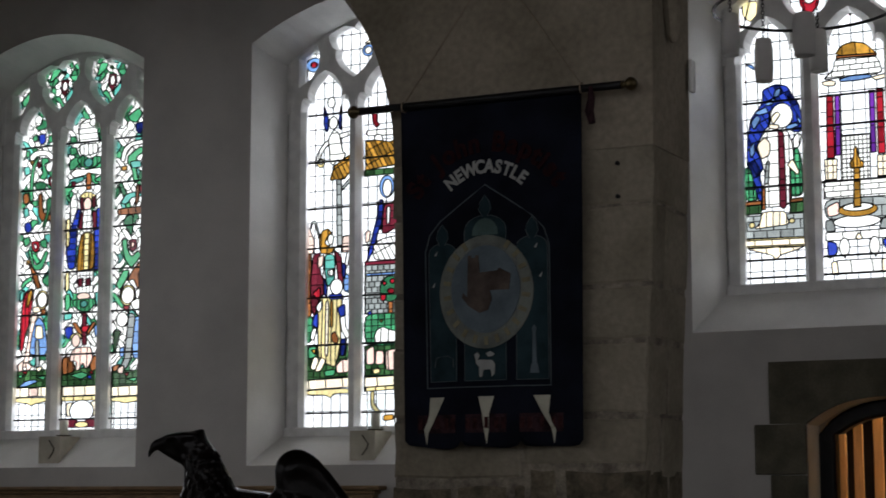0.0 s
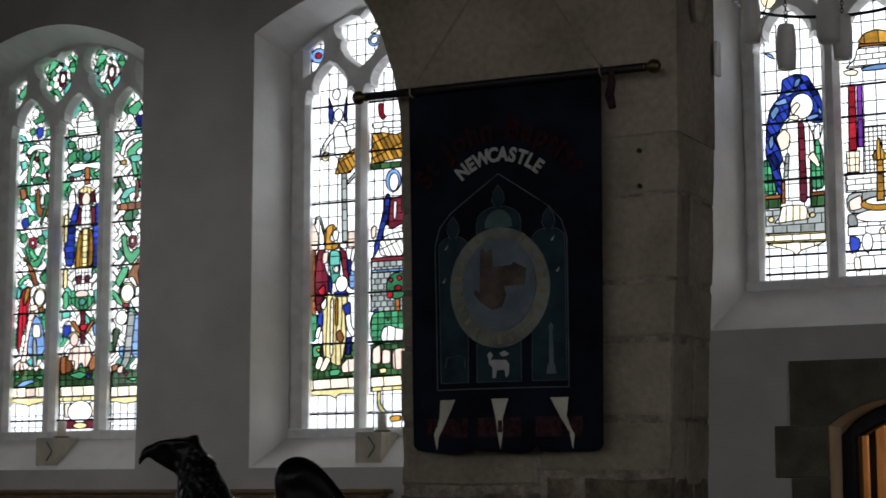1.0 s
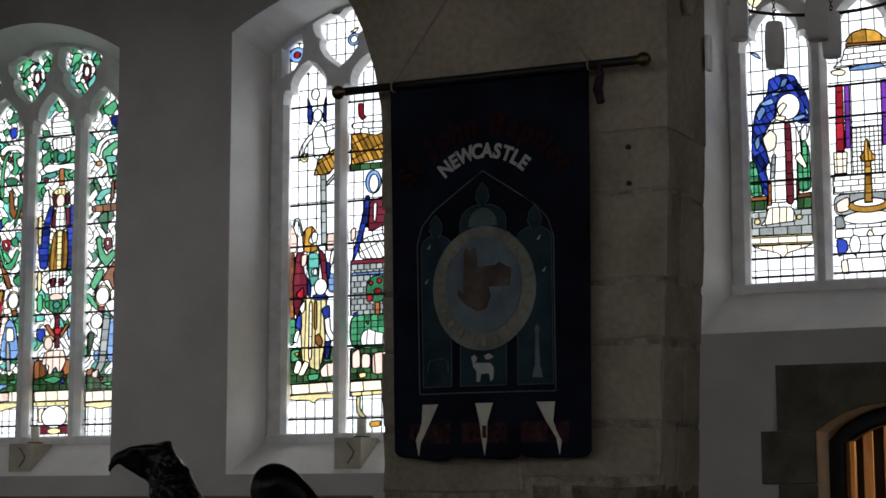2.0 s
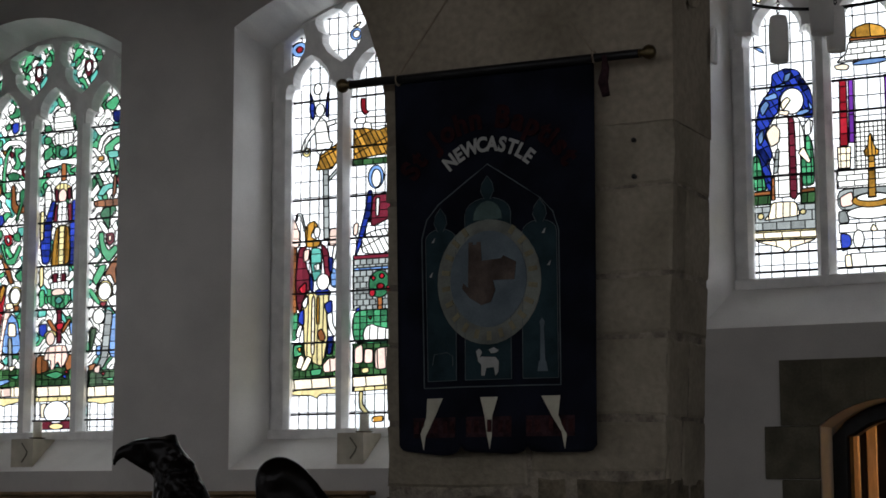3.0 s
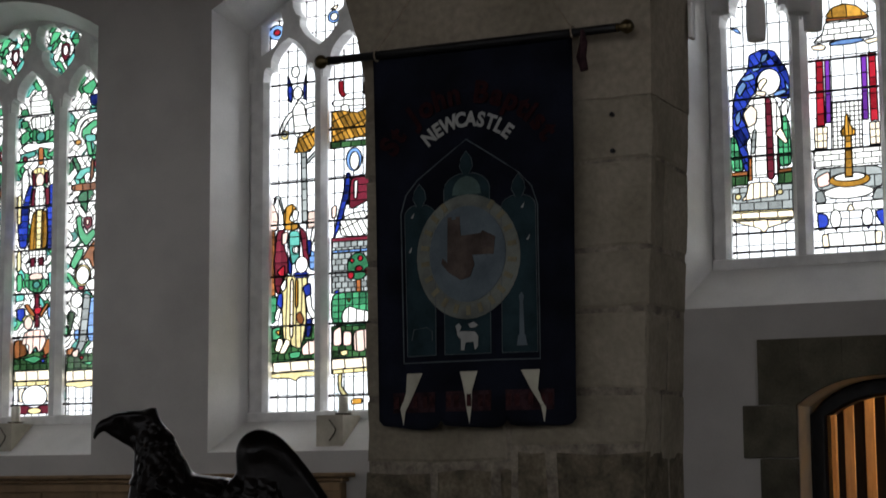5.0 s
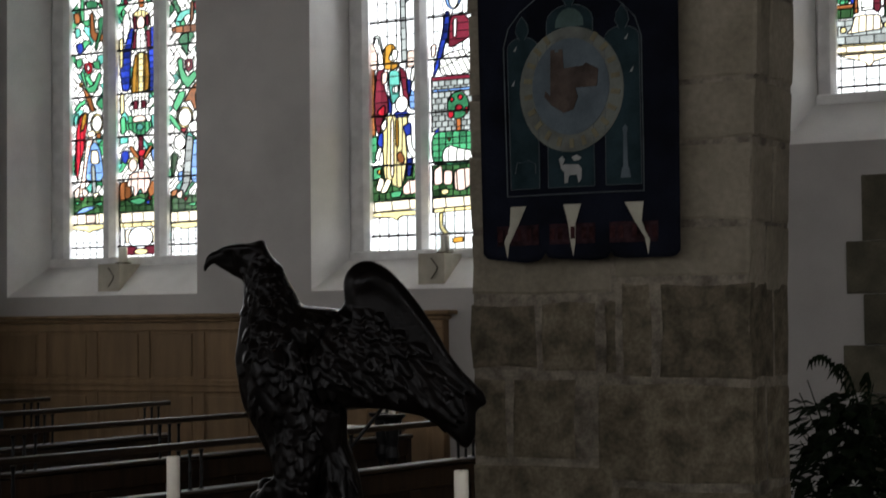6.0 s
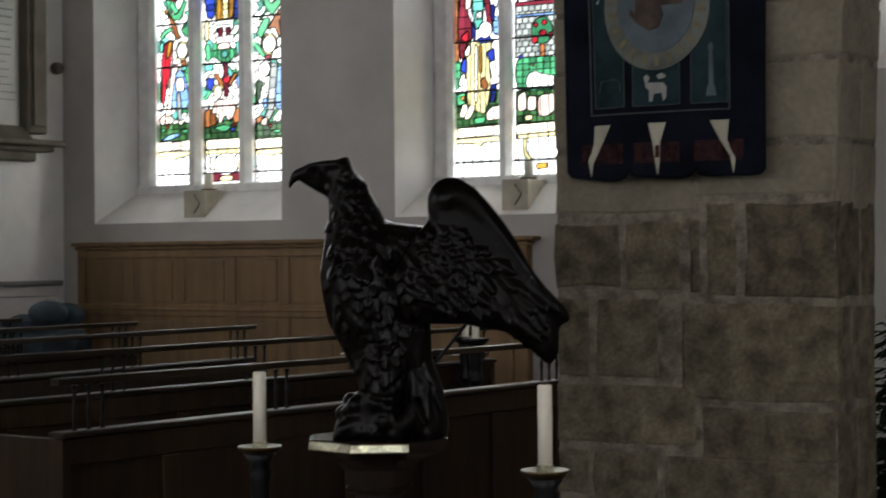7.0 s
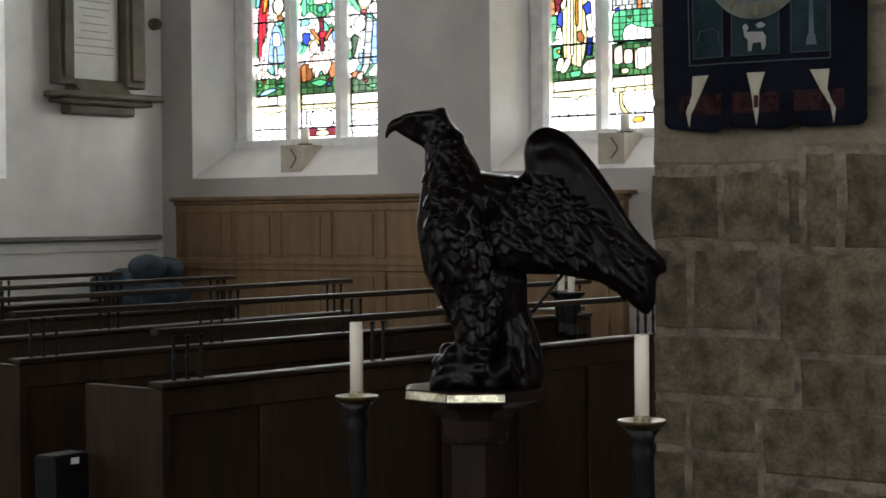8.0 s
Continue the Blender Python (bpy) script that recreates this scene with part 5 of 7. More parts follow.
# bright overcast sky beyond the windows
cloud = bpy.data.materials.new("overcast_sky")
cloud.use_nodes = True
em = cloud.node_tree.nodes.new("ShaderNodeEmission")
em.inputs[0].default_value, em.inputs[1].default_value = (1.0, 0.98, 1.0, 1), 3.0
cloud.node_tree.links.new(em.outputs[0], cloud.node_tree.nodes["Material Output"].inputs[0])
bd = part("backdrop", boxed(-45, 25, 24.0, 24.1, -0.3, 22), cloud)
tagged(bd, "plain bright overcast sky", "sky", kind="structure")
for x0, x1, y0, y1 in ((-30, 20, -18.1, -18.0), (-24.1, -24.0, -18, 24), (20, 20.1, -18, 24)):
    tagged(part("backdrop", boxed(x0, x1, y0, y1, -0.3, 22), cloud), "plain bright overcast sky", "sky", kind="structure")

# floor, ceiling and the other walls
fl = part("floor", boxed(-11.9, 6.4, -6.6, 12.42, -0.25, 0.0), TILE)
tagged(fl, "tiled church floor", "floor", kind="structure")
gr = part("ground", boxed(-80, 80, 15.2, 140, -0.6, -0.3), GRASS)
tagged(gr, "grass outside the windows", "ground", kind="structure")
cl = part("ceiling", boxed(-11.9, 6.4, -6.6, 12.42, 7.5, 7.7), BOARD)
tagged(cl, "dark boarded timber ceiling", "ceiling", kind="structure")


def end_wall(name, label, holes, place, x0, x1):
    """A wall along local x with plain window openings, 0.4 m thick."""
    bm = bmesh.new()
    def ops(inset):
        return [(a + inset, b - inset, lambda x: 2.02 + inset, lambda x, a=a, b=b: arch_z(x, a + inset, b - inset, 5.3, 5.8 - inset / 2), [a + inset + (b - a - 2 * inset) * k / 12 for k in range(13)]) for a, b in holes]

    sheet(bm, 0.0, (x0, x1), 0.0, 7.5, ops(0.0))
    sheet(bm, 0.45, (x0, x1), 0.0, 7.5, ops(0.28))
    for a, b in holes:
        o, i = outline(a, b, 2.02, 5.3, 5.8, 12), outline(a + 0.28, b - 0.28, 2.30, 5.3, 5.66, 12)
        loft([[(x, 0.0, z) for x, z in o], [(x, 0.45, z) for x, z in i]], bm)
    ob = part(name, bm, LIT_WHITEWASH)
    ob.matrix_world = place
    return tagged(ob, label, "wall", kind="structure")


end_wall("wall_west", "white plastered end wall beside the pews", ((-9.8, -7.6), (7.8 - 8.0, 9.78 - 8.0)), pose(-10.97, 8.0, 0, 0, 0, 90), -14.6, 3.58)
end_wall("wall_south", "white plastered wall with plain windows", ((-7.5, -5.5), (-4.5, -2.5), (0.0, 2.0), (4.5, 6.5)), pose(-2.5, -6.0, 0, 0, 0, 180), -8.5, 8.47)
end_wall("wall_east", "plain plastered end wall with a wide window", ((-1.5, 1.5),), pose(6.0, 2.0, 0, 0, 0, -90), -9.58, 8.0)


# ---- pier and arcade ----
PIER_Y, PX0, PX1, PD = 6.0, -3.155, -2.03, 0.44
bm = boxed(PX0 + 0.008, PX1 - 0.003, PIER_Y + 0.004, PIER_Y + PD - 0.01, 0, 1.9)
box(bm, PX0 + 0.008, PX1 - 0.003, PIER_Y + 0.004, PIER_Y + PD - 0.01, 1.9, 3.3)
pier = thing("pier", "weathered sandstone arcade pier with wide pale mortar joints", "pier", kind="structure")
part("mortar_core", bm, MORTAR, pier, "pale mortar")


def arcade_z(x):
    """The underside of the arch that springs from the pier."""
    a, b, xc = 3.25, 2.02, PX0 - 3.25
    s = (x - xc) / a
    return 3.12 + b * math.sqrt(max(0.0, 1 - s * s))


bm = bmesh.new()
xs = [PX0 - 6.5 * (0.5 - 0.5 * math.cos(math.pi * k / 40)) for k in range(41)]
for y, shift in ((PIER_Y - 0.002, 0.09), (PIER_Y + PD, 0.0)):
    pts = [(x, max(3.12, arcade_z(x))) for x in xs]
    for (xa, za), (xb, zb) in zip(pts, pts[1:]):
        bm.faces.new([bm.verts.new(p) for p in ((xa, y, za + shift), (xb, y, zb + shift), (xb, y, 7.5), (xa, y, 7.5))])
for (xa, za), (xb, zb) in zip(pts, pts[1:]):   # chamfer and soffit
    bm.faces.new([bm.verts.new(p) for p in ((xa, PIER_Y - 0.002, za + 0.09), (xb, PIER_Y - 0.002, zb + 0.09), (xb, PIER_Y + 0.12, zb), (xa, PIER_Y + 0.12, za))])
    bm.faces.new([bm.verts.new(p) for p in ((xa, PIER_Y + 0.12, za), (xb, PIER_Y + 0.12, zb), (xb, PIER_Y + PD, zb), (xa, PIER_Y + PD, za))])
box(bm, PX0, PX1 + 0.001, PIER_Y - 0.002, PIER_Y + PD, 3.186, 7.5)
sp = part("arcade_wall", bm, ASHLAR, pier, "worn stone wall over a wide arch")

far_pier = part("far_pier", boxed(PX0 - 7.6, PX0 - 6.5, PIER_Y, PIER_Y + PD, 0, 3.2, bevel=0.06), ASHLAR)
tagged(far_pier, "stone pier at the far end of the arch", "pier", kind="structure")


def stone(x0, x1, z0, z1, rng, y=PIER_Y):
    """A squared block with worn, uneven edges."""
    bm = bmesh.new()
    j = 0.011
    w = 0.011
    x0, x1, z0, z1 = x0 - rng.uniform(0.003, 0.011), x1 + rng.uniform(0.003, 0.011), z0 - rng.uniform(0.003, 0.011), z1 + rng.uniform(0.003, 0.011)
    out = [(x0 + rng.uniform(0, j), z0 + rng.uniform(0, j)), (x1 - rng.uniform(0, j), z0 + rng.uniform(0, j)), (x1 - rng.uniform(0, j), z1 - rng.uniform(0, j)), (x0 + rng.uniform(0, j), z1 - rng.uniform(0, j))]
    mid = [((a + b) / 2 for a, b in zip(p, q)) for p, q in zip(out, out[1:] + out[:1])]
    ring = []
    for p, m in zip(out, mid):
        mx, mz = m
        ring += [p, (mx + rng.uniform(-j, j), mz + rng.uniform(-j, j))]
    cx, cz = (x0 + x1) / 2, (z0 + z1) / 2
    front = [(x + w * (1 if x < cx else -1), z + w * (1 if z < cz else -1)) for x, z in ring]
    fv = [bm.verts.new((x, y - rng.uniform(-0.001, 0.003), z)) for x, z in front]
    mv = [bm.verts.new((x, y + 0.005, z)) for x, z in ring]
    bv = [bm.verts.new((x, y + 0.05, z)) for x, z in ring]
    c = bm.verts.new((cx, y - rng.uniform(0.000, 0.005), cz))
    for k in range(8):
        n = (k + 1) % 8
        bm.faces.new((c, fv[k], fv[n]))
        bm.faces.new((fv[k], mv[k], mv[n], fv[n]))
        bm.faces.new((mv[k], bv[k], bv[n], mv[n]))
    return bm


# stones of the front: left, right, foot and head, in courses that step at the broken joints
FRONT = [(PX0, -2.80, 0.0, 0.22), (-2.78, -2.40, 0.0, 0.22), (-2.38, PX1, 0.0, 0.22), (PX0, -2.95, 0.25, 0.47), (-2.92, -2.52, 0.25, 0.47), (-2.49, PX1, 0.25, 0.47),
         (PX0, -3.03, 0.50, 0.775), (-2.995, -2.735, 0.50, 0.775), (-2.70, PX1, 0.50, 0.685), (PX0, -3.03, 0.80, 0.972), (-2.995, -2.735, 0.80, 0.972),
         (-2.70, PX1, 0.725, 0.968), (-2.55, PX1, 0.968, 1.148), (PX0, -2.575, 1.008, 1.218), (PX0, -3.012, 1.25, 1.55), (-2.982, -2.722, 1.245, 1.55),
         (-2.632, PX1, 1.182, 1.522), (PX0, -2.888, 1.585, 1.83), (-2.852, -2.634, 1.575, 1.83), (-2.602, -2.558, 1.57, 1.83), (-2.525, -2.415, 1.56, 1.90), (-2.38, PX1, 1.555, 1.90)]
UPPER = [(1.87, 2.10, (-2.56,)), (2.12, 2.40, (-2.86, -2.44)), (2.42, 2.62, (-2.95, -2.36)), (2.64, 2.95, (-2.72,)), (2.965, 3.19, (-2.9, -2.35))]
srng = random.Random(5)
for x0, x1, z0, z1 in FRONT:
    part("stone", stone(x0, x1, z0, z1, srng), SANDSTONE, pier)
for z0, z1, joints in UPPER:
    edges = [PX0 - 0.006, *joints, PX1 + 0.006]
    for a, b in zip(edges, edges[1:]):
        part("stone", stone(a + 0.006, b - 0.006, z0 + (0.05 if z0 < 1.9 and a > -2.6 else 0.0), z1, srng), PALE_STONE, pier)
for z0, z1 in [(0.0, 0.22), (0.25, 0.47), (0.50, 0.685), (0.72, 1.148), (1.18, 1.52), (1.555, 1.90)] + [u[:2] for u in UPPER]:     # the pier's side
    cut = srng.uniform(0.12, 0.3)
    for a, b in (((0.0, cut), (cut, PD)) if srng.random() < 0.6 else ((0.0, PD),)):
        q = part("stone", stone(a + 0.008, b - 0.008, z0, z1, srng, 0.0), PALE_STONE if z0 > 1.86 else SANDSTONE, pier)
        q.matrix_world = Matrix.Translation((PX1 + 0.001, PIER_Y + 0.004, 0)) @ Matrix.Rotation(radians(90), 4, 'Z')
for ob in pier.children:       # the pier's free side leans outward on its way up
    m = ob.matrix_world.copy()
    back = m.inverted()
    for v in ob.data.vertices:
        w = m @ v.co
        w.x += 0.043 * (min(max(w.z, 1.9), 4.2) - 2.15) * min(max((w.x + 2.6) / 0.57, 0.0), 1.0)
        v.co = back @ w
# a small tapering corbel at the corner over the banner
corbel = part("corbel", lathe([(0.010, 0), (0.022, 0.02), (0.05, 0.16), (0.085, 0.45), (0.09, 0.7)], 8, at=(-1.95, 6.16, 3.635)), ASHLAR)
tagged(corbel, "small tapering stone corbel on the pier's corner", "corbel", kind="structure")


# ---- banner ----
def banner():
    bx0, bx1, top, foot = -3.085, -2.262, 3.43, 2.022
    y = 5.925
    ob = thing("banner", "dark navy velvet church banner with appliqué panels, hung from a pole", "banner")

    def sway(x, z):
        t = (top - z) / (top - foot)
        return 0.012 * t * math.sin(9 * (x - bx0) + 1.2) + 0.006 * math.sin(23 * x + 3 * z) * t

    def taper(x, z):
        """The cloth narrows a little to its foot."""
        t = (top - z) / (top - foot)
        xm = (bx0 + bx1) / 2
        return xm + (x - xm) * (1 - 0.035 * t) + 0.006 * t

    nx, nz = 48, 60
    bm = bmesh.new()
    rows = []
    for back in (0, 1):
        grid = []
        for i in range(nx + 1):
            s = i / nx
            x = bx0 + (bx1 - bx0) * s
            lobe = abs(math.sin(math.pi * 3 * s)) ** 0.35
            low = foot - 0.035 * lobe
            col = []
            for j in range(nz + 1):
                z = top + 0.006 * math.sin(s * 17) - (top - low) * j / nz
                col.append(bm.verts.new((taper(x, z), y + sway(x, z) + 0.006 * back, z)))
            grid.append(col)
        rows.append(grid)
        for i in range(nx):
            for j in range(nz):
                bm.faces.new((grid[i][j], grid[i + 1][j], grid[i + 1][j + 1], grid[i][j + 1]))
    a, b = rows
    for i in range(nx):
        bm.faces.new((a[i][nz], a[i + 1][nz], b[i + 1][nz], b[i][nz]))
        bm.faces.new((a[i][0], a[i + 1][0], b[i + 1][0], b[i][0]))
    for j in range(nz):
        for i in (0, nx):
            bm.faces.new((a[i][j], a[i][j + 1], b[i][j + 1], b[i][j]))
    part("cloth", bm, VELVET, ob, smooth=True)

    def applique(name, pts, material, level, label="", cells=0.03):
        """A flat piece of cloth sewn on, following the hang of the banner."""
        bm = plate(pts, 0.0, 0.0035)
        for ax, lo, hi in ((0, min(p[0] for p in pts), max(p[0] for p in pts)), (2, min(p[1] for p in pts), max(p[1] for p in pts))):
            k = lo + cells
            while k < hi - 0.004:
                co = (k, 0, 0) if ax == 0 else (0, 0, k)
                no = (1, 0, 0) if ax == 0 else (0, 0, 1)
                bmesh.ops.bisect_plane(bm, geom=list(bm.verts) + list(bm.edges) + list(bm.faces), plane_co=co, plane_no=no)
                k += cells
        for v in bm.verts:
            v.co.y += y + sway(v.co.x, v.co.z) - 0.0045 - 0.004 * level
            v.co.x = taper(v.co.x, v.co.z)
        return part(name, bm, material, ob, label)

    def ellipse(cx, cz, rx, rz, n=36):
        return [(cx + rx * math.cos(2 * math.pi * k / n), cz + rz * math.sin(2 * math.pi * k / n)) for k in range(n)]

    def line(pts, wid, material, level, name="piping", closed=False):
        seq = pts + pts[:1] if closed else pts
        run = []
        for (xa, za), (xb, zb) in zip(seq, seq[1:]):
            n = max(1, int(math.hypot(xb - xa, zb - za) / 0.05))
            run += [(xa + (xb - xa) * t / n, za + (zb - za) * t / n) for t in range(n)]
        run.append(seq[-1])
        bm = tube([(taper(*c), y + sway(*c) - 0.004 - 0.004 * level, c[1]) for c in run], wid, 5)
        return part(name, bm, material, ob)

    xc = -2.690
    # the pointed border
    arch = [(xc - 0.285, 2.235)] + [(xc - 0.285, 2.80)] + [(xc - 0.262, 2.87), (xc - 0.21, 2.925), (xc - 0.10, 3.0), (xc, 3.065), (xc + 0.10, 3.0), (xc + 0.21, 2.925), (xc + 0.262, 2.87), (xc + 0.285, 2.80), (xc + 0.285, 2.235)]
    line(arch, 0.0024, PIPING, 0, closed=True)
    # three arched panels with finials
    for cx, half, top_z, low_z in ((xc - 0.20, 0.066, 2.84, 2.26), (xc, 0.096, 2.95, 2.26), (xc + 0.21, 0.068, 2.85, 2.26)):
        pts = [(cx - half, low_z), (cx + half, low_z), (cx + half, top_z - half * 0.75)]
        pts += [(cx + half * math.cos(a), top_z - half * 0.75 + half * 0.62 * math.sin(a)) for a in (0.35, 0.7, 1.05, 1.3)]
        pts += [(cx + 0.012, top_z - 0.018), (cx + 0.028, top_z + 0.012), (cx + 0.022, top_z + 0.042), (cx, top_z + 0.07), (cx - 0.022, top_z + 0.042), (cx - 0.028, top_z + 0.012), (cx - 0.012, top_z - 0.018)]
        pts += [(cx - half * math.cos(a), top_z - half * 0.75 + half * 0.62 * math.sin(a)) for a in (1.3, 1.05, 0.7, 0.35)] + [(cx - half, top_z - half * 0.75)]
        applique("arched_panel", pts, TEAL_CLOTH, 0, "dull teal cloth")
        line(pts, 0.0013, PIPING, 1, closed=True)
    applique("dome", [(xc - 0.065 + 0.005, 2.855)] + [(xc + 0.06 * math.cos(a), 2.86 + 0.065 * math.sin(a)) for a in (2.8, 2.4, 2.0, 1.57, 1.14, 0.74, 0.34)] + [(xc + 0.06, 2.855)], GREEN_CLOTH, 1)
    # the round picture: a building on blue, in a ring of letters
    applique("disc", ellipse(xc + 0.0, 2.622, 0.214, 0.233), DISC_CLOTH, 1, "pale grey-green cloth disc")
    applique("disc_centre", ellipse(xc + 0.002, 2.632, 0.158, 0.180), BLUE_CLOTH, 2, "faded blue cloth")
    tower = [(-0.105, 2.62), (-0.085, 2.60), (-0.082, 2.772), (-0.066, 2.772), (-0.066, 2.762), (-0.048, 2.762), (-0.048, 2.772), (-0.032, 2.772), (-0.028, 2.70), (0.055, 2.705), (0.065, 2.715), (0.115, 2.690), (0.108, 2.625), (0.02, 2.625), (0.03, 2.59), (0.01, 2.545), (-0.03, 2.535), (-0.08, 2.565), (-0.11, 2.60)]
    applique("building_shape", [(xc + dx + 0.005, z) for dx, z in tower], BROWN_CLOTH, 3, "faded brown cloth")
    for k in range(22):
        a = 2 * math.pi * (k + 0.5) / 22
        if 1.2 < a < 1.9:
            continue
        px, pz = xc + 0.004 + 0.181 * math.cos(a), 2.632 + 0.211 * math.sin(a)
        c, s = math.cos(a), math.sin(a)
        q = [(px + c * p - s * r, pz + s * p + c * r) for p, r in ((-0.017, -0.009), (0.017, -0.009), (0.017, 0.009), (-0.017, 0.009))]
        applique("letter_bar", q, GOLD_CLOTH, 2)
    # plain white shape under the disc, small marks at its sides
    body = [(-0.045, 2.36), (-0.030, 2.375), (0.028, 2.372), (0.042, 2.355), (0.040, 2.318), (0.028, 2.305), (0.022, 2.335), (-0.012, 2.333), (-0.018, 2.305), (-0.030, 2.305), (-0.030, 2.345), (-0.046, 2.375), (-0.052, 2.395), (-0.040, 2.405), (-0.028, 2.392)]
    applique("white_shape", [(xc + dx, z - 0.03) for dx, z in body], WHITE_CLOTH, 1, "plain white cloth shape", cells=0.2)
    applique("white_mark", [(xc + 0.0, 2.370), (xc + 0.022, 2.378), (xc + 0.042, 2.366), (xc + 0.030, 2.358), (xc + 0.01, 2.356)], WHITE_CLOTH, 1, cells=0.2)
    for px, pz in ((xc - 0.232, 2.79), (xc - 0.245, 2.66), (xc + 0.225, 2.80), (xc + 0.245, 2.68)):
        applique("petal_mark", [(px - 0.007, pz - 0.008), (px + 0.002, pz - 0.009), (px + 0.008, pz + 0.010)], WHITE_CLOTH, 1, cells=0.2)
    col = [(0.198, 2.31), (0.236, 2.31), (0.230, 2.345), (0.226, 2.35), (0.222, 2.47), (0.226, 2.49), (0.216, 2.505), (0.206, 2.49), (0.210, 2.47), (0.208, 2.35), (0.203, 2.345)]
    applique("column_shape", [(xc + dx, z - 0.025) for dx, z in col], BLUE_CLOTH, 1)
    line([(xc - 0.245, 2.32), (xc - 0.235, 2.36), (xc - 0.175, 2.365), (xc - 0.15, 2.35), (xc - 0.15, 2.315)], 0.0015, PIPING, 1)
    # three cream wedges over plum panels with worn lettering
    for cx, tip in ((xc - 0.238, -0.055), (xc - 0.002, 0.0), (xc + 0.245, 0.05)):
        applique("plum_panel", [(cx - 0.094, 2.125), (cx + 0.094, 2.125), (cx + 0.092, 2.05), (cx - 0.094, 2.05)], PLUM_CLOTH, 0, "worn plum cloth panel")
        applique("wedge", [(cx - 0.033, 2.196), (cx + 0.038, 2.196), (cx + 0.014 + tip * 0.3, 2.125), (cx + tip + 0.012, 2.055), (cx + tip + 0.004, 2.005), (cx + tip - 0.008, 2.065), (cx - 0.016 + tip * 0.4, 2.125)], CREAM_CLOTH, 1, "cream cloth wedge")
        for k in range(6):
            a = cx - 0.08 + 0.032 * k
            if abs(a - cx) > 0.02:
                applique("letter_bar", [(a - 0.009, 2.110), (a + 0.009, 2.110), (a + 0.009, 2.066), (a - 0.009, 2.066)], WORN_RED, 1, cells=0.2)
        applique("letter_bar", [(cx - 0.004, 2.113), (cx + 0.012, 2.113), (cx + 0.012, 2.068), (cx - 0.004, 2.068)], WORN_RED, 2, cells=0.2)

    def words(text, size, radius, cz, mid, spread, material, level, narrow=1.0):
        """Letters set one by one along an arc."""
        wide = [{"W": 1.45, "N": 1.1, "L": 0.85, "T": 0.95, "i": 0.5, "t": 0.7, "J": 0.9, "B": 1.15, " ": 0.7}.get(ch, 1.0) for ch in text]
        for k, ch in enumerate(text):
            if ch == " ":
                continue
            ang = mid + spread * (0.5 - (sum(wide[:k]) + wide[k] / 2) / sum(wide))
            cu = bpy.data.curves.new("letter", 'FONT')
            cu.body, cu.size, cu.align_x, cu.extrude, cu.offset = ch, size, 'CENTER', 0.0015, size * 0.038
            tmp = bpy.data.objects.new("letter", cu)
            me = bpy.data.meshes.new_from_object(tmp)
            bpy.data.objects.remove(tmp)
            me.materials.append(material)
            lt = new("letter", me)
            lt.parent = ob
            px, pz = xc + 0.006 + radius * math.sin(-ang), cz + radius * math.cos(ang)
            lt.matrix_world = Matrix.Translation((taper(px, pz), y + sway(px, pz) - 0.004 - 0.004 * level, pz)) @ Matrix.Rotation(ang, 4, (0, -1, 0)) @ Matrix.Rotation(radians(90), 4, 'X') @ Matrix.Diagonal((narrow, 1, 1, 1))

    words("NEWCASTLE", 0.076, 0.235, 2.880, 0.0, 1.52, WHITE_CLOTH, 1, 0.86)
    words("St John Baptist", 0.115, 0.36, 2.845, 0.02, 2.1, RED_CLOTH, 1, 0.95)
    return ob


def banner_pole():
    ob = thing("banner_pole", "dark turned banner pole with round brass end knobs and cord", "pole")
    a, b = Vector((-3.275, 5.905, 3.425)), Vector((-2.068, 5.905, 3.418))
    part("rod", tube([a, b], 0.0165, 12), IRON, ob, smooth=True)
    for p, s in ((a, -1), (b, 1)):
        k = lathe([(0.010, 0), (0.019, 0.006), (0.013, 0.016), (0.026, 0.030), (0.029, 0.044), (0.021, 0.060), (0.006, 0.068)], 16)
        ob2 = part("knob", k, DARK_BRASS, ob, "aged brass knob", smooth=True)
        ob2.matrix_world = Matrix.Translation(p - Vector((s * 0.012, 0, 0))) @ Matrix.Rotation(radians(90 * s), 4, 'Y')
    nail = Vector((-2.68, 5.99, 4.02))
    for x in (-3.06, -2.25):
        part("cord", tube([(x, 5.905, 3.435), (x * 0.5 + nail.x * 0.5, 5.955, 3.735), nail], 0.004, 6), CORD, ob, "thin hanging cord")
        ring = [(x + 0.0, 5.905 + 0.021 * math.cos(t), 3.422 + 0.021 * math.sin(t)) for t in [2 * math.pi * k / 14 for k in range(15)]]
        part("cord_loop", tube(ring, 0.004, 6), CORD, ob)
    tail = [(-2.205, 5.89, 3.42), (-2.20, 5.885, 3.37), (-2.21, 5.885, 3.32), (-2.20, 5.89, 3.27)]
    part("cord_tassel", tube(tail, [0.008, 0.016, 0.02, 0.015], 8), PLUM_CLOTH, ob, "dark knotted cord end")
    part("hook", tube([(nail.x, 6.02, 4.02), (nail.x, 5.975, 4.02), (nail.x, 5.972, 4.035)], 0.006, 8), IRON, ob)
    return ob


banner()
banner_pole()
for x, z in ((-2.135, 3.12), (-2.135, 2.985)):
    h = part("fixing_plug", lathe([(0.009, 0), (0.009, 0.012), (0.005, 0.016)], 10), IRON)
    h.matrix_world = Matrix.Translation((x, 5.998, z)) @ Matrix.Rotation(radians(90), 4, 'X')
    tagged(h, "small dark fixing plug in the stone", "plug", group="plugs in the pier")


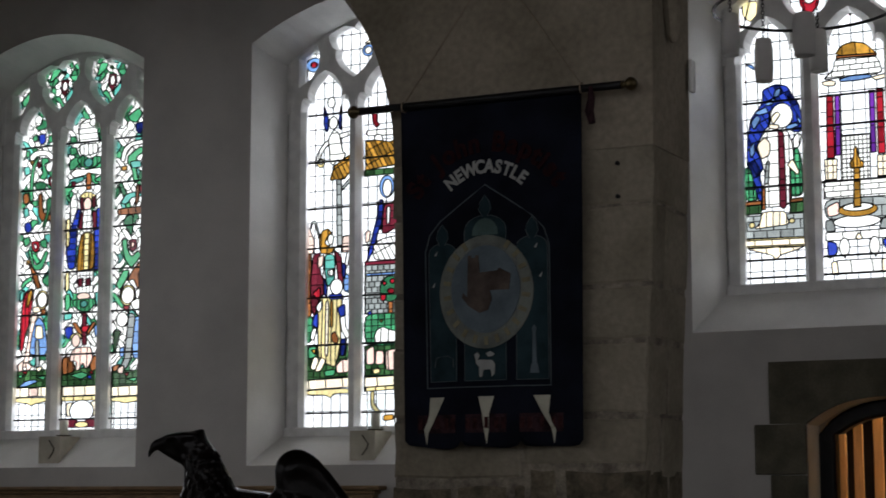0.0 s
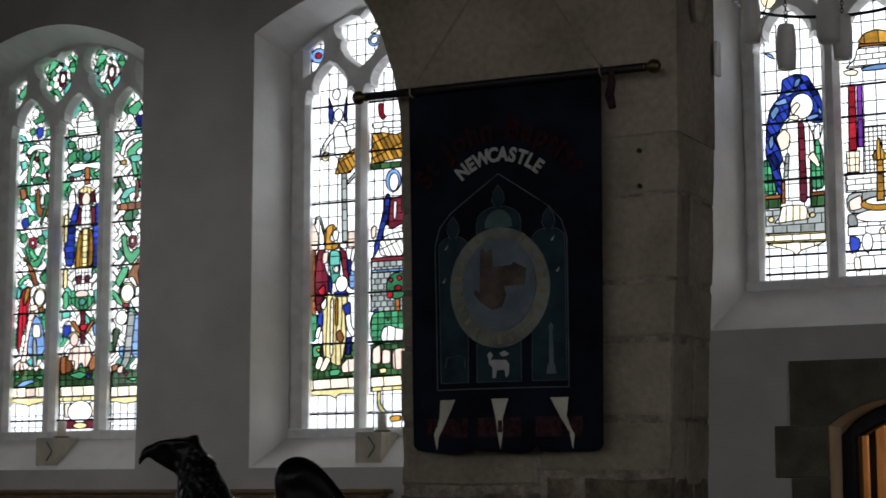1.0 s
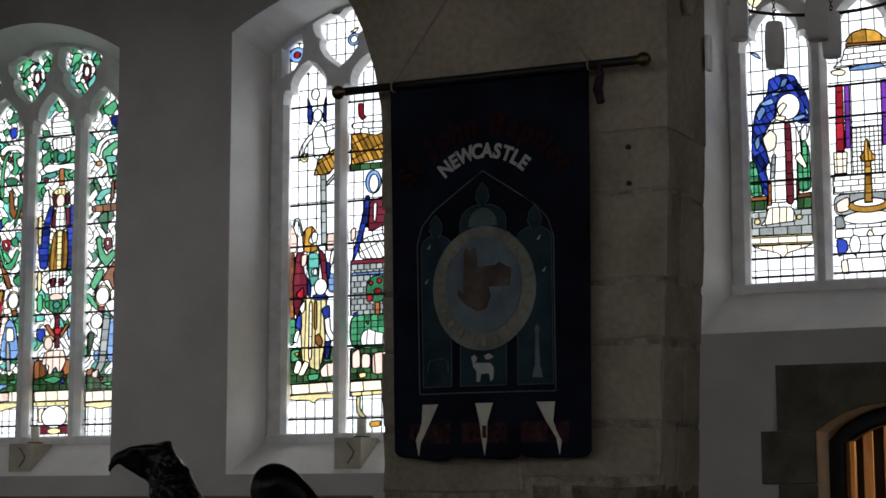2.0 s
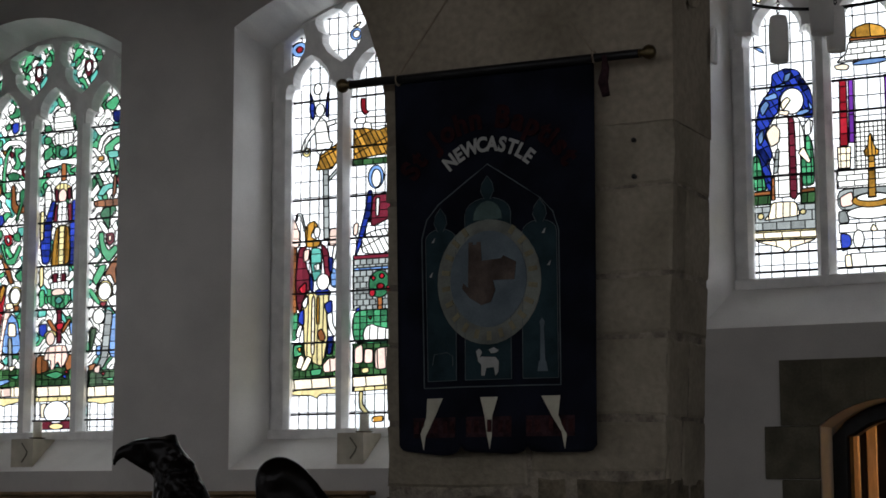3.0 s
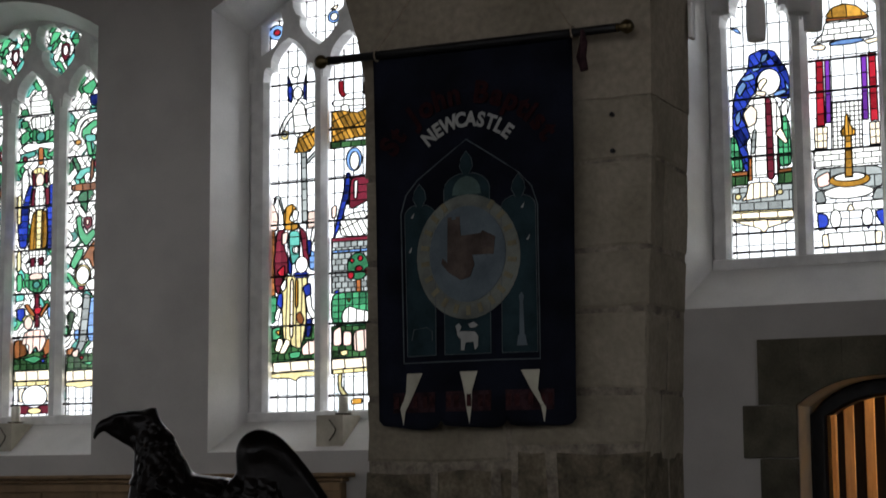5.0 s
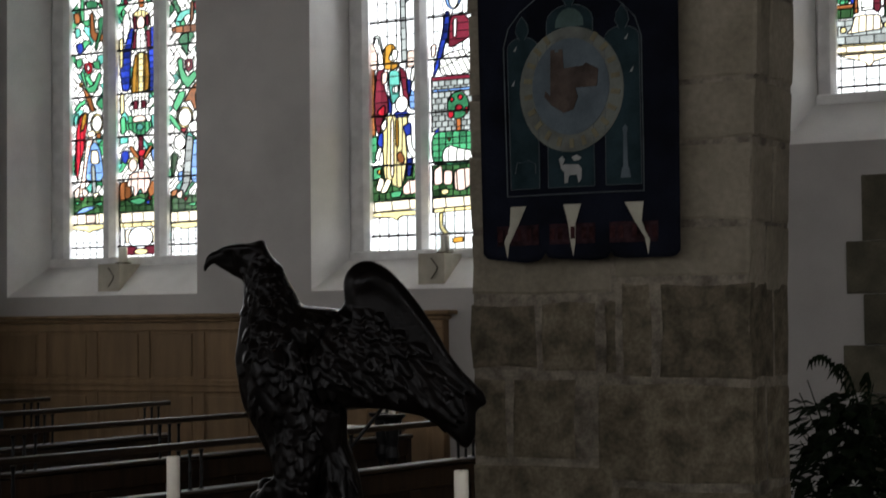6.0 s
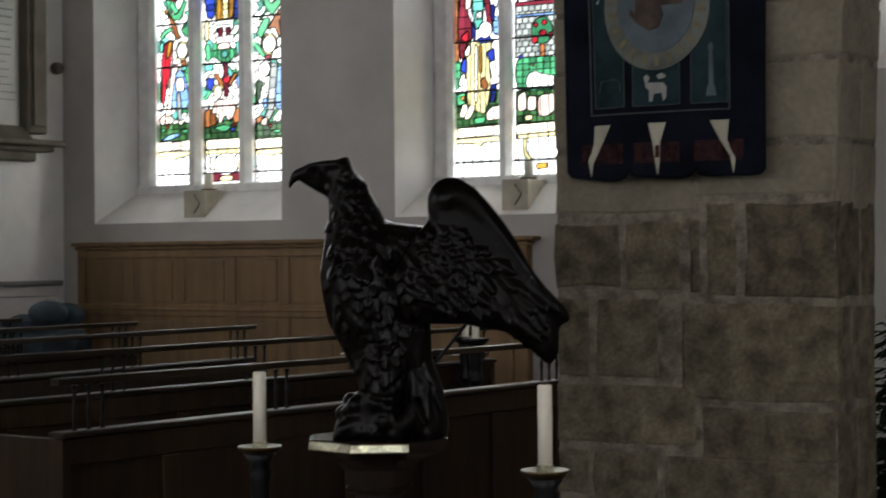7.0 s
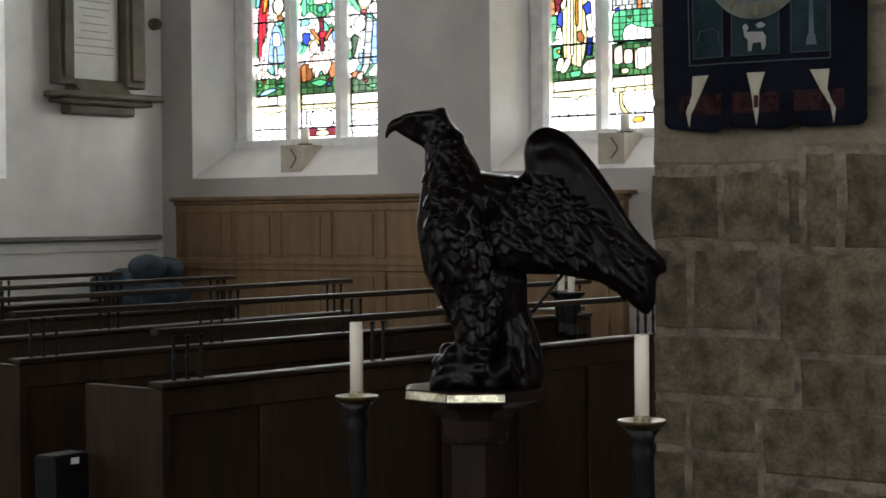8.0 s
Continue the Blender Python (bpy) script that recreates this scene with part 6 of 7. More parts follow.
# ---- eagle lectern ----
def eagle_mesh():
    bm = bmesh.new()

    def ball(u, w, v, ru, rw=None, rv=None, tilt=0.0):
        m = Matrix.Translation((u, w, v)) @ Matrix.Rotation(tilt, 4, 'Y') @ Matrix.Diagonal((ru, rw or ru, rv or ru, 1))
        bmesh.ops.create_icosphere(bm, subdivisions=2, radius=1.0, matrix=m)

    def limb(pts, squash=1.0):
        for (a, b) in zip(pts, pts[1:]):
            n = 7
            for k in range(n + 1):
                t = k / n
                u, w, v, r = (p + (q - p) * t for p, q in zip(a, b))
                ball(u, w, v, r, r * squash, r)

    limb([(-0.178, 0, 0.837, 0.046), (-0.142, 0, 0.832, 0.051), (-0.115, 0, 0.775, 0.066), (-0.098, 0, 0.70, 0.088), (-0.088, 0, 0.62, 0.112), (-0.072, 0, 0.52, 0.143), (-0.058, 0, 0.43, 0.141), (-0.02, 0, 0.32, 0.125), (0.005, 0, 0.24, 0.112)], 1.0)
    limb([(-0.242, 0, 0.866, 0.011), (-0.20, 0, 0.872, 0.014), (-0.155, 0, 0.874, 0.014), (-0.128, 0, 0.880, 0.014)], 1.9)
    limb([(-0.20, 0, 0.842, 0.034), (-0.25, 0, 0.847, 0.024), (-0.276, 0, 0.841, 0.020), (-0.290, 0, 0.829, 0.015), (-0.297, 0, 0.815, 0.012), (-0.300, 0, 0.803, 0.009), (-0.300, 0, 0.795, 0.006)], 0.75)
    for s in (-1, 1):
        limb([(-0.236, s * 0.020, 0.866, 0.011), (-0.190, s * 0.037, 0.871, 0.014), (-0.150, s * 0.041, 0.870, 0.013)], 1.0)
        ball(-0.196, s * 0.040, 0.848, 0.011)
    limb([(-0.262, 0, 0.820, 0.009), (-0.232, 0, 0.814, 0.018), (-0.195, 0, 0.804, 0.028), (-0.140, 0, 0.800, 0.050), (-0.112, 0, 0.78, 0.064)], 0.9)
    limb([(-0.134, 0, 0.856, 0.036), (-0.126, 0, 0.878, 0.019), (-0.118, 0, 0.888, 0.011)], 1.5)
    limb([(-0.012, -0.05, 0.26, 0.094), (-0.018, -0.06, 0.14, 0.072), (-0.03, -0.07, 0.04, 0.066)], 0.9)
    limb([(0.005, 0.07, 0.26, 0.085), (-0.01, 0.07, 0.14, 0.072), (-0.03, 0.07, 0.04, 0.066)], 0.9)
    limb([(0.06, 0, 0.34, 0.09), (0.085, 0, 0.24, 0.065), (0.115, 0, 0.13, 0.075), (0.130, 0, 0.035, 0.075)], 1.3)
    limb([(0.0, 0, 0.24, 0.10), (0.0, 0, 0.12, 0.088), (-0.03, 0, 0.04, 0.10)], 0.9)
    for s in (-1, 1):      # talons
        for du in (-0.115, -0.07, -0.02, 0.06):
            limb([(-0.03, s * 0.07, 0.07, 0.04), (du - 0.02, s * 0.085, 0.035, 0.030), (du - 0.045, s * 0.09, 0.008, 0.016)], 0.8)
    limb([(0.0, 0, 0.606, 0.086), (0.12, 0, 0.592, 0.084), (0.22, 0, 0.50, 0.08)], 1.3)
    ball(0.02, 0, 0.035, 0.16, 0.13, 0.05)
    rock = random.Random(8)
    for k in range(70):
        a = rock.uniform(0, 2 * math.pi)
        ball(0.015 + 0.15 * math.cos(a), 0.115 * math.sin(a), rock.uniform(0.012, 0.12), rock.uniform(0.016, 0.034), 0.03, rock.uniform(0.016, 0.034), rock.uniform(-0.6, 0.6))
    wing = [(0.128, 0.73), (0.124, 0.762), (0.130, 0.792), (0.150, 0.818), (0.178, 0.831), (0.208, 0.829), (0.238, 0.814), (0.265, 0.793), (0.310, 0.742), (0.355, 0.682), (0.402, 0.612), (0.455, 0.515), (0.510, 0.458), (0.557, 0.412), (0.567, 0.378), (0.548, 0.366), (0.532, 0.372), (0.530, 0.275), (0.505, 0.240), (0.485, 0.25), (0.455, 0.285), (0.42, 0.325), (0.36, 0.348), (0.24, 0.372), (0.14, 0.372), (0.05, 0.42), (0.03, 0.52), (0.10, 0.64), (0.136, 0.69)]
    for s, du in ((-1, 0.0), (1, 0.012)):
        c = Vector((0.3, 0.55))
        loops = []
        for k, (dw, inset) in enumerate(((-0.045, 0.035), (-0.02, -0.010), (0.015, -0.010), (0.03, 0.035))):
            loop = []
            for u, v in wing:
                rise = max(0.0, v - 0.6)
                d = Vector((u + 0.08 * rise, v - 0.075 * rise)) - c
                d = d * max(0.2, 1 - inset / max(0.06, d.length))
                lift = 0.10 * (c.x + d.x - 0.05)
                loop.append((c.x + d.x + du, s * (0.125 + lift * 0.6) + dw * 1.0, c.y + d.y))
            loops.append(loop)
        loft(loops, bm)
        rim = [e for e in bm.edges if e.is_boundary]
        bmesh.ops.holes_fill(bm, edges=rim, sides=0)
    # thick leading edge of the near and far wing
        limb([(0.166 + du, s * 0.135, 0.70, 0.034), (0.192 + du, s * 0.145, 0.752, 0.050), (0.214 + du, s * 0.15, 0.766, 0.045), (0.252 + du, s * 0.155, 0.742, 0.038), (0.31 + du, s * 0.16, 0.69, 0.032), (0.40 + du, s * 0.17, 0.57, 0.026), (0.50 + du, s * 0.18, 0.43, 0.024)], 0.9)
    bmesh.ops.recalc_face_normals(bm, faces=bm.faces)
    me = bpy.data.meshes.new("eagle_rough")
    bm.to_mesh(me)
    bm.free()
    tmp = new("eagle_rough", me)
    md = tmp.modifiers.new("remesh", 'REMESH')
    md.mode, md.voxel_size = 'VOXEL', 0.0085
    sm = tmp.modifiers.new("smooth", 'SMOOTH')
    sm.iterations, sm.factor = 5, 0.5
    out = bpy.data.meshes.new_from_object(tmp.evaluated_get(bpy.context.evaluated_depsgraph_get()))
    bpy.data.objects.remove(tmp)
    return out


def feathered(me):
    """Carved feathers laid over the bird's body and wing on both sides."""
    from mathutils.bvhtree import BVHTree
    bm = bmesh.new()
    bm.from_mesh(me)
    tree = BVHTree.FromBMesh(bm)
    rng = random.Random(3)
    shape = ((0.0, 0.0, -0.003), (0.30, 0.85, 0.000), (0.62, 1.0, 0.005), (0.88, 0.62, 0.009), (1.0, 0.0, 0.011), (0.88, -0.62, 0.009), (0.62, -1.0, 0.005), (0.30, -0.85, 0.000))

    def feather(side, u, v, ln, wd, lean, lift):
        hit, nrm, _, _ = tree.ray_cast(Vector((u, side * 1.0, v)), Vector((0, -side, 0)))
        if hit is None or abs(nrm.y) < 0.28:
            return
        down = Vector((math.sin(lean), 0, -math.cos(lean)))
        tip = Vector((u, side * 1.0, v)) + down * ln * 0.62
        if tree.ray_cast(tip, Vector((0, -side, 0)))[0] is None:
            return
        down = (down - nrm * down.dot(nrm)).normalized()
        across = nrm.cross(down)
        root = hit - down * ln * 0.5
        ring = [bm.verts.new(root + down * ln * a + across * wd * b + nrm * c * lift) for a, b, c in shape]
        quill = [bm.verts.new(root + down * ln * t + nrm * h * lift) for t, h in ((0.35, 0.006), (0.85, 0.0135))]
        under = bm.verts.new(root + down * ln * 0.6 - nrm * 0.006)
        for k in range(8):
            n = (k + 1) % 8
            near = quill[0] if k in (0, 1, 6, 7) else quill[1]
            bm.faces.new((ring[k], ring[n], near))
            bm.faces.new((ring[n], ring[k], under))
        for k in (2, 6):
            bm.faces.new((ring[k], quill[1], quill[0]))

    def scatter(side, v0, v1, dv, span, ln, wd, lean, lift):
        """Feathers strewn without rows, none nearer to another than its own width."""
        put, tries = [], 0
        while tries < 900:
            tries += 1
            v = rng.uniform(v0, v1)
            a, b = span(v)
            u = rng.uniform(a, max(a, b))
            if all(((u - p) / (1.55 * wd)) ** 2 + ((v - q) / (0.85 * dv)) ** 2 > 1 for p, q in put):
                put.append((u, v))
                feather(side, u, v, ln * rng.uniform(0.8, 1.25), wd * rng.uniform(0.85, 1.2), lean(u, v) + rng.uniform(-0.3, 0.3), lift * rng.uniform(0.5, 1.15))

    for side in (-1, 1):
        # nape, neck, breast and thighs
        scatter(side, 0.79, 0.85, 0.022, lambda v: (-0.15, -0.06), 0.032, 0.010, lambda u, v: 0.5, 0.6)
        scatter(side, 0.70, 0.80, 0.026, lambda v: (-0.20, -0.03), 0.042, 0.012, lambda u, v: 0.15, 0.75)
        scatter(side, 0.34, 0.70, 0.036, lambda v: (-0.22, 0.10), 0.062, 0.018, lambda u, v: 0.25 + 1.2 * u, 1.1)
        scatter(side, 0.16, 0.34, 0.034, lambda v: (-0.16, 0.07), 0.056, 0.015, lambda u, v: 0.05, 0.8)
        # the long tail feathers behind the legs
        scatter(side, 0.08, 0.30, 0.07, lambda v: (0.08, 0.19), 0.16, 0.016, lambda u, v: 0.2, 0.9)
        # wing: flight feathers along the foot, two rows of coverts over them, a smooth shoulder
        scatter(side, 0.30, 0.46, 0.05, lambda v: (0.22, 0.54), 0.16, 0.017, lambda u, v: 0.55 + 0.5 * u, 1.25)
        scatter(side, 0.40, 0.56, 0.045, lambda v: (0.08, 0.44 - 0.6 * (v - 0.42)), 0.095, 0.018, lambda u, v: 0.75, 1.2)
        scatter(side, 0.53, 0.66, 0.034, lambda v: (0.10, 0.36 - 0.8 * (v - 0.52)), 0.060, 0.016, lambda u, v: 0.9, 1.0)
    rough = bpy.data.meshes.new("eagle_rough")
    bm.to_mesh(rough)
    bm.free()
    tmp = new("eagle_rough", rough)
    md = tmp.modifiers.new("remesh", 'REMESH')
    md.mode, md.voxel_size = 'VOXEL', 0.0040
    sm = tmp.modifiers.new("smooth", 'SMOOTH')
    sm.iterations, sm.factor = 1, 0.5
    out = bpy.data.meshes.new_from_object(tmp.evaluated_get(bpy.context.evaluated_depsgraph_get()))
    bpy.data.objects.remove(tmp)
    fused = bmesh.new()
    fused.from_mesh(out)
    return fused


def eagle_lectern():
    ob = thing("eagle_lectern", "black carved oak eagle lectern with a brass-edged octagonal top", "lectern", pose(-3.093, 4.664, 1.14, 0, 0, 34.5))
    bird = part("eagle", feathered(eagle_mesh()), BLACK_OAK, ob, "dark carved wooden bird with raised wings", smooth=True)
    bird.location = (0.026, 0.0, -0.004)
    t = radians(22.5)
    part("cap", lathe([(0.105, -0.155), (0.115, -0.10), (0.155, -0.065), (0.215, -0.042), (0.233, -0.036), (0.234, -0.004), (0.225, 0.0)], 8, turn=t), STEM_OAK, ob, "octagonal moulded top")
    for k in (3, 4, 5):    # brass plates on three of the eight edges
        a0, a1 = t + math.pi / 4 * k, t + math.pi / 4 * (k + 1)
        bm = bmesh.new()
        lp = []
        for z in (-0.034, -0.030, -0.008, -0.004):
            r = {-0.034: 0.2365, -0.030: 0.2388, -0.008: 0.2366, -0.004: 0.234}[z]
            lp.append([(r * math.cos(a), r * math.sin(a), z) for a in (a0 + 0.008, a1 - 0.008)])
        vs = [[bm.verts.new(p) for p in q] for q in lp]
        inner = [[bm.verts.new((p[0] * 0.97, p[1] * 0.97, p[2])) for p in q] for q in lp]
        for a, b in zip(vs, vs[1:]):
            bm.faces.new((a[0], a[1], b[1], b[0]))
        for a, b in zip(inner, inner[1:]):
            bm.faces.new((a[0], b[0], b[1], a[1]))
        for e in (0, 1):
            for k2 in range(3):
                bm.faces.new((vs[k2][e], vs[k2 + 1][e], inner[k2 + 1][e], inner[k2][e]))
        bm.faces.new((vs[0][0], inner[0][0], inner[0][1], vs[0][1]))
        bm.faces.new((vs[3][0], vs[3][1], inner[3][1], inner[3][0]))
        part("brass_plate", bm, BRASS, ob, "engraved polished brass plate")
    part("neck_ring", lathe([(0.094, -0.178), (0.110, -0.172), (0.114, -0.162), (0.104, -0.152)], 8, turn=t), STEM_OAK, ob)
    part("stem", lathe([(0.20, -1.14), (0.20, -1.06), (0.14, -1.0), (0.092, -0.92), (0.080, -0.5), (0.082, -0.176)], 8, turn=t), STEM_OAK, ob, "octagonal oak stem")
    part("book_strut", tube([(0.288, -0.05, 0.365), (0.186, -0.02, 0.235)], 0.006, 8), IRON, ob, "thin dark metal strut")
    return ob


eagle_lectern()


def candle_stand(x, y, tray_z, h, r):
    ob = thing("candle_stand", "tall dark turned candle stand with a brass drip tray", "candle stand", Matrix.Translation((x, y, 0)), group="candle stands by the lectern")
    z = tray_z
    part("stem", lathe([(0.14, 0), (0.14, 0.03), (0.06, 0.07), (0.03, 0.14), (0.024, 0.45), (0.036, 0.5), (0.024, 0.55), (0.022, z - 0.30), (0.034, z - 0.26), (0.030, z - 0.12), (0.040, z - 0.08), (0.030, z - 0.05), (0.055, z - 0.02)], 16), IRON, ob, smooth=True)
    part("drip_tray", lathe([(0.045, z - 0.02), (0.062, z - 0.012), (0.072, z), (0.072, z + 0.006), (0.064, z + 0.004), (0.03, z - 0.002)], 24), DARK_BRASS, ob, "aged brass drip tray", smooth=True)
    part("socket", lathe([(0.026, z - 0.004), (0.026, z + 0.02), (0.022, z + 0.021)], 16), BRASS, ob, "brass socket")
    c = part("candle", lathe([(r, z + 0.012), (r, z + h - 0.003), (r * 0.86, z + h), (0.004, z + h - 0.002)], 20), WAX, None, smooth=True)
    c.matrix_world = Matrix.Translation((x, y, 0))
    tagged(c, "thick ivory wax candle on a brass tray", "candle", group="lectern candles")
    w = part("wick", tube([(0, 0, z + h - 0.004), (0.001, 0.001, z + h + 0.008)], 0.0012, 5), IRON, c)
    return ob


candle_stand(-3.54, 4.63, 1.085, 0.250, 0.0215)
candle_stand(-2.384, 4.468, 1.085, 0.252, 0.0212)


# ---- pews ----
def pew_data(length, panels, railed=True):
    """One pew along local y from 0 to length; its back faces +x."""
    ob = thing("pew", "dark oak pew with panelled back and a rail on turned balusters", "pew", group="rows of pews")
    part("back", boxed(-0.03, 0.0, 0.0, length, 0.12, 0.965), DARK_OAK, ob)
    part("plinth", boxed(-0.035, 0.012, 0.0, length, 0.0, 0.14, bevel=0.005), DARK_OAK, ob)
    part("top_rail", boxed(-0.03, 0.018, 0.0, length, 0.86, 0.965, bevel=0.004), DARK_OAK, ob)
    part("ledge", boxed(-0.06, 0.035, -0.01, length + 0.01, 0.968, 0.992, bevel=0.006), PEW_RAIL, ob, "polished ledge")
    n = panels
    for k in range(n + 1):
        c = length * k / n
        a, b = max(0.0, c - 0.05), min(length, c + 0.05)
        part("stile", boxed(0.002, 0.018, a, b, 0.142, 0.858, bevel=0.004), DARK_OAK, ob)
    part("seat", boxed(-0.42, -0.032, 0.03, length - 0.03, 0.42, 0.45, bevel=0.008), DARK_OAK, ob)
    for y in (-0.005, length - 0.040):
        part("pew_end", boxed(-0.46, 0.0205, y, y + 0.045, 0.0, 0.964, bevel=0.003), DARK_OAK, ob)
    part("book_rest", boxed(-0.20, -0.062, 0.02, length - 0.02, 0.90, 0.918, bevel=0.004), PEW_RAIL, ob)
    if not railed:
        return ob
    part("hand_rail", boxed(-0.032, 0.020, -0.02, length + 0.02, 1.172, 1.20, bevel=0.004), PEW_RAIL, ob, "dark polished rail")
    groups = max(2, round(length / 0.95))
    for g in range(groups):
        yc = 0.16 + (length - 0.32) * g / (groups - 1)
        for d in (-0.075, 0.0, 0.075):
            part("baluster", lathe([(0.014, 0.99), (0.008, 1.0), (0.0075, 1.05), (0.011, 1.075), (0.0075, 1.10), (0.008, 1.15), (0.014, 1.167)], 8, at=(-0.006, yc + d, 0)), IRON, ob)
    return ob


TALL = Matrix.Diagonal((1, 1, 1.035, 1))
first = pew_data(4.8, 8)
first.matrix_world = pose(-4.948, 5.17, 0, 0, 0, -5.5) @ TALL
tagged(first, "front dark oak pew screen with recessed panels and a baluster rail", "pew")
row = pew_data(4.6, 8)
row.matrix_world = pose(-6.25, 5.6, 0, 0, 0, -5) @ TALL @ Matrix.Diagonal((1, 1, 1.015, 1))
for x, y in ((-7.50, 5.15), (-8.80, 5.42), (-10.30, 5.75)):
    copy_thing(row, pose(x, y, 0))
bk = part("book_box", boxed(-5.42, -5.30, 4.93, 5.13, 0.0, 0.73, bevel=0.01), IRON)
tagged(bk, "dark wooden book box at the pew's end", "box")
lb = part("label_card", boxed(-5.298, -5.292, 5.02, 5.06, 0.69, 0.715), PAPER)
tagged(lb, "small white card on the book box", "card")


# ---- wainscot under the windows ----
def wainscot():
    x0, x1, y = -10.73, -6.30, 11.50
    ob = thing("wainscot", "golden oak wall panelling with a moulded cap", "panelling", kind="structure")
    part("backing", boxed(x0, x1, y, WALL_Y - 0.003, 0.0, 1.80), OAK, ob)
    part("cap", boxed(x0 - 0.03, x1 + 0.08, y - 0.07, WALL_Y - 0.003, 1.835, 1.868, bevel=0.008), OAK, ob, "oak cap board")
    part("cap_moulding", boxed(x0 - 0.015, x1 + 0.03, y - 0.04, WALL_Y - 0.003, 1.802, 1.833, bevel=0.010), OAK, ob)
    part("middle_rail", boxed(x0, x1, y - 0.018, y - 0.002, 1.245, 1.345, bevel=0.006), OAK, ob)
    part("rail_moulding", boxed(x0, x1, y - 0.034, y - 0.019, 1.292, 1.312, bevel=0.004), OAK, ob)
    part("top_rail", boxed(x0, x1, y - 0.018, y - 0.002, 1.735, 1.799, bevel=0.004), OAK, ob)
    part("skirting", boxed(x0, x1, y - 0.03, y - 0.002, 0.0, 0.17, bevel=0.006), OAK, ob)
    n = 8
    for k in range(n + 1):
        c = x0 + 0.05 + (x1 - x0 - 0.1) * k / n
        for z0, z1 in ((1.346, 1.734), (0.171, 1.244)):
            part("stile", boxed(c - 0.05, c + 0.05, y - 0.012, y - 0.002, z0, z1, bevel=0.004), OAK, ob)
        if k < n:
            d = (x1 - x0 - 0.1) / n
            for z0, z1 in ((1.37, 1.71), (0.2, 1.21)):
                part("panel", boxed(c + 0.075, c + d - 0.075, y - 0.008, y - 0.002, z0, z1, bevel=0.005), OAK, ob)
    return ob


wainscot()

# ledge and tablet on the end wall
lg = thing("wall_ledge", "stone ledge along the end wall, its board coloured grey for shade", "ledge", kind="structure")
# The board's darker grey puts the shading of its front into the colour.
part("board", boxed(-10.967, -10.86, 2.0, 11.46, 1.505, 1.545, bevel=0.008), LEDGE_SHADE, lg)
part("fascia", boxed(-10.967, -10.90, 2.0, 11.45, 1.41, 1.503, bevel=0.006), LIMEWASH, lg)
part("dado", boxed(-10.967, -10.92, 2.0, 11.45, 0.0, 1.408), LIT_WHITEWASH, lg)


def tablet():
    ob = thing("memorial_tablet", "marble wall tablet in a dark stone frame with a moulded shelf", "memorial tablet")
    x = -10.965
    part("inscription_slab", boxed(x, x + 0.05, 10.43, 11.0, 2.86, 4.2, bevel=0.004), MARBLE, ob, "pale marble slab")
    for y0, y1 in ((10.24, 10.42), (11.02, 11.25)):
        part("pilaster", boxed(x, x + 0.13, y0, y1, 2.80, 4.2, bevel=0.012), SLATE, ob, "dark stone pilaster")
        part("pilaster_face", boxed(x + 0.131, x + 0.155, y0 + 0.045, y1 - 0.045, 2.86, 4.15, bevel=0.008), SLATE, ob)
    part("sloping_foot", plate([(x, 2.86), (x + 0.055, 2.86), (x + 0.19, 2.745), (x, 2.745)], 10.425, 11.015), SLATE, ob)
    part("shelf", boxed(x, x + 0.25, 10.17, 11.36, 2.69, 2.743, bevel=0.014), SLATE, ob, "moulded stone shelf")
    part("under_moulding", boxed(x, x + 0.19, 10.22, 11.28, 2.645, 2.688, bevel=0.015), SLATE, ob)
    part("foot_block", boxed(x, x + 0.13, 10.36, 11.12, 2.56, 2.643, bevel=0.015), SLATE, ob)
    part("cornice", boxed(x, x + 0.25, 10.17, 11.33, 4.202, 4.30, bevel=0.02), SLATE, ob)
    rng = random.Random(2)
    for k in range(17):
        z = 4.08 - 0.063 * k
        half = rng.uniform(0.10, 0.235)
        h = 0.014 if k in (4, 5, 8) else 0.008
        part("letter_bar", boxed(x + 0.05, x + 0.0525, 10.715 - half, 10.715 + half, z, z + h), INK, ob)
    return ob


tablet()
fit = part("wall_fitting", lathe([(0.05, 0), (0.055, 0.02), (0.05, 0.07), (0.03, 0.085)], 14), SLATE)
fit.matrix_world = Matrix.Translation((-10.968, 11.47, 3.39)) @ Matrix.Rotation(radians(90), 4, 'Y')
tagged(fit, "small dark round fitting high in the wall corner", "fitting")

# covered chair in the corner
bm = bmesh.new()
for k in range(60):
    rng = random.Random(k)
    m = Matrix.Translation((-10.45 + rng.uniform(-0.28, 0.28), 10.75 + rng.uniform(-0.25, 0.25), rng.uniform(0.2, 1.30 - 0.18 * rng.random()))) @ Matrix.Rotation(rng.uniform(0, 3), 4, 'Z') @ Matrix.Diagonal((0.17, 0.14, 0.11, 1))
    bmesh.ops.create_icosphere(bm, subdivisions=2, radius=1, matrix=m)
box(bm, -10.75, -10.15, 10.45, 11.05, 0.0, 1.1)
cover = part("covered_chair", bm, COVER, smooth=True)
rm = cover.modifiers.new("remesh", 'REMESH')
rm.mode, rm.voxel_size = 'VOXEL', 0.02
sm = cover.modifiers.new("smooth", 'SMOOTH')
sm.iterations = 5
tagged(cover, "chair heaped with a dark blue-green cloth", "chair")


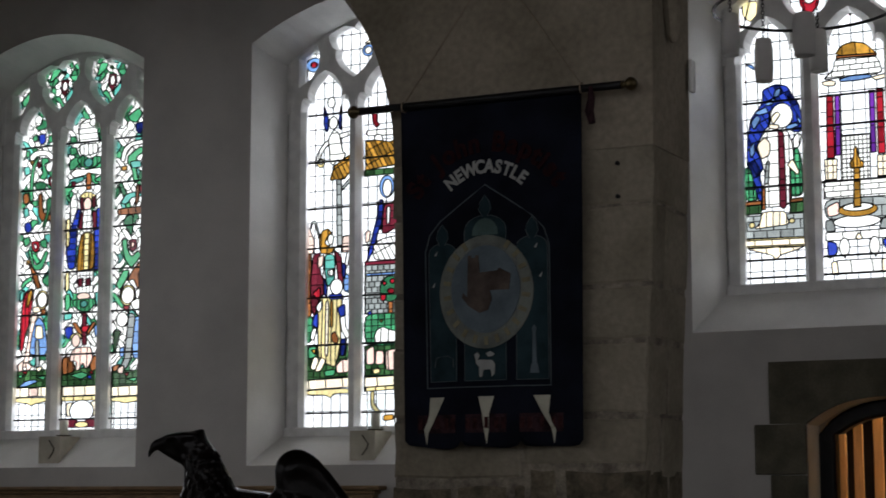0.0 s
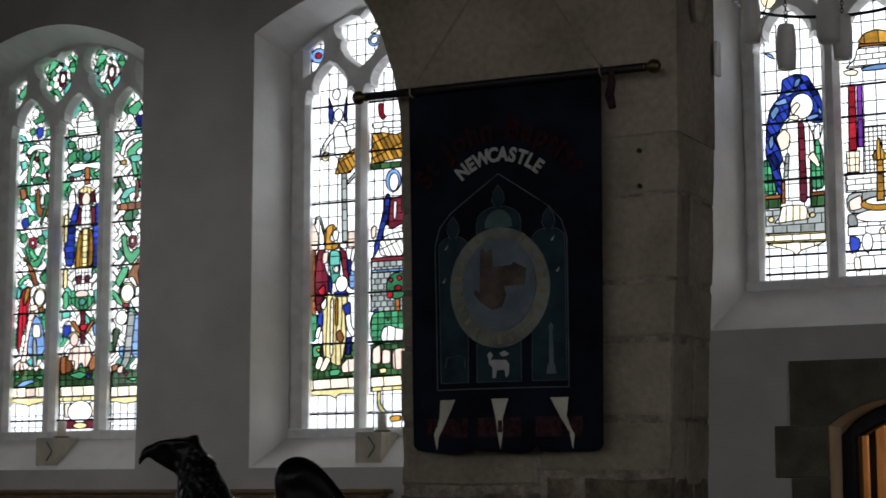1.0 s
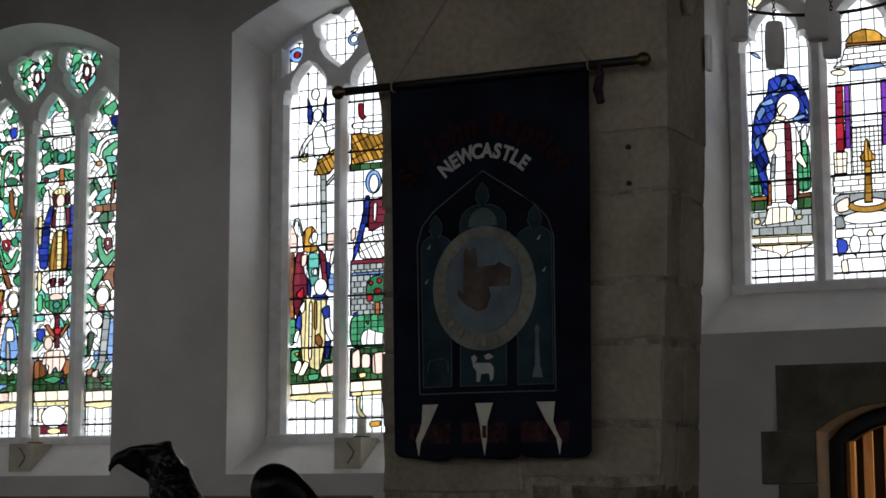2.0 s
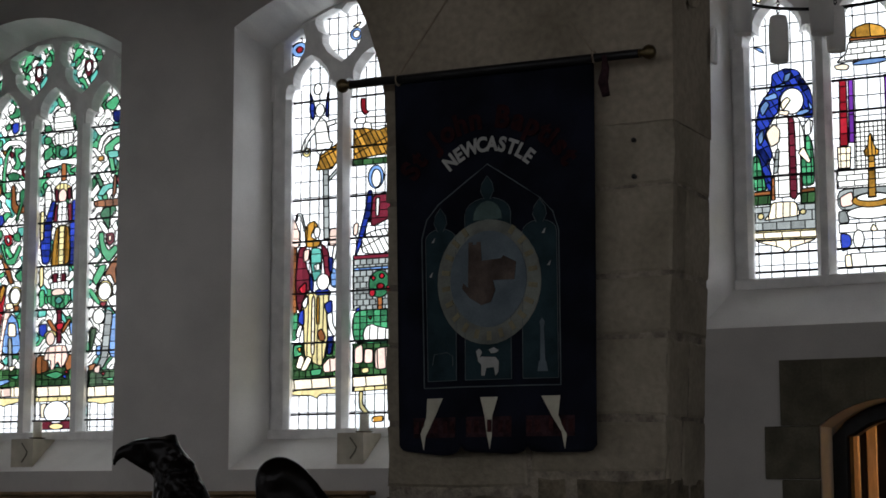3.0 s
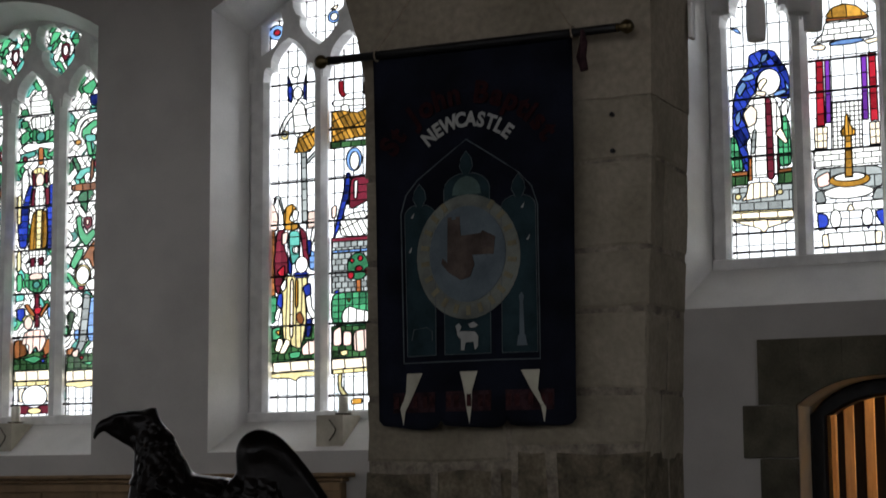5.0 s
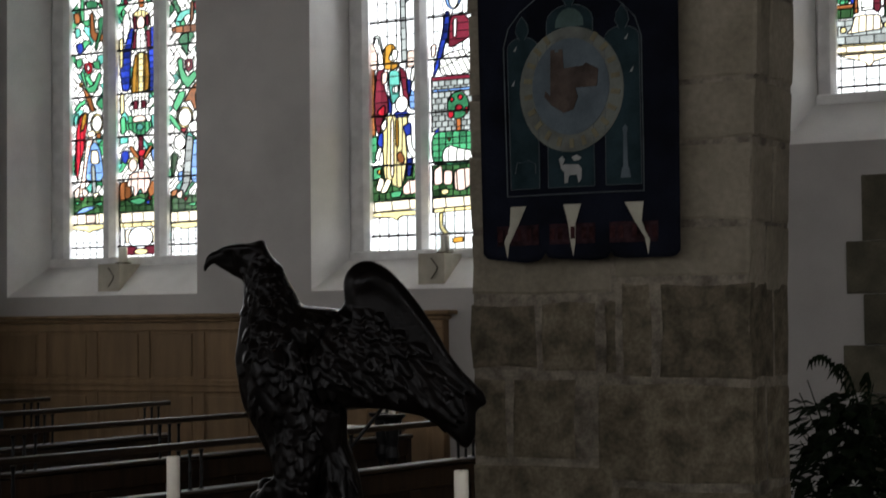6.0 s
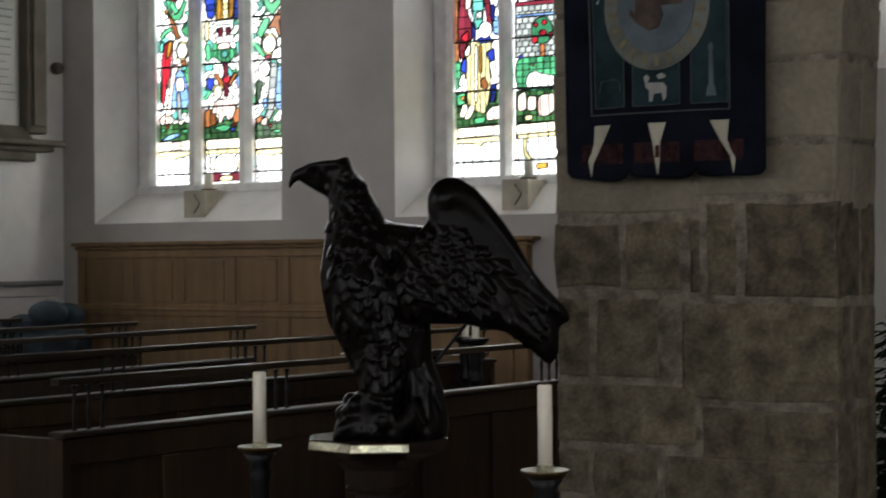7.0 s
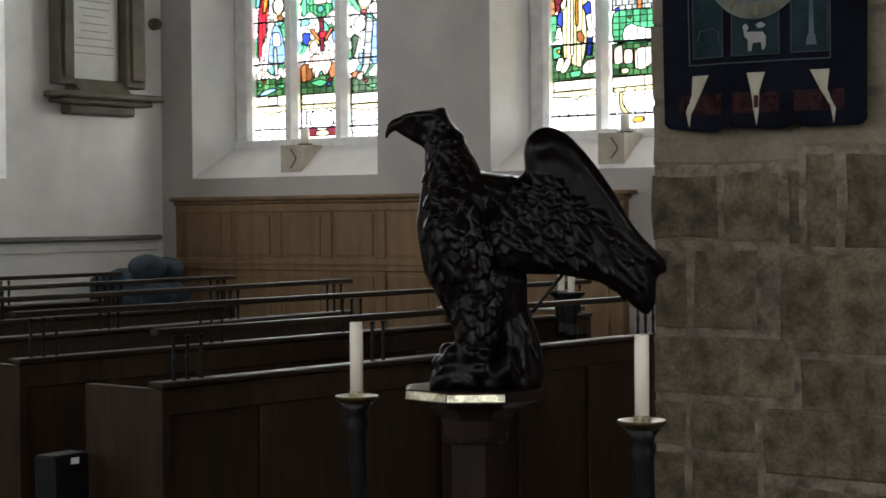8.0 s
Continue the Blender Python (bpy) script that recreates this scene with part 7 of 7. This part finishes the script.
# ---- table, book and candlesticks beyond the lectern ----
def small_table():
    ob = thing("side_table", "small oak table with a white cloth top", "table", pose(-6.50, 10.28, 0, 0, 0, 12))
    part("tabletop", boxed(-0.44, 0.44, -0.26, 0.26, 1.03, 1.06, bevel=0.006), OAK, ob)
    part("cloth", boxed(-0.45, 0.45, -0.27, 0.27, 1.062, 1.07, bevel=0.002), PAPER, ob, "white cloth")
    for x in (-0.39, 0.39):
        for y in (-0.2, 0.2):
            part("leg", lathe([(0.02, 0), (0.024, 0.2), (0.018, 0.3), (0.024, 0.8), (0.028, 1.03)], 10, at=(x, y, 0)), DARK_OAK, ob)
    return ob


small_table()
for x, y in ((-5.62, 9.58), (-5.80, 9.76)):
    ob = thing("candlestick", "dark metal candlestick with a short white candle", "candlestick", Matrix.Translation((x, y, 0)), group="candlesticks by the table")
    part("stem", lathe([(0.1, 0), (0.1, 0.03), (0.03, 0.08), (0.022, 0.9), (0.045, 0.94), (0.035, 1.0), (0.05, 1.16), (0.085, 1.19), (0.085, 1.205)], 14), IRON, ob)
    part("candle", lathe([(0.022, 1.2), (0.022, 1.31), (0.015, 1.313)], 14), WAX, ob, "white candle")

# ---- sill blocks and candles ----
def sill_block(x, glassy):
    ob = thing("sill_block", "pale stone block with a carved chevron on the sill", "block", Matrix.Translation((x, 0, 0)), group="blocks on the sills")
    part("block", plate([(-0.112, 2.06), (0.112, 2.06), (0.112, 2.295), (-0.112, 2.295)], 11.625, 11.90), BEIGE, ob)
    bm = bmesh.new()
    tube([(0.0, 11.621, 2.26), (0.055, 11.621, 2.19), (0.045, 11.621, 2.16), (0.0, 11.621, 2.105)], 0.006, 6, bm)
    part("chevron", bm, SLATE, ob, "dark carved line")
    c = thing("sill_candle", "white pillar candle on a dark dish" + (" in a clear glass shade" if glassy else ""), "candle", Matrix.Translation((x + 0.045, 11.76, 2.297)), group="candles on the sills")
    part("dish", lathe([(0.04, 0.0), (0.062, 0.004), (0.070, 0.011), (0.06, 0.010), (0.02, 0.008)], 20), DARK_BRASS, c)
    part("candle", lathe([(0.036, 0.012), (0.036, 0.135), (0.032, 0.14), (0.005, 0.136)], 18), WAX, c, smooth=True)
    if glassy:
        g = part("glass_shade", lathe([(0.062, 0.012), (0.066, 0.10), (0.072, 0.20), (0.084, 0.245), (0.0825, 0.245), (0.0705, 0.20), (0.0645, 0.10), (0.0605, 0.013)], 24), CLEAR, c, "clear glass shade", smooth=True)
        g.visible_shadow = False
    return ob


sill_block(-9.54, False)
sill_block(-6.47, True)


# ---- doorway, porch and slatted door ----
def door_surround():
    ob = thing("door_surround", "dark stone door surround with toothed quoins and a low arch", "door surround", kind="structure")
    a, b, sp, ap = DOOR
    xc = (a + b) / 2
    y0, y1 = WALL_Y - 0.028, WALL_Y - 0.003
    n = 10
    left, right = xc - 0.845, xc + 0.845
    pts = [(a, 2.0)] + [(a + (b - a) * k / 16, arch_z(a + (b - a) * k / 16, a, b, sp, ap, 2.6)) for k in range(17)] + [(b, 2.0)]
    for k in range(6):      # voussoirs and spandrel stones
        xa, xb = left + (right - left) * k / 6, left + (right - left) * (k + 1) / 6
        low = [(x, z) for x, z in pts if xa < x < xb]
        za = arch_z(xa, a, b, sp, ap, 2.6) if a < xa < b else 2.285
        zb = arch_z(xb, a, b, sp, ap, 2.6) if a < xb < b else 2.285
        loop = [(xa + 0.001, za)] + [p for p in low if p[1] > 2.2] + [(xb - 0.001, zb), (xb - 0.001, 2.715), (xa + 0.001, 2.715)]
        part("stone", plate(loop, y0, y1), DARK_STONE, ob)
    for k, (z0, z1, out) in enumerate(((1.935, 2.28, 0.11), (1.60, 1.93, 0.0), (1.285, 1.595, 0.14), (0.95, 1.28, 0.02), (0.62, 0.945, 0.12), (0.30, 0.615, 0.0), (0.0, 0.295, 0.1))):
        for s in (-1, 1):
            edge, jamb = (left - out, a) if s < 0 else (b, right + out)
            part("stone", boxed(edge, jamb, y0, y1, z0, z1, bevel=0.006), DARK_STONE, ob)
    return ob


door_surround()
jamb = bmesh.new()
o1 = outline(DOOR[0] + 0.004, DOOR[1] - 0.004, 0.005, DOOR[2] - 0.004, DOOR[3] - 0.004, 16, 2.6)
loft([[(x, WALL_Y + 0.0, z) for x, z in o1], [(x, WALL_Y + 0.30, z) for x, z in o1]], jamb)
fr = outline(DOOR[0] + 0.062, DOOR[1] - 0.062, 0.01, DOOR[2] - 0.062, DOOR[3] - 0.062, 16, 2.6)
tagged(part("door_frame", sweep(fr[1:] + fr[:1], 0.115, 0.12, y=WALL_Y + 0.34, chamfer=0.15), IRON), "dark oak frame inside the stone doorway", "door frame", kind="structure")

tagged(part("door_jamb", jamb, WARM_WALL), "cream plastered inner face of the doorway", "door jamb", kind="structure")
bm = bmesh.new()
for x0, x1, y0, y1, z0, z1 in ((-4.3, -4.2, 12.43, 15.0, 0, 3.3), (-0.4, -0.3, 12.43, 15.0, 0, 3.3), (-4.3, -0.3, 15.0, 15.1, 0, 3.3), (-4.3, -0.3, 12.43, 15.1, 3.0, 3.08), (-4.3, -0.3, 12.43, 15.1, -0.1, 0.0)):
    box(bm, x0, x1, y0, y1, z0, z1)
tagged(part("porch", bm, WARM_WALL), "small lamp-lit porch behind the doorway", "porch", kind="structure")


def slatted_door():
    ob = thing("door_1", "open oak porch door with upright slats and a low arched head", "door", pose(-3.06, 12.75, 0, 0, 0, 10))
    wd, sp, ap = 1.25, 2.33, 2.54

    def top(x):
        return arch_z(x, 0.0, wd, sp, ap, 2.4)

    frame_pts = [(0.05, 0.05), (0.05, sp - 0.1)] + [(0.05 + (wd - 0.1) * k / 14, top(0.05 + (wd - 0.1) * k / 14) - 0.06) for k in range(15)] + [(wd - 0.05, 0.05)]
    part("door_frame", sweep(frame_pts, 0.11, 0.06, chamfer=0.12), DOOR_OAK, ob)
    part("backing_board", plate([(0.09, 0.05), (wd - 0.09, 0.05)] + [(wd - 0.09 - (wd - 0.18) * k / 12, top(wd - 0.09 - (wd - 0.18) * k / 12) - 0.1) for k in range(13)], 0.03, 0.045), DARK_OAK, ob)
    for k in range(6):
        x = 0.19 + 0.145 * k
        part("slat", boxed(x - 0.036, x + 0.036, -0.02, 0.026, 0.1, top(x) - 0.13, bevel=0.006), DOOR_OAK, ob)
    part("lock_rail", boxed(0.1, wd - 0.1, -0.026, 0.0, 0.95, 1.07, bevel=0.006), DOOR_OAK, ob)
    part("handle", lathe([(0.02, 0), (0.02, 0.01), (0.01, 0.03), (0.025, 0.05), (0.02, 0.07)], 12, at=(wd - 0.12, -0.03, 1.0)), IRON, ob)
    return ob


slatted_door()


# ---- hanging ring of lamps ----
def lamp_ring():
    ob = thing("hanging_light", "dark iron ring with grey cylinder lamps on chains", "hanging light")
    cx, cy, z, r = -2.42, 9.95, 4.77, 0.56
    ring = [(cx + r * math.cos(a), cy + r * math.sin(a), z) for a in [2 * math.pi * k / 40 for k in range(41)]]
    part("ring", tube(ring, 0.011, 8), IRON, ob)
    spots = ((-2.85, 9.80, 4.745, 0.82), (-2.59, 9.62, 4.515, 0.82), (-2.375, 9.75, 4.68, 1.0), (-2.345, 9.95, 4.62, 0.82))
    for x, y, top, k in spots:
        lamp = part("shade", lathe([(r * k, h) for r, h in ((0.05, 0.0), (0.058, -0.006), (0.068, -0.07), (0.069, -0.18), (0.064, -0.24), (0.062, -0.262), (0.054, -0.264), (0.052, -0.20))], 24, at=(x, y, top)), SHADE, ob, "grey cylinder lamp", smooth=True)
        bm = bmesh.new()
        k, zz = 0, top - 0.004
        while zz < top + 0.42:
            pts = []
            for q in range(9):
                a = 2 * math.pi * q / 8
                dx, dz = 0.009 * math.cos(a), 0.015 * math.sin(a)
                pts.append((x + (dx if k % 2 else 0), y + (0 if k % 2 else dx), zz + 0.012 + dz))
            tube(pts, 0.003, 5, bm)
            zz += 0.022
            k += 1
        part("chain", bm, IRON, ob)
    for a in (0.5, 2.6, 4.7):
        part("hanger", tube([(cx + r * math.cos(a), cy + r * math.sin(a), z), (cx, cy, 6.2)], 0.006, 6), IRON, ob)
    part("rod", tube([(cx, cy, 6.2), (cx, cy, 7.5)], 0.01, 8), IRON, ob)
    return ob


lamp_ring()
wl = part("wall_plate", boxed(-1.966, -1.947, 6.39, 6.43, 3.475, 3.615, bevel=0.004), PAPER)
tagged(wl, "slim white box fixed to the side of the pier", "box")


# ---- flowers behind the pier ----
def flower_stand():
    ob = thing("flower_arrangement", "large green foliage arrangement with white flowers on a stand", "plant", Matrix.Translation((-2.35, 8.3, 0)))
    part("pedestal", lathe([(0.2, 0), (0.2, 0.04), (0.05, 0.1), (0.035, 0.6), (0.09, 0.72), (0.14, 0.76), (0.14, 0.80)], 18), IRON, ob)
    rng = random.Random(11)
    bm = bmesh.new()
    for k in range(1300):
        a = rng.uniform(0, 2 * math.pi)
        up = rng.random() ** 1.7
        reach = rng.uniform(0.05, 0.42) * (1.15 - 0.55 * up)
        base = Vector((reach * math.cos(a), reach * math.sin(a), 0.62 + 0.80 * up - 0.25 * reach))
        d = Vector((math.cos(a), math.sin(a), rng.uniform(-0.7, 0.5))).normalized()
        side = d.cross(Vector((0, 0, 1))).normalized()
        ln, wd = rng.uniform(0.07, 0.17), rng.uniform(0.022, 0.052)
        drop = Vector((0, 0, -0.03))
        nrm = side.cross(d) * 0.008
        v = [bm.verts.new(p) for p in (base, base + d * ln * 0.45 + side * wd, base + d * ln * 0.55 + nrm, base + d * ln * 0.45 - side * wd, base + d * ln + drop)]
        for f in ((0, 1, 2), (0, 2, 3), (1, 4, 2), (2, 4, 3)):
            bm.faces.new([v[i] for i in f])
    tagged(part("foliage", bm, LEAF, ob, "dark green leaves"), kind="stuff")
    bm = bmesh.new()
    for k in range(40):
        a, t = rng.uniform(0, 6.28), rng.uniform(0, 0.3)
        p0 = Vector((0, 0, 0.78))
        p1 = Vector((t * math.cos(a), t * math.sin(a), rng.uniform(0.95, 1.5)))
        tube([p0, (p0 + p1) / 2 + Vector((0, 0, 0.05)), p1], 0.003, 4, bm)
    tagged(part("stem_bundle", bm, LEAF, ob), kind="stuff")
    # tall curling frond that stands over the rest
    bm = bmesh.new()
    for s in range(3):
        a = 3.9 + 0.55 * s
        for k in range(16):
            t = k / 15
            c = Vector((0.10 + 0.28 * t * math.cos(a), -0.1 + 0.28 * t * math.sin(a), 1.2 + 0.40 * math.sin(1.9 * t) + 0.04 * s - 0.08 * s))
            for sd in (-1, 1):
                tip = c + Vector((0.03 * sd * math.sin(a), -0.03 * sd * math.cos(a), -0.055))
                v = [bm.verts.new(p) for p in (c, c + Vector((0.014, 0.014, 0.003)), tip)]
                bm.faces.new(v)
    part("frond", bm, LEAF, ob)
    for k in range(9):
        a = 3.4 + 0.33 * k
        p = Vector((0.30 * math.cos(a), 0.30 * math.sin(a), 0.98 + 0.12 * math.sin(3.1 * k)))
        bm = bmesh.new()
        for q in range(6):
            b = q * 1.047
            e = Vector((math.cos(b), 0.25, math.sin(b)))
            v = [bm.verts.new(p + w) for w in (Vector((0, 0, 0)), e * 0.018 + Vector((0.006, -0.005, 0.004)), e * 0.03, e * 0.018 - Vector((0.006, 0.005, 0.004)))]
            bm.faces.new(v)
        part("flower", bm, PETAL, ob, "small white flower")
    return ob


flower_stand()
